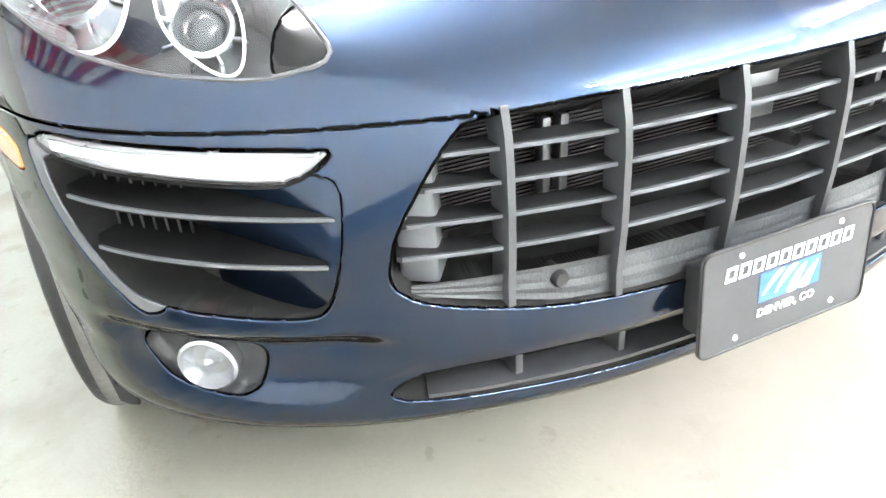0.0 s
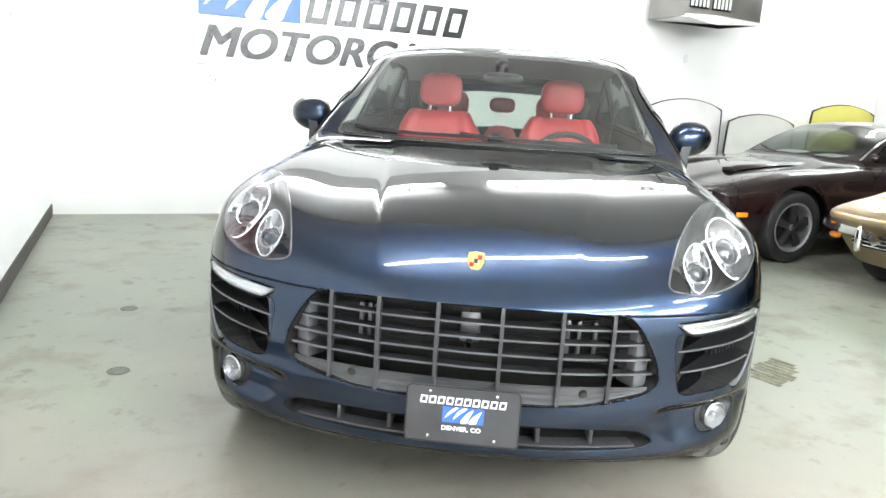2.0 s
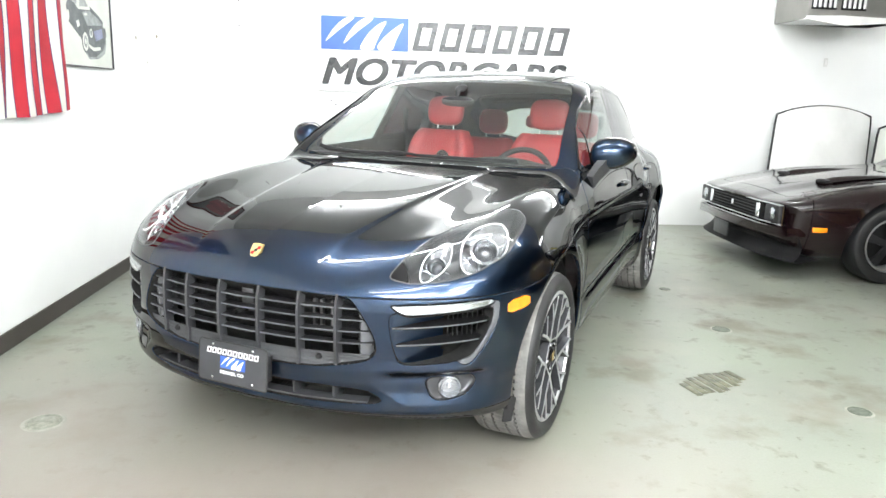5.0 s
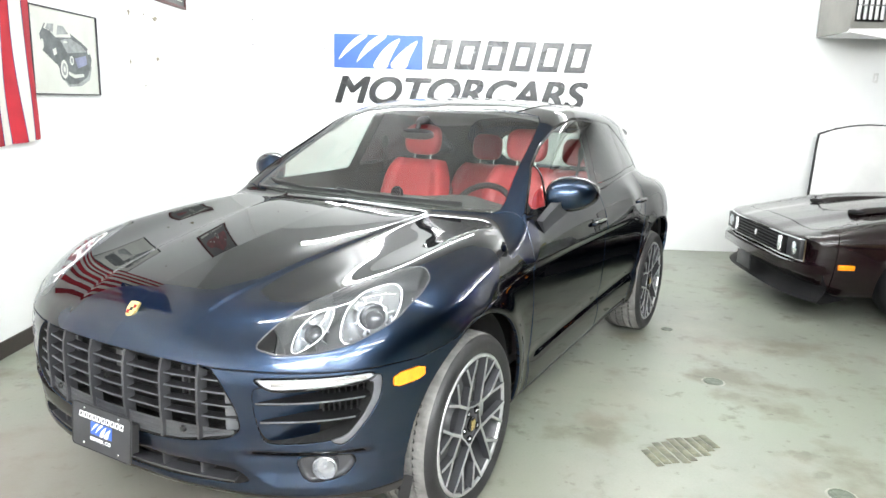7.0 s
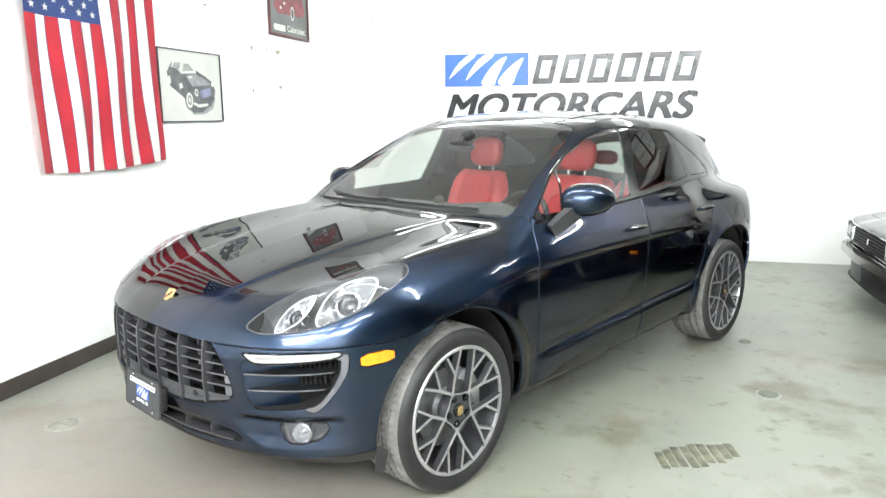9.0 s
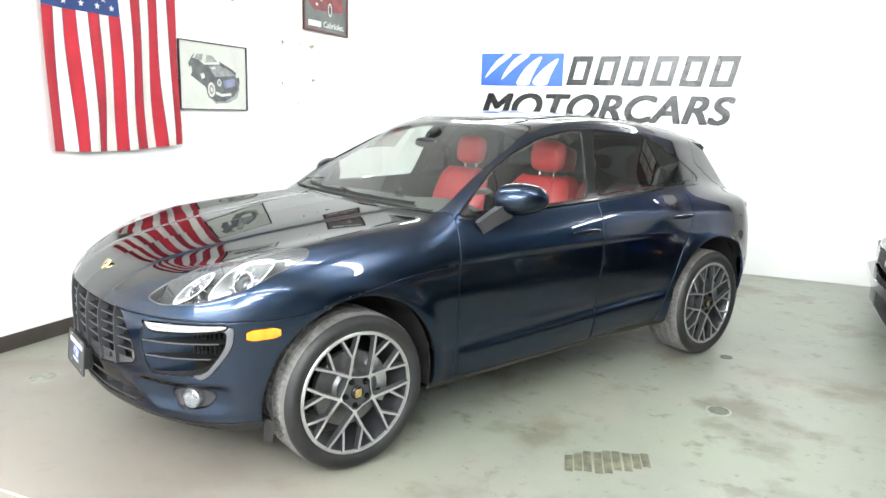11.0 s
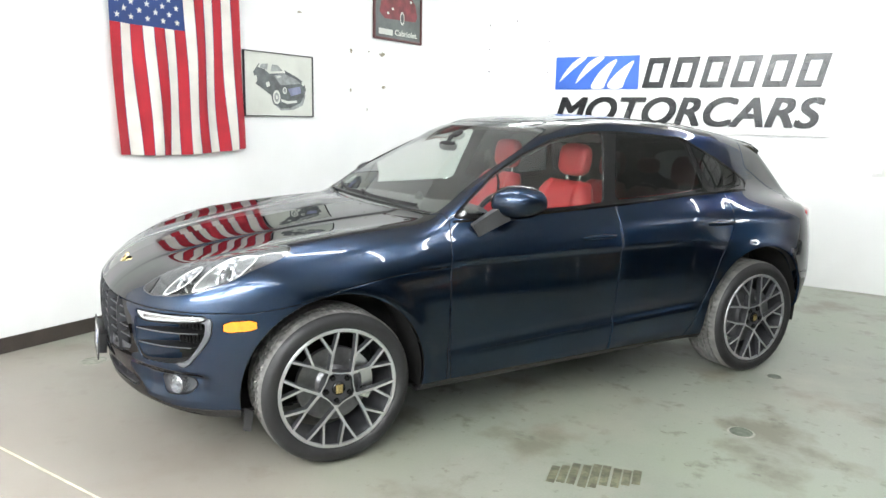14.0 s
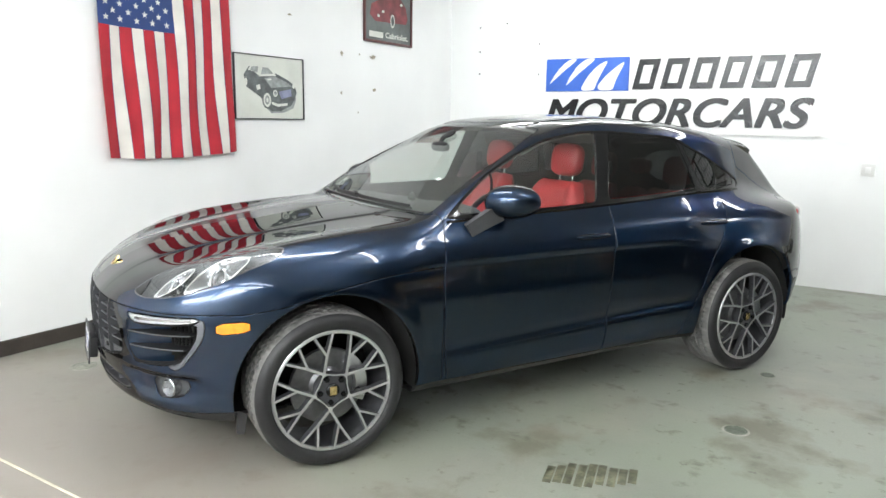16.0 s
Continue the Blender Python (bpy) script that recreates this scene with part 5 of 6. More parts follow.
def seat_shape(w, h, t, lean, bolster):
    """A backrest with side bolsters and a stitched centre panel."""
    bm = bmesh.new()
    nx, nz = 22, 18
    front, back = [], []
    for j in range(nz + 1):
        v = j / nz
        half = w / 2 * (0.90 + 0.10 * math.sin(math.pi * min(1, v * 1.1))) * (1 - max(0, v - 0.78) ** 2 * 4.2)
        rf, rb = [], []
        for i in range(nx + 1):
            u = 2 * i / nx - 1
            edge = (1 - abs(u) ** 5) ** 0.5
            side = bolster * math.exp(-((abs(u) - 0.80) / 0.16) ** 2) * (1 - v * 0.5)
            groove = -0.007 * math.exp(-((abs(u) - 0.56) / 0.035) ** 2) - 0.004 * math.exp(-((v * 5 % 1 - 0.5) / 0.09) ** 2) * (abs(u) < 0.5) * (0.15 < v < 0.85)
            top = (1 - max(0, v - 0.86) ** 2 * 40) ** 0.5 if v > 0.86 else 1
            rf.append(bm.verts.new((u * half, -(t / 2) * edge * top - side * edge - groove * edge - 0.02 * math.sin(v * 3), v * h)))
            rb.append(bm.verts.new((u * half, (t / 2) * edge * top * 0.8 - 0.02 * math.sin(v * 3), v * h)))
        front.append(rf)
        back.append(rb)
    for g, flip in ((front, False), (back, True)):
        for a, b in zip(g, g[1:]):
            for i in range(nx):
                f = (a[i], a[i + 1], b[i + 1], b[i])
                bm.faces.new(f[::-1] if flip else f)
    for j in range(nz):
        bm.faces.new((front[j][0], front[j + 1][0], back[j + 1][0], back[j][0]))
        bm.faces.new((front[j][nx], back[j][nx], back[j + 1][nx], front[j + 1][nx]))
    bm.faces.new(front[nz] + back[nz][::-1])
    for v in bm.verts:
        v.co = Matrix.Rotation(radians(-lean), 3, "X") @ v.co
    return bm


def add_seat(x, y, z, w, h, lean, head_w, head_z, posts=True):
    seat = part("seat", seat_shape(w, h, 0.13, lean, 0.05), M_RED, suv, "red leather seat with bolsters", angle=60)
    seat.matrix_local = Matrix.Translation((x, y, z))
    top = Matrix.Rotation(radians(-lean), 3, "X") @ Vector((0, 0, h))
    dz = head_z - z
    dy = top.y + (dz - top.z) * math.tan(radians(lean)) * 0.6
    part("headrest", blob((head_w, 0.10, 0.20), (0, dy, dz), 3.2, Matrix.Rotation(radians(-8), 3, "X")), M_RED, seat, "red leather headrest")
    if posts:
        for s in (-1, 1):
            part("headrest_post", tube([(s * 0.06, dy, dz - 0.08), (s * 0.06, dy - 0.005, top.z - 0.05)], 0.0075, 8), M_CHROME, seat, "chrome headrest post")
    part("cushion", blob((w * 0.98, 0.52, 0.16), (0, -0.26, 0.02), 3.4), M_RED, seat, "red leather seat cushion")
    part("seat_shell", blob((w * 0.9, 0.06, h * 0.75), (0, top.y * 0.5 + 0.07, h * 0.45), 4, Matrix.Rotation(radians(-lean), 3, "X")), M_CABIN, seat)


for x in (-0.37, 0.37):
    add_seat(x, 1.56, 0.60, 0.52, 0.635, 15, 0.26, 1.345)
for x in (-0.37, 0.37):
    add_seat(x, 2.50, 0.62, 0.50, 0.53, 20, 0.24, 1.255)
part("middle_seat_back", blob((0.26, 0.13, 0.50), (0, 2.60, 0.88), 3.5, Matrix.Rotation(radians(-20), 3, "X")), M_RED, suv, "red leather middle seat back")
part("middle_headrest", blob((0.19, 0.09, 0.11), (0, 2.72, 1.27), 3.0), M_RED, suv, "red leather headrest")
mirror = part("inner_mirror", blob((0.21, 0.04, 0.060), (0.01, 1.05, 1.415), 2.6), M_BLACK, suv, "black rear-view mirror")
part("mirror_stalk", tube([(0.0, 1.05, 1.42), (0.0, 1.08, 1.475)], 0.014, 8), M_BLACK, suv)
part("sensor_housing", blob((0.07, 0.08, 0.03), (0.0, 1.12, 1.489), 2.6, Matrix.Rotation(radians(27), 3, "X")), M_BLACK, suv, "black sensor housing")
for sx in (-1, 1):
    part("seat_belt", bar([(sx * 0.70, 1.78, 1.30), (sx * 0.66, 1.74, 0.95), (sx * 0.60, 1.70, 0.70)], 0.045, 0.003, up=(1, 0, 0)), M_BLACK, suv)
    part("belt_anchor", blob((0.03, 0.05, 0.09), (sx * 0.70, 1.78, 1.31), 2.6), M_CABIN, suv)
# ---------------------------------------------------------------- things on the walls
def on_back(along, z, off=0.0):
    """A frame on the back wall: x along it, y up, z out into the room."""
    return BACK @ Matrix.Translation((along, -off, z)) @ Matrix.Rotation(radians(90), 4, "X")


def on_left(along, z, off=0.0):
    """A frame on the side wall: x from the near end to the corner, y up, z out into the room."""
    return LEFT @ Matrix.Translation((along, off, z)) @ Matrix.Rotation(radians(180), 4, "Z") @ Matrix.Rotation(radians(90), 4, "X")


M_BANNER = material("white_banner_vinyl", (0.78, 0.78, 0.76), 0.28, 0, 0.03, 2.0, 0.1, 40)
M_GLOSSLETTER = material("glossy_black_banner_print", (0.012, 0.013, 0.015), 0.24, 0, 0.1, 4, 0.2, 12)
banner = empty("wall_banner", "white vinyl banner with blue emblem and black lettering", "banner", "", on_back(1.242, 1.468, 0.012) @ Matrix.Diagonal((0.984, 0.997, 1, 1)))
sheet = bmesh.new()
BW, BH = 2.98, 0.89
cols = [[sheet.verts.new((BW * i / 60, BH * j / 14 + 0.006 * math.sin(i * 0.35) * (j == 14), 0.002 + 0.0035 * math.sin(i * 0.42 + j * 0.25) * math.sin(math.pi * j / 14))) for j in range(15)] for i in range(61)]
for a, b in zip(cols, cols[1:]):
    for j in range(14):
        sheet.faces.new((a[j], b[j], b[j + 1], a[j + 1]))
part("banner_sheet", sheet, M_BANNER, banner, "white vinyl sheet")
swoosh_panel(0.985, 0.36, M_BLUE, M_BANNER, banner, Matrix.Translation((0.06, 0.455, 0.008)), 0.0012)
slanted_blocks("brand_block", 6, 1.83, 0.315, 0.07, M_GLOSSLETTER, banner, Matrix.Translation((1.085, 0.468, 0.008)), 0.0012, 0.76)
words("sign_lettering", "MOTORCARS", 0.285, M_GLOSSLETTER, banner, Matrix.Translation((0.07, 0.072, 0.009)), "glossy black slanted capitals", shear=0.28, width=2.80, depth=0.0012, heavy=0.026)
for x in (0.03, BW / 2, BW - 0.03):
    for y in (0.03, BH - 0.03):
        part("eyelet", lathe([(0.006, 0.010), (0.011, 0.011), (0.013, 0.008)], 16, axis="z", at=(x, y, 0)), M_SATIN, banner)

# flag, hung upright
M_FLAGRED = material("red_flag_cloth", (0.40, 0.014, 0.026), 0.75, 0, 0.12, 6, 0.4, 500)
M_FLAGWHITE = material("white_flag_cloth", (0.70, 0.68, 0.62), 0.8, 0, 0.06, 6, 0.4, 500)
M_FLAGBLUE = material("blue_flag_cloth", (0.022, 0.050, 0.17), 0.8, 0, 0.10, 6, 0.4, 500)
flag = empty("wall_flag", "red, white and blue striped cloth flag hung upright on the wall", "flag", "", on_left(4.72, 2.83, 0.02))
FW, FH = 1.17, 1.565


def cloth(s, t):
    """A place on the hanging cloth: s across, t down."""
    sway = t * t * (0.035 + 0.0 * s)
    fold = 0.016 * math.sin(2 * math.pi * (3.1 * s + 0.35 * t) + 0.8) * (0.25 + t) + 0.008 * math.sin(2 * math.pi * (7.3 * s - 0.9 * t)) * t + 0.005 * math.sin(9 * t + 5 * s)
    drop = 0.03 * t * (s - 0.35) ** 2 * 2 - 0.012 * math.sin(math.pi * s) * t
    x = s * (FW * (1 - 0.0 * t)) + sway + 0.012 * math.sin(2 * math.pi * (1.5 * s + t)) * t
    return Vector((x, -FH * t + drop, 0.028 + fold))


def cloth_piece(name, s0, s1, t0, t1, mat, lift=0.0):
    bm = bmesh.new()
    nt = max(2, int(36 * (t1 - t0)))
    rows = [[bm.verts.new(cloth(s0 + (s1 - s0) * i / 4, t0 + (t1 - t0) * j / nt) + Vector((0, 0, lift))) for i in range(5)] for j in range(nt + 1)]
    for a, b in zip(rows, rows[1:]):
        for i in range(4):
            bm.faces.new((a[i], a[i + 1], b[i + 1], b[i]))
    return part(name, bm, mat, flag)


for k in range(13):
    cloth_piece("stripe", k / 13, (k + 1) / 13, 0.4 if k < 7 else 0.0, 1.0, M_FLAGRED if k % 2 == 0 else M_FLAGWHITE)
    if k:
        bm = tube([cloth(k / 13, (0.4 if k < 7 else 0.0) + (0.6 if k < 7 else 1.0) * j / 24) + Vector((0, 0, 0.0015)) for j in range(25)], 0.0018, 4)
        part("seam", bm, M_FLAGBLUE, flag)
canton = bmesh.new()
rows = [[canton.verts.new(cloth(7 / 13 * i / 16, 0.4 * j / 16) + Vector((0, 0, 0.001))) for i in range(17)] for j in range(17)]
for a, b in zip(rows, rows[1:]):
    for i in range(16):
        canton.faces.new((a[i], a[i + 1], b[i + 1], b[i]))
canton_ob = part("canton", canton, M_FLAGBLUE, flag, "blue field with white stars")
star_me = None
for i in range(11):
    for j in range(9):
        if (i + j) % 2:
            continue
        c = cloth(7 / 13 * (j + 1) / 10, 0.4 * (i + 1) / 12) + Vector((0, 0, 0.004))
        if star_me is None:
            bm = bmesh.new()
            hub = bm.verts.new((0, 0, 0.001))
            tips = [bm.verts.new(((0.026 if k % 2 == 0 else 0.0105) * math.sin(math.pi * k / 5), (0.026 if k % 2 == 0 else 0.0105) * math.cos(math.pi * k / 5), 0)) for k in range(10)]
            for k in range(10):
                bm.faces.new((hub, tips[k], tips[(k + 1) % 10]))
            ob = part("star", bm, M_FLAGWHITE, canton_ob, smooth=False)
            star_me = ob.data
        else:
            ob = new("star", star_me)
            ob.parent = canton_ob
        ob.matrix_local = Matrix.Translation(c)


def flat(name, pts, mat, parent, z=0.001):
    bm = bmesh.new()
    bm.faces.new([bm.verts.new((x, y, z)) for x, y in pts])
    return part(name, bm, mat, parent, smooth=False)


def oval(cx, cy, rx, ry, n=24):
    return [(cx + rx * math.cos(2 * math.pi * k / n), cy + ry * math.sin(2 * math.pi * k / n)) for k in range(n)]


def framed(name, label, m, w, h, rim, rim_mat, ground):
    ob = empty(name, label, "picture", "framed pictures on the side wall", m)
    for sx in (0, 1):
        part("frame_side", box((rim, h, 0.022), (rim / 2 + sx * (w - rim), h / 2, 0.011), 0.003), rim_mat, ob)
        part("frame_rail", box((w - 2 * rim, rim, 0.022), (w / 2, rim / 2 + sx * (h - rim), 0.011), 0.003), rim_mat, ob)
    part("picture_sheet", box((w - 2 * rim + 0.004, h - 2 * rim + 0.004, 0.006), (w / 2, h / 2, 0.006)), ground, ob, smooth=False)
    return ob


M_PAPER = material("off_white_print_paper", (0.62, 0.64, 0.58), 0.5, 0, 0.06, 4)
M_INK = material("dark_printed_ink", (0.10, 0.112, 0.112), 0.5, 0, 0.3, 14)
M_INKBLUE = material("blue_grey_printed_ink", (0.20, 0.22, 0.34), 0.5, 0, 0.2, 14)
M_INKMID = material("mid_grey_printed_ink", (0.27, 0.29, 0.28), 0.5, 0, 0.25, 14)
M_POSTER = material("grey_poster_ground", (0.11, 0.125, 0.12), 0.35, 0, 0.3, 3)
M_POSTERRED = material("red_poster_ink", (0.20, 0.03, 0.035), 0.35, 0, 0.35, 8)
M_OXBLOOD = material("oxblood_frame", (0.10, 0.028, 0.025), 0.4, 0, 0.15, 10)
pic = framed("framed_picture", "framed print of a dark vintage coupe on white paper", on_left(3.487, 1.562, 0.002), 0.84, 0.557, 0.009, M_GREYBAR, M_PAPER)
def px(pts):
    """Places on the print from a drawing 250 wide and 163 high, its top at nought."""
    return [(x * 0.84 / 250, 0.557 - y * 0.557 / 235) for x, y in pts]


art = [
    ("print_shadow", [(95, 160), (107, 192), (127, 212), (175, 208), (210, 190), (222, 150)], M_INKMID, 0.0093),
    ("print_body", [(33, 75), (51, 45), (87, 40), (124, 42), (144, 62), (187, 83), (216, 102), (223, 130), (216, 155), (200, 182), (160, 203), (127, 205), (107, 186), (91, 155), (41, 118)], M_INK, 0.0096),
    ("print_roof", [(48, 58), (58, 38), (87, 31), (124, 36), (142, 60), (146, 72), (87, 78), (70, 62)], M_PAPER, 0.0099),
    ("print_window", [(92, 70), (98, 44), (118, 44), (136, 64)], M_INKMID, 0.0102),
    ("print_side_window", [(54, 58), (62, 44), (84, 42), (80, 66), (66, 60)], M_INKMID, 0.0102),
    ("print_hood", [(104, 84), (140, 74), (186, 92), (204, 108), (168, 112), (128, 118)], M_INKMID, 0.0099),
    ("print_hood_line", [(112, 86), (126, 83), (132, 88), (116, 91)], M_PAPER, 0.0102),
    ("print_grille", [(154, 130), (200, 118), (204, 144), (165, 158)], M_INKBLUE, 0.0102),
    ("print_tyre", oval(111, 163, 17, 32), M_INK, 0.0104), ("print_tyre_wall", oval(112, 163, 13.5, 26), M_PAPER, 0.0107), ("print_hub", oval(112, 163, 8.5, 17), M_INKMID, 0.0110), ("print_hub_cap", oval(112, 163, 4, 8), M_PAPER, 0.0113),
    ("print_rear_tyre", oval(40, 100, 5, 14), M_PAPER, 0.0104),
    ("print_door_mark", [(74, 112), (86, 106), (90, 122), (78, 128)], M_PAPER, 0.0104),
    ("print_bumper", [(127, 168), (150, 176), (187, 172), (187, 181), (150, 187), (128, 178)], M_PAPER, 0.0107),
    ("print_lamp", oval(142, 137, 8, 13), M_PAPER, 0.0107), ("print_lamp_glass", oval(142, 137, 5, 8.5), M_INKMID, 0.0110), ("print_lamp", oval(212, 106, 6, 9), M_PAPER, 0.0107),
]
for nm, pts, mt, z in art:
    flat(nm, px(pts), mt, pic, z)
poster = framed("framed_poster", "framed grey poster of a red sports car in an oxblood frame", on_left(1.735, 2.382, 0.002), 0.86, 0.72, 0.026, M_OXBLOOD, M_POSTER)
flat("print_car", [(0.10, 0.28), (0.13, 0.39), (0.28, 0.45), (0.38, 0.56), (0.58, 0.55), (0.74, 0.42), (0.78, 0.30), (0.75, 0.24), (0.19, 0.22)], M_POSTERRED, poster, 0.0095)
for cx in (0.50,):
    flat("print_tyre", oval(cx, 0.25, 0.040, 0.070), M_PAPER, poster, 0.0100)
    flat("print_hub", oval(cx, 0.25, 0.028, 0.052), M_INK, poster, 0.0104)
for cx, cy in ((0.33, 0.33), (0.66, 0.44), (0.25, 0.28)):
    flat("print_glint", oval(cx, cy, 0.022, 0.014), M_PAPER, poster, 0.0102)
flat("print_bar", [(0.09, 0.055), (0.33, 0.055), (0.33, 0.115), (0.09, 0.115)], M_PAPER, poster, 0.0098)
words("poster_lettering", "Cabriolet.", 0.058, M_PAPER, poster, Matrix.Translation((0.37, 0.062, 0.0102)), "pale lettering", width=0.41, depth=0.0004, heavy=0.004)

# patched holes and old fixings in the walls
M_PATCH = material("brown_bare_patch", (0.36, 0.33, 0.25), 0.8, 0, 0.3, 30)
def scab(m, w, h, seed):
    r = random.Random(seed)
    bm = bmesh.new()
    n = 11
    pts = [(w / 2 * math.cos(2 * math.pi * k / n) * r.uniform(0.5, 1.2), h / 2 * math.sin(2 * math.pi * k / n) * r.uniform(0.5, 1.2)) for k in range(n)]
    lo = [bm.verts.new((x, y, 0)) for x, y in pts]
    hi = [bm.verts.new((x * 0.8, y * 0.8, 0.003)) for x, y in pts]
    bm.faces.new(hi)
    for k in range(n):
        bm.faces.new((lo[k], lo[(k + 1) % n], hi[(k + 1) % n], hi[k]))
    ob = part("paint_chip", bm, M_PATCH, None, smooth=False)
    ob.matrix_world = m
    tagged(ob, "bare brown chip in the white wall paint", "paint chip", "chips in the wall paint")


for i, (a, z, w, h) in enumerate(((2.23, 2.24, 0.045, 0.05), (1.72, 2.24, 0.12, 0.045), (1.70, 1.90, 0.08, 0.04), (2.24, 1.85, 0.03, 0.04), (1.98, 1.66, 0.02, 0.03), (1.95, 2.25, 0.02, 0.02), (2.95, 2.52, 0.06, 0.02))):
    scab(on_left(a - 0.155, z - 0.013, 0.001), w, h, i)
def fixing(m):
    ob = part("wall_fixing", lathe([(0.0, 0.012), (0.006, 0.011), (0.009, 0.004), (0.010, 0.0)], 14, axis="z"), M_STEEL, None)
    ob.matrix_world = m
    tagged(ob, "small grey screw fixing in the wall", "screw", "fixings in the wall")


for a, z in ((0.30, 2.72), (0.66, 2.75), (0.30, 2.44), (0.30, 2.18), (1.08, 2.50), (1.08, 2.16), (1.35, 1.36), (1.30, 1.40)):
    fixing(on_back(a + 0.11, z - 0.04, 0.0))

# switch plate and sensor on the back wall
def wall_plate(m, label, w, h):
    ob = part("switch_plate", box((w, h, 0.012), (0, 0, 0.006), 0.004), M_WHITEMETAL, None)
    ob.matrix_world = m
    tagged(ob, label, "switch plate")
    part("switch_rocker", box((w * 0.4, h * 0.5, 0.008), (0, 0, 0.014), 0.002), M_WHITEP, ob)
    return ob


wall_plate(on_back(4.596, 1.17, 0.0), "white switch plate on the white wall", 0.115, 0.115)
sensor = wall_plate(on_back(7.20, 1.975, 0.0), "small pale sensor box on the wall", 0.05, 0.10)

# unit heater under the ceiling
M_HEATER = material("grey_enamelled_heater", (0.16, 0.155, 0.14), 0.45, 0, 0.1, 4)
heater = empty("unit_heater", "grey steel unit heater with louvred vents, hung under the ceiling", "heater", "", BACK @ Matrix.Translation((6.44, -0.80, 2.345)) @ Matrix.Diagonal((0.73, 1, 1, 1)))
part("casing", box((1.55, 0.66, 0.56), (0.775, 0.35, 0.30), 0.02), M_HEATER, heater)
tray = bmesh.new()
low = [tray.verts.new(p) for p in ((0.0, 0.0, 0.02), (0.48, -0.12, -0.05), (1.55, 0.0, 0.02), (1.50, 0.64, 0.02), (0.05, 0.64, 0.02))]
top = [tray.verts.new((v.co.x, v.co.y + 0.01, 0.05)) for v in low]
tray.faces.new(low)
tray.faces.new(top)
for kk in range(5):
    tray.faces.new((low[kk], low[(kk + 1) % 5], top[(kk + 1) % 5], top[kk]))
part("base_tray", tray, M_WHITEMETAL, heater, "pale base tray", smooth=False)
for x0 in (0.05, 0.50):
    vent = part("vent", box((0.38, 0.012, 0.42), (x0 + 0.19, 0.018, 0.33), 0.003), M_DARK, heater, "dark louvred vent")
    for kk in range(5):
        part("louvre", box((0.034, 0.03, 0.38), (x0 + 0.04 + 0.076 * kk, 0.004, 0.33), 0.004, Matrix.Rotation(radians(28), 3, "Z")), M_WHITEMETAL, vent)
    for zz in (0.27, 0.42):
        part("louvre_rail", box((0.37, 0.01, 0.012), (x0 + 0.19, -0.012, zz), 0.002), M_HEATER, vent)
for x in (0.2, 1.35):
    part("hanger_rod", tube([(x, 0.36, 0.56), (x, 0.36, CEILING - 2.345 - 0.005)], 0.008, 8), M_STEEL, heater)

# tall cabinets at the far end of the back wall
def tall_cabinet(u, w):
    cab_ob = empty("tall_cabinet", "tall white steel cabinet with two doors against the wall", "cabinet", "cabinets along the wall", BACK @ Matrix.Translation((u, -0.50, 0)))
    part("carcass", box((w, 0.48, 2.62), (w / 2, 0.25, 1.32), 0.01), M_WHITEMETAL, cab_ob)
    for kk in range(2):
        door = part("door", box((w / 2 - 0.02, 0.02, 2.50), (w * (0.25 + 0.5 * kk), 0.0, 1.32), 0.006), M_WHITEMETAL, cab_ob)
        part("handle", blob((0.035, 0.03, 0.10), (w * (0.44 + 0.12 * kk), -0.02, 1.75 - 0.0 * kk), 2.6), M_STEEL, door, "grey latch handle")


tall_cabinet(10.9, 0.95)
tall_cabinet(11.9, 0.95)
crate = part("brown_crate", box((0.55, 0.35, 0.26), (0, 0, 0.13), 0.01), M_OXBLOOD, None)
crate.matrix_world = BACK @ Matrix.Translation((11.35, -0.80, 1.20))
tagged(crate, "brown box on a trolley beside the cabinets", "box")
part("lid", box((0.57, 0.37, 0.03), (0, 0, 0.27), 0.006), M_PATCH, crate)
trolley = empty("steel_trolley", "grey steel trolley under a brown box", "trolley", "", BACK @ Matrix.Translation((11.35, -0.80, 0)))
part("top", box((0.70, 0.45, 0.03), (0, 0, 1.183), 0.005), M_STEEL, trolley)
part("shelf", box((0.66, 0.42, 0.02), (0, 0, 0.30), 0.005), M_STEEL, trolley)
for sx in (-1, 1):
    for sy in (-1, 1):
        part("leg", box((0.03, 0.03, 1.17), (sx * 0.32, sy * 0.20, 0.585), 0.003), M_STEEL, trolley)
pipe = part("wall_conduit", tube([(13.4, -0.05, 0), (13.4, -0.05, CEILING)], 0.04, 12), M_STEEL, None)
pipe.matrix_world = BACK
tagged(pipe, "dark steel conduit running up the wall", "conduit")

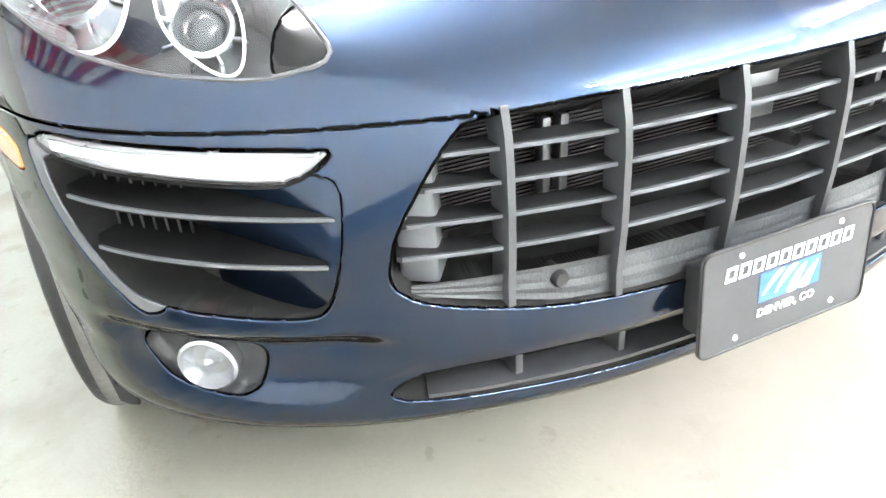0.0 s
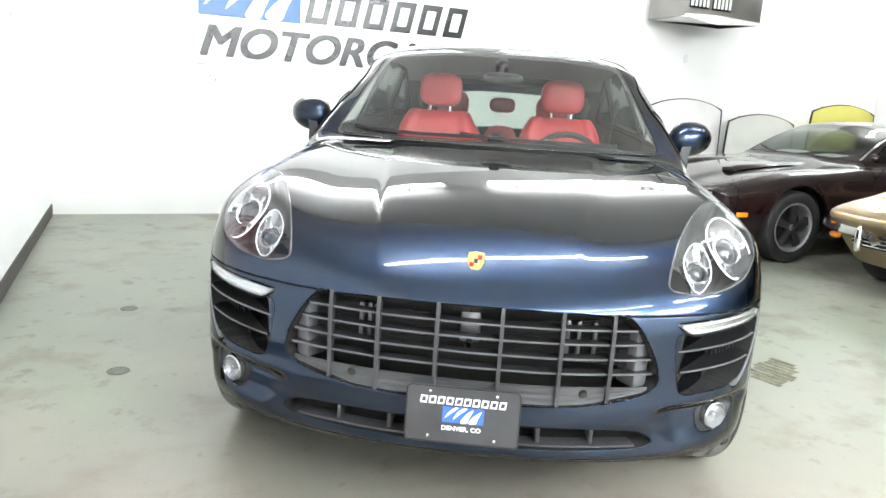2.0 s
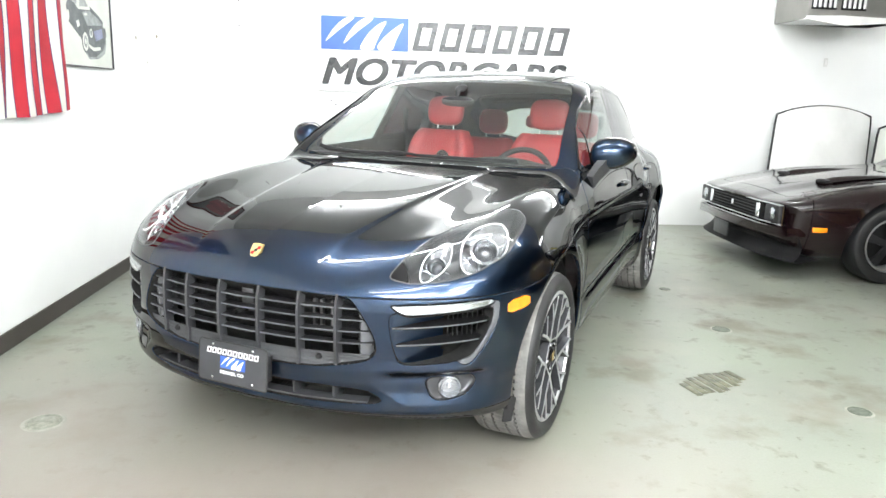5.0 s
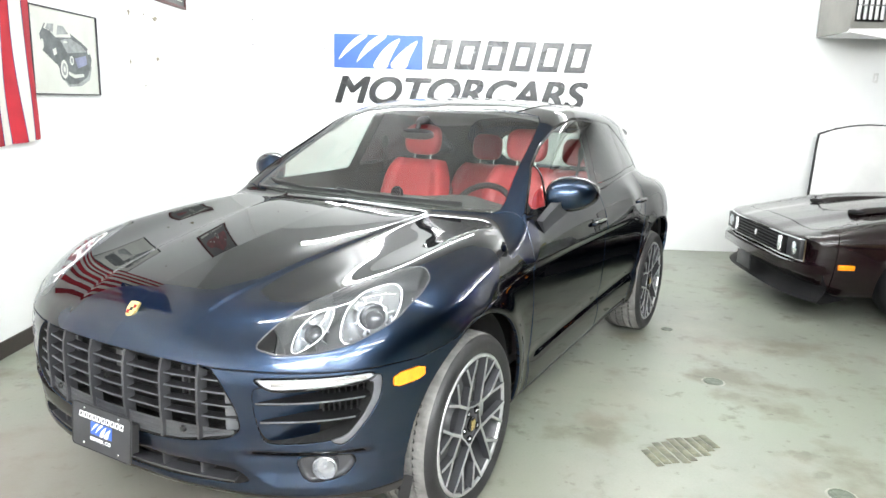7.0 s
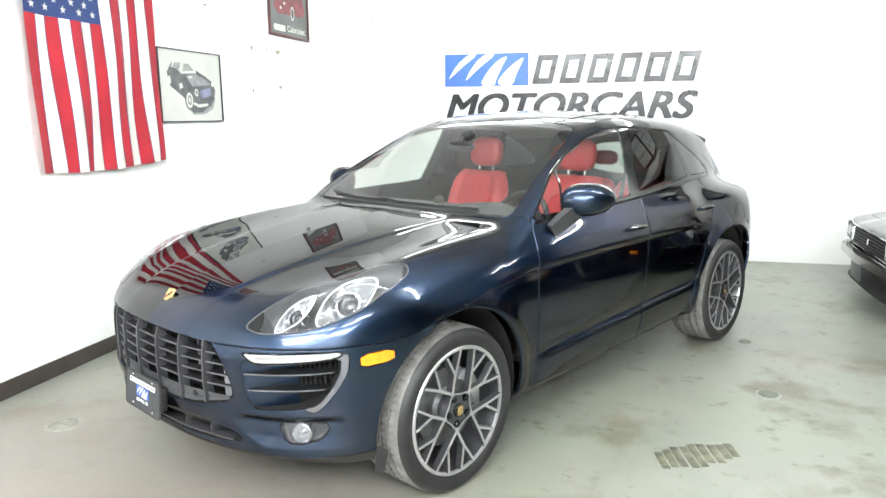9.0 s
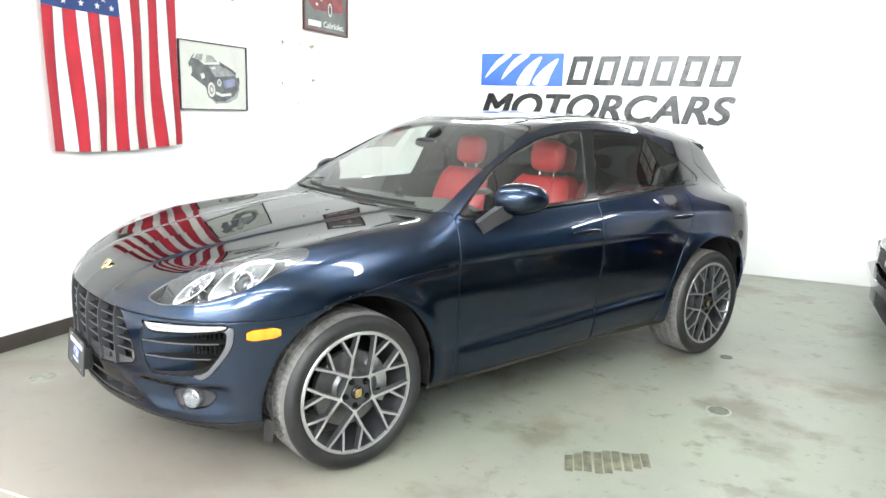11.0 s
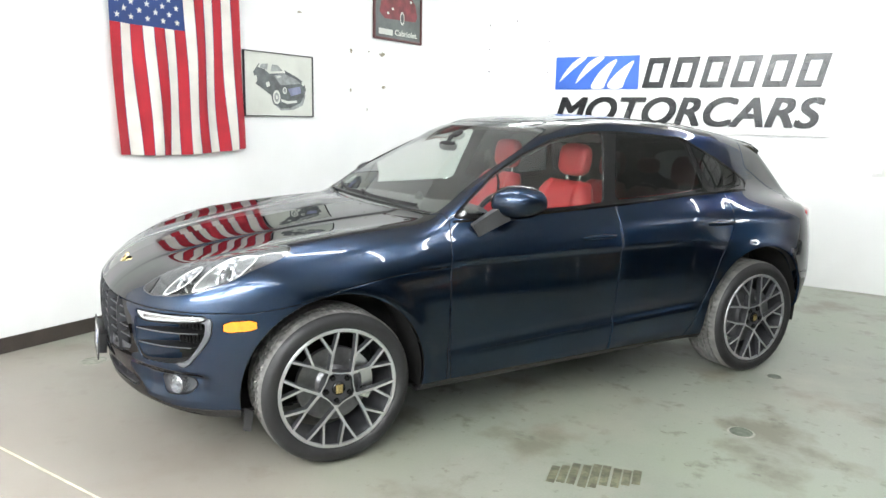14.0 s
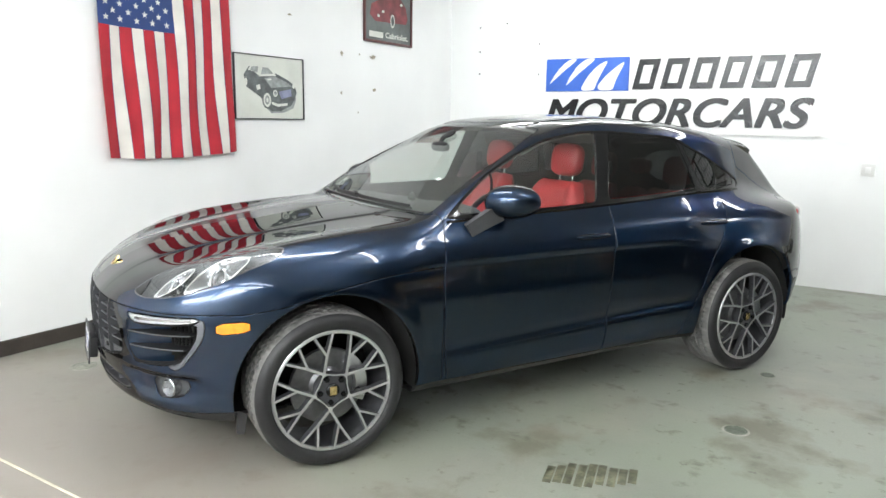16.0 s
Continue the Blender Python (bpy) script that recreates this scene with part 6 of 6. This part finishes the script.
# ---------------------------------------------------------------- floor details
M_SLOT = material("dark_wet_slot", (0.105, 0.105, 0.066), 0.5, 0, 0.45, 14)
M_IRON = material("worn_iron_plug", (0.10, 0.115, 0.088), 0.5, 0.2, 0.25, 30, 0.4, 120)
M_OLDLID = material("dusty_floor_coloured_lid", (0.215, 0.222, 0.185), 0.6, 0, 0.25, 30, 0.4, 120)
M_RING = material("pale_mortar_ring", (0.29, 0.287, 0.25), 0.7, 0, 0.15, 20)
M_JOINT = material("pale_joint_filler", (0.58, 0.53, 0.42), 0.7, 0, 0.2, 8)
for x, y, r in ((1.547, 1.981, 0.058), (1.079, 2.865, 0.042), (-1.057, -0.929, 0.075), (-1.598, 0.165, 0.05), (-2.015, 1.025, 0.05), (0.433, 3.786, 0.045), (2.239, 0.933, 0.055)):
    plug = part("floor_plug", lathe([(0.0, 0.004), (r * 0.75, 0.004), (r * 0.80, 0.0015), (r * 0.84, 0.0045), (r * 0.97, 0.0045), (r, 0.0)], 36, axis="z"), M_IRON if x > 0 or y > 0 else M_OLDLID, None)
    plug.matrix_world = Matrix.Translation((x, y, 0.0))
    tagged(plug, "round worn iron plug set in the concrete floor", "floor plug", "plugs in the floor")
    part("mortar_ring", lathe([(r * 0.98, 0.002), (r * 1.14, 0.0018), (r * 1.2, 0.0)], 36, axis="z"), M_RING, plug)
drain = empty("floor_drain", "slotted floor drain with damp dark slots", "floor drain", "", Matrix.Translation((1.572, 0.985, 0)) @ Matrix.Rotation(radians(56), 4, "Z"))
for kk in range(9):
    part("slot", box((0.037, 0.235 - 0.022 * abs(kk - 3.5) - 0.012 * (kk % 2), 0.003), (-0.19 + 0.047 * kk, 0.008 * (kk % 3), 0.0008), 0.001, Matrix.Rotation(radians(-14), 3, "Z")), M_SLOT, drain)
a, b = Vector((0.154, -1.349, 0)), Vector((0.757, -1.020, 0))
d = (b - a).normalized()
joint = part("floor_joint", bar([a - d * 3 + Vector((0, 0, 0.0008)), b + d * 6 + Vector((0, 0, 0.0008))], 0.011, 0.003), M_JOINT, None)
tagged(joint, "pale filled expansion joint in the concrete floor", kind="structure")
# ---------------------------------------------------------------- the older cars beside it
def coupe_surface(c):
    """The outer surface of an older car from its curves."""
    def at(x, y, z):
        x = np.abs(x)
        side = x - (c["w"](y) + c["side"](z))
        for axle in (0.0, c["base"]):
            side = side - c["flare"] * np.exp(-((np.hypot(y - axle, z - 0.33) - 0.37) / 0.04) ** 2)
        front = c["nose"](z) + c["bow"](x) - y
        top = z - (c["hood"](y) + c["across"](x) + c["crest"] * np.exp(-((x - c["crest_x"]) / 0.12) ** 2) * (np.exp(-((y + 0.05) / 0.45) ** 2) + np.exp(-((y - c["base"]) / 0.55) ** 2)))
        rear = y - c["tail"] - c["bow"](x) * -0.4
        body = smax(smax(top, side, c["edge"]), smax(front, rear, 0.02), c["lip"])
        body = smax(body, 0.20 - z, 0.03)
        lid = z - (c["roof"](y - 0.10 * x * x) - 0.06 * (x / 0.6) ** 2 * step01(0.9, 1.5, y))
        cabin = smax(smax(lid, x - (c["cab"] - 0.42 * (z - 0.9)), 0.06), 0.7 - z, 0.02)
        return smin(body, cabin, 0.02)
    return at


def road_wheel(parent, at, side, r, rim, spoke_mat, spokes=5):
    m = Matrix.Translation(at) @ (Matrix() if side > 0 else Matrix.Rotation(math.pi, 4, "Z"))
    tyre = part("wheel", lathe([(rim, 0.0), (rim + 0.02, 0.012), (r - 0.045, 0.018), (r - 0.015, 0.008), (r, -0.015), (r, -0.20), (r - 0.015, -0.225), (rim, -0.23)], 64), M_RUBBER, parent, "black tyre on an alloy wheel")
    tyre.matrix_local = m
    part("rim_lip", lathe([(rim + 0.002, 0.004), (rim - 0.012, 0.006), (rim - 0.022, -0.012), (rim - 0.03, -0.05), (rim - 0.032, -0.2)], 64), M_ALLOY, tyre, "polished rim lip")
    part("wheel_well", lathe([(0.0, -0.12), (rim - 0.03, -0.12)], 40), M_DARK, tyre)
    for k in range(spokes):
        a = 2 * math.pi * k / spokes + 0.3
        part("spoke", bar([(-0.03, 0.03 * math.cos(a), 0.03 * math.sin(a)), (-0.025, 0.12 * math.cos(a), 0.12 * math.sin(a)), (-0.035, (rim - 0.02) * math.cos(a), (rim - 0.02) * math.sin(a))], 0.07, 0.03, up=(1, 0, 0), taper=[0.8, 0.85, 1.1]), spoke_mat, tyre, "dark spoke")
    part("hub_cap", lathe([(0.0, 0.0), (0.028, -0.002), (0.034, -0.012), (0.036, -0.04)], 24), M_CHROME, tyre)


def old_car(name, label, group, m, c, paint, glass, shield, sidewin, wheel):
    car = empty(name, label, "car", group, m)
    surf = coupe_surface(c)
    p, q = make_shell(surf, 200, 44, 120, 30, -0.35, c["base"] + 0.30, 0.60)
    zones = {"arch1": lambda x, y, z: np.where(np.abs(x) > 0.4, np.hypot(y, z - 0.34) - 0.385, FAR), "arch2": lambda x, y, z: np.where(np.abs(x) > 0.4, np.hypot(y - c["base"], z - 0.34) - 0.385, FAR),
             "shield": lambda x, y, z: np.where((y > 0.5) & (y < 2.0), inside_of(outline(shield, 1))(x, z), FAR), "win": lambda x, y, z: np.where(np.abs(x) > 0.35, inside_of(outline(sidewin, 1))(y, z), FAR),
             "door": lambda x, y, z: np.where(np.abs(x) > 0.45, inside_of(outline([(0.95, 0.92), (0.93, 0.32), (2.1, 0.32), (2.18, 0.92)], 1))(y, z), FAR),
             "hood": lambda x, y, z: np.where((z > 0.62), np.maximum(np.maximum(np.abs(x) - 0.66, y - 0.80), c["hood_front"] - y), FAR)}
    for zn in ("hood", "door", "shield", "win", "arch1", "arch2"):
        p = snap_to(p, q, zones[zn], surf)
    n = slopes(surf, p)
    fcx = p[q].mean(1)
    lab = np.full(len(q), "body", dtype=object)
    for zn, nm in (("hood", "hood"), ("door", "door"), ("shield", "windscreen"), ("win", "side_window"), ("arch1", "hole"), ("arch2", "hole")):
        lab[zones[zn](*fcx.T) < 0] = nm
    lab[(lab == "body") & (fcx[:, 2] > 0.95) & (fcx[:, 1] > 0.75)] = "roof"
    shell = lab == "body"
    lab[shell & (fcx[:, 1] < 0.94)] = "front_fender"
    lab[shell & (fcx[:, 1] < -0.70)] = "nose"
    lab[shell & (fcx[:, 1] >= 0.94) & (fcx[:, 1] < 2.15) & (fcx[:, 2] < 0.95)] = "sill"
    lab[shell & (fcx[:, 1] >= 0.5) & (fcx[:, 1] < 2.15) & (np.abs(fcx[:, 0]) < 0.6) & (fcx[:, 2] > 0.7)] = "cowl"
    lab = np.array([f"{a}|{side_name(x)}" if a in ("door", "side_window", "front_fender", "sill") else a for a, x in zip(lab, fcx[:, 0])], dtype=object)
    looks = {"body": paint, "roof": paint, "front_fender": paint, "nose": paint, "sill": paint, "cowl": paint, "hood": paint, "door": paint, "windscreen": glass, "side_window": glass}
    for nm, (v, f, nn) in split_shell(p, q, lab, n, gap=0.003, lip=0.02).items():
        kind = nm.split("|")[0]
        if kind != "hole":
            ob = put_mesh(kind, v, f, looks[kind], car, "", normals=nn)
            if looks[kind] is glass:
                ob.visible_shadow = False
    part("cabin_tub", box((1.1, 2.2, 0.55), (0, 1.75, 0.50), 0.05), M_CABIN, car)
    for sx in (-1, 1):
        for y in (0.0, c["base"]):
            road_wheel(car, (sx * c["track"], y, wheel[0]), sx, *wheel)
            arc = bmesh.new()
            rows = [[arc.verts.new((sx * x, y + 0.39 * math.cos(a), 0.34 + 0.39 * math.sin(a))) for x in (c["track"] - 0.06, 0.45)] for a in (math.pi * k / 16 for k in range(17))]
            for a, b in zip(rows, rows[1:]):
                arc.faces.new((a[0], b[0], b[1], a[1]))
            part("wheel_arch_liner", arc, M_DARK, car)
    return car, surf


def on_surface(surf, start, way, far=2.5):
    return Vector(onto(surf, np.array([start], float), np.array([way], float), far)[0])


M_MAROON = material("near_black_maroon_paint", (0.0075, 0.0028, 0.0036), 0.25, 0.0, 0.1, 2, coat=1.0, spec=0.15)
M_TAN = material("gold_metallic_paint", (0.36, 0.25, 0.12), 0.32, 0.55, 0.08, 2, coat=1.0)
M_YELLOW = material("pale_yellow_paint", (0.66, 0.62, 0.16), 0.35, 0, 0.05, 2, coat=1.0)
M_CREAM = material("off_white_paint", (0.62, 0.63, 0.58), 0.4, 0, 0.05, 2, coat=0.5)
M_DUSKGLASS = glass_material("old_car_glass", (0.42, 0.48, 0.45))
M_ALLOYDARK = material("dark_grey_alloy", (0.05, 0.05, 0.053), 0.35, 0.6, 0.1, 10)
MUSCLE = dict(base=2.77, track=0.885, flare=0.012, crest=0.018, crest_x=0.74, edge=0.05, lip=0.025, tail=3.72, cab=0.775, hood_front=-0.80,
              w=curve(-0.95, 0.85, -0.6, 0.90, 0.0, 0.925, 1.4, 0.915, 2.7, 0.93, 3.7, 0.85), side=curve(0.18, -0.14, 0.30, -0.07, 0.48, -0.010, 0.62, 0.0, 0.70, -0.012, 0.80, -0.035, 0.95, -0.10),
              nose=curve(0.18, -0.66, 0.26, -0.78, 0.33, -0.93, 0.39, -0.985, 0.45, -0.95, 0.58, -0.95, 0.66, -0.99, 0.72, -0.94), bow=curve(0.0, 0.0, 0.5, 0.02, 0.75, 0.06, 0.88, 0.13, 0.95, 0.25),
              hood=curve(-0.99, 0.655, -0.85, 0.695, -0.6, 0.745, -0.3, 0.80, 0.0, 0.838, 0.5, 0.88, 0.9, 0.91, 2.0, 0.92, 3.0, 0.93, 3.7, 0.88), across=curve(0.0, 0.012, 0.25, 0.008, 0.45, -0.008, 0.7, -0.010, 0.95, -0.06),
              roof=curve(0.6, 0.80, 0.84, 0.925, 1.30, 1.225, 1.55, 1.315, 2.1, 1.335, 2.55, 1.30, 3.1, 1.10, 3.55, 0.92, 3.7, 0.8))
muscle_m = Matrix.Translation((2.335, 4.80, 0)) @ Matrix.Rotation(radians(-63), 4, "Z")
muscle, msurf = old_car("muscle_coupe", "near-black maroon seventies muscle coupe with hood scoops, parked by the wall", "older cars in the garage", muscle_m, MUSCLE, M_MAROON, M_DUSKGLASS,
                        [(-0.68, 0.958), (0.68, 0.958), (0.59, 1.235), (0.3, 1.275), (-0.3, 1.275), (-0.59, 1.235)], [(1.04, 0.96), (1.36, 1.165), (1.58, 1.245), (2.15, 1.25), (2.58, 1.14), (2.66, 0.97)], (0.335, 0.228, M_ALLOYDARK))
gr = part("front_grille", box((1.02, 0.05, 0.150), (0, -0.945, 0.556), 0.012), M_DARK, muscle, "black recessed grille")
for k in range(5):
    part("grille_slat", box((0.98, 0.03, 0.006), (0, -0.965, 0.502 + 0.027 * k), 0.001), M_BLACK, gr)
part("grille_emblem", blob((0.05, 0.012, 0.06), (0, -0.982, 0.558), 2.2), M_CHROME, gr, "small chrome emblem")
rimpts = [(-0.79, -0.915, 0.475), (-0.5, -0.962, 0.475), (0.5, -0.962, 0.475), (0.79, -0.915, 0.475), (0.79, -0.915, 0.640), (0.5, -0.968, 0.640), (-0.5, -0.968, 0.640), (-0.79, -0.915, 0.640), (-0.79, -0.915, 0.475)]
part("grille_surround", bar(rimpts, 0.010, 0.012, up=(0, 1, 0.01)), M_CHROME, muscle, "chrome grille surround")
for sx in (-1, 1):
    part("lamp_panel", box((0.235, 0.05, 0.15), (sx * 0.665, -0.925, 0.557), 0.01), M_BLACK, muscle)
    lamp = part("headlamp", lathe([(0.0, -0.030), (0.045, -0.024), (0.070, -0.006), (0.078, -0.014), (0.085, -0.010), (0.088, 0.03)], 36, axis="y", at=(sx * 0.684, -0.93, 0.557)), M_CHROME, muscle, "round headlamp with chrome ring")
    part("headlamp_lens", lathe([(0.0, -0.034), (0.045, -0.028), (0.072, -0.010)], 36, axis="y", at=(sx * 0.684, -0.93, 0.557)), M_LENS, lamp)
    part("sport_lamp", box((0.055, 0.03, 0.13), (sx * 0.475, -0.968, 0.557), 0.010), M_CHROME, muscle, "upright chrome lamp")
    p = on_surface(msurf, (0, -0.635, 0.455), (sx, 0, 0))
    part("marker_light", box((0.016, 0.125, 0.042), (p.x, p.y, p.z), 0.004), M_AMBER, muscle, "amber side marker lens")
    # hood scoops
    scoop = bmesh.new()
    rows = []
    for i in range(9):
        y = -0.36 + 0.80 * i / 8
        h = 0.040 * (1 - (i / 8) ** 1.6) * (0.6 if i == 0 else 1)
        rows.append([scoop.verts.new((sx * (0.34 + 0.155 * (j / 6 - 0.5)), y, float(MUSCLE["hood"](y)) + 0.004 + h * math.sin(math.pi * j / 6) ** 0.6)) for j in range(7)])
    for a, b in zip(rows, rows[1:]):
        for j in range(6):
            scoop.faces.new((a[j], a[j + 1], b[j + 1], b[j]))
    sc = part("hood_scoop", scoop, M_MAROON, muscle, "hood scoop")
    part("scoop_mouth", blob((0.14, 0.12, 0.040), (sx * 0.34, -0.33, float(MUSCLE["hood"](-0.36)) + 0.016), 2.6), M_DARK, sc)
    # fender edge strip and mirror
    p = on_surface(msurf, (0, 1.05, 0.93), (sx, 0, 0.15))
    part("door_mirror", blob((0.13, 0.09, 0.085), (p.x + sx * 0.06, 1.10, 0.985), 2.4), M_MAROON, muscle)
    pts = [on_surface(msurf, (sx * (0.70 - 0.095 * k / 8), 2.0, 0.955 + 0.29 * k / 8), (0, -1, 0)) for k in range(9)]
    part("pillar_trim", bar(pts, 0.022, 0.012), M_CHROME, muscle, "chrome pillar trim")
part("front_bumper", bar([(-0.83, -0.74, 0.425), (-0.845, -0.88, 0.425), (-0.6, -1.0, 0.425), (0, -1.035, 0.425), (0.6, -1.0, 0.425), (0.845, -0.88, 0.425), (0.83, -0.74, 0.425)], 0.06, 0.070), M_MAROON, muscle, "body-coloured bumper")
part("front_plate", box((0.30, 0.012, 0.13), (-0.10, -1.022, 0.30), 0.004), M_GREYBAR, muscle, "dark advertising plate")
spl = bmesh.new()
rows = []
for k in range(17):
    x = -0.88 + 1.76 * k / 16
    y = -0.98 + 0.16 * (x / 0.88) ** 4
    rows.append([spl.verts.new((x * s, y + o, z)) for s, o, z in ((0.96, 0.03, 0.40), (0.96, 0.08, 0.29), (0.99, 0.05, 0.23), (1.02, -0.01, 0.180), (1.02, 0.03, 0.165), (0.95, 0.25, 0.20))])
for a, b in zip(rows, rows[1:]):
    for j in range(5):
        spl.faces.new((a[j], b[j], b[j + 1], a[j + 1]))
part("chin_spoiler", spl, M_BLADE, muscle, "black chin spoiler")
for dx, w in ((-0.22, 0.30), (0.28, 0.26)):
    part("dash_paper", box((w, 0.20, 0.003), (dx, 1.05, 0.972), 0, Matrix.Rotation(radians(6), 3, "X")), M_WHITEP, muscle, "white paper on the dashboard")

SPORTS = dict(base=2.49, track=0.80, flare=0.02, crest=0.095, crest_x=0.62, edge=0.09, lip=0.06, tail=3.35, cab=0.66, hood_front=-0.55,
              w=curve(-0.95, 0.74, -0.6, 0.82, 0.0, 0.875, 1.2, 0.82, 2.4, 0.88, 3.3, 0.78), side=curve(0.18, -0.14, 0.30, -0.08, 0.45, -0.02, 0.60, 0.0, 0.66, -0.005, 0.80, -0.08, 0.95, -0.18),
              nose=curve(0.18, -0.55, 0.35, -0.70, 0.46, -0.80, 0.52, -0.86, 0.575, -0.93, 0.61, -0.945, 0.66, -0.88, 0.72, -0.75), bow=curve(0.0, 0.0, 0.5, 0.03, 0.7, 0.08, 0.85, 0.20, 0.95, 0.4),
              hood=curve(-0.97, 0.615, -0.8, 0.67, -0.4, 0.735, 0.2, 0.775, 0.7, 0.79, 1.5, 0.80, 2.4, 0.80, 3.3, 0.74), across=curve(0.0, 0.02, 0.2, 0.015, 0.4, -0.01, 0.8, -0.03, 0.95, -0.10),
              roof=curve(0.5, 0.70, 0.72, 0.80, 1.15, 1.09, 1.35, 1.17, 1.8, 1.19, 2.2, 1.12, 2.9, 0.86, 3.2, 0.7))
sports_m = Matrix.Translation((3.77, 2.97, 0)) @ Matrix.Rotation(radians(-63), 4, "Z")
sports, ssurf = old_car("sports_car", "gold sixties sports car with a chrome front bumper", "older cars in the garage", sports_m, SPORTS, M_TAN, M_DUSKGLASS,
                        [(-0.58, 0.84), (0.58, 0.84), (0.48, 1.10), (-0.48, 1.10)], [(0.95, 0.86), (1.25, 1.08), (1.8, 1.11), (2.1, 0.88)], (0.33, 0.20, M_CHROME))
for sx in (-1, 1):
    pts = [(sx * 0.83, -0.62, 0.52), (sx * 0.77, -0.82, 0.52), (sx * 0.60, -0.93, 0.515), (sx * 0.40, -0.965, 0.51), (sx * 0.24, -0.965, 0.50), (sx * 0.20, -0.95, 0.44)]
    part("front_bumper", bar(pts, 0.035, 0.062, taper=[0.5, 0.9, 1, 1, 1, 0.9]), M_CHROME, sports, "chrome half bumper")
    part("bumper_guard", blob((0.055, 0.07, 0.20), (sx * 0.34, -0.965, 0.46), 2.6), M_CHROME, sports, "chrome bumper guard")
    part("parking_lamp", blob((0.10, 0.05, 0.05), (sx * 0.64, -0.845, 0.435), 2.4), M_AMBER, sports, "amber parking lamp")
part("front_grille", box((1.0, 0.06, 0.10), (0, -0.80, 0.43), 0.01), M_DARK, sports, "dark grille")
for k in range(3):
    part("grille_bar", box((0.98, 0.02, 0.010), (0, -0.835, 0.40 + 0.03 * k), 0.002), M_CHROME, sports)

# a removable hardtop standing on end against the wall
def hardtop(m, w, h, label, mat):
    ob = empty("removable_hardtop", label, "car roof", "hardtops against the wall", m)
    bm = bmesh.new()
    rows = []
    for j in range(15):
        t = j / 14
        row = []
        for i in range(21):
            s = 2 * i / 20 - 1
            half = w / 2 * (1 - 0.06 * t)
            z = h * t - (0.11 * s * s * t)
            row.append(bm.verts.new((s * half, -0.16 * (1 - abs(s) ** 3) * math.sin(math.pi * (0.15 + 0.8 * t)), z)))
        rows.append(row)
    for a, b in zip(rows, rows[1:]):
        for i in range(20):
            bm.faces.new((a[i], a[i + 1], b[i + 1], b[i]))
    shell = part("roof_shell", bm, mat, ob)
    edge = [(-w / 2, 0, 0), (-w / 2 * 0.97, 0, h * 0.45), (-w / 2 * 0.94, 0, h * 0.86)] + [(s * w / 2 * 0.94, 0, h - 0.11 * s * s - 0.0) for s in np.linspace(-0.98, 0.98, 15)] + [(w / 2 * 0.94, 0, h * 0.86), (w / 2 * 0.97, 0, h * 0.45), (w / 2, 0, 0)]
    part("rubber_edge", tube(edge, 0.013, 8), M_BLACK, ob, "black rubber edge seal")
    for sx in (-1, 1):
        part("latch", box((0.05, 0.03, 0.025), (sx * w * 0.30, 0.02, h - 0.045), 0.005), M_STEEL, ob)
        part("side_rail", bar([(sx * w * 0.435, 0.012, h * 0.35), (sx * w * 0.425, 0.012, h * 0.78)], 0.018, 0.014), M_SATIN, ob)
    return ob


hardtop(BACK @ Matrix.Translation((7.15, -0.20, 0)), 1.25, 1.47, "white removable car hardtop with black edge seal, standing on end", M_WHITEMETAL)
hardtop(BACK @ Matrix.Translation((8.36, -0.30, 0)), 1.25, 1.34, "off-white removable car hardtop standing on end by the wall", M_CREAM)
hardtop(BACK @ Matrix.Translation((9.75, -0.40, 0)), 1.32, 1.54, "pale yellow removable car hardtop standing on end by the wall", M_YELLOW)
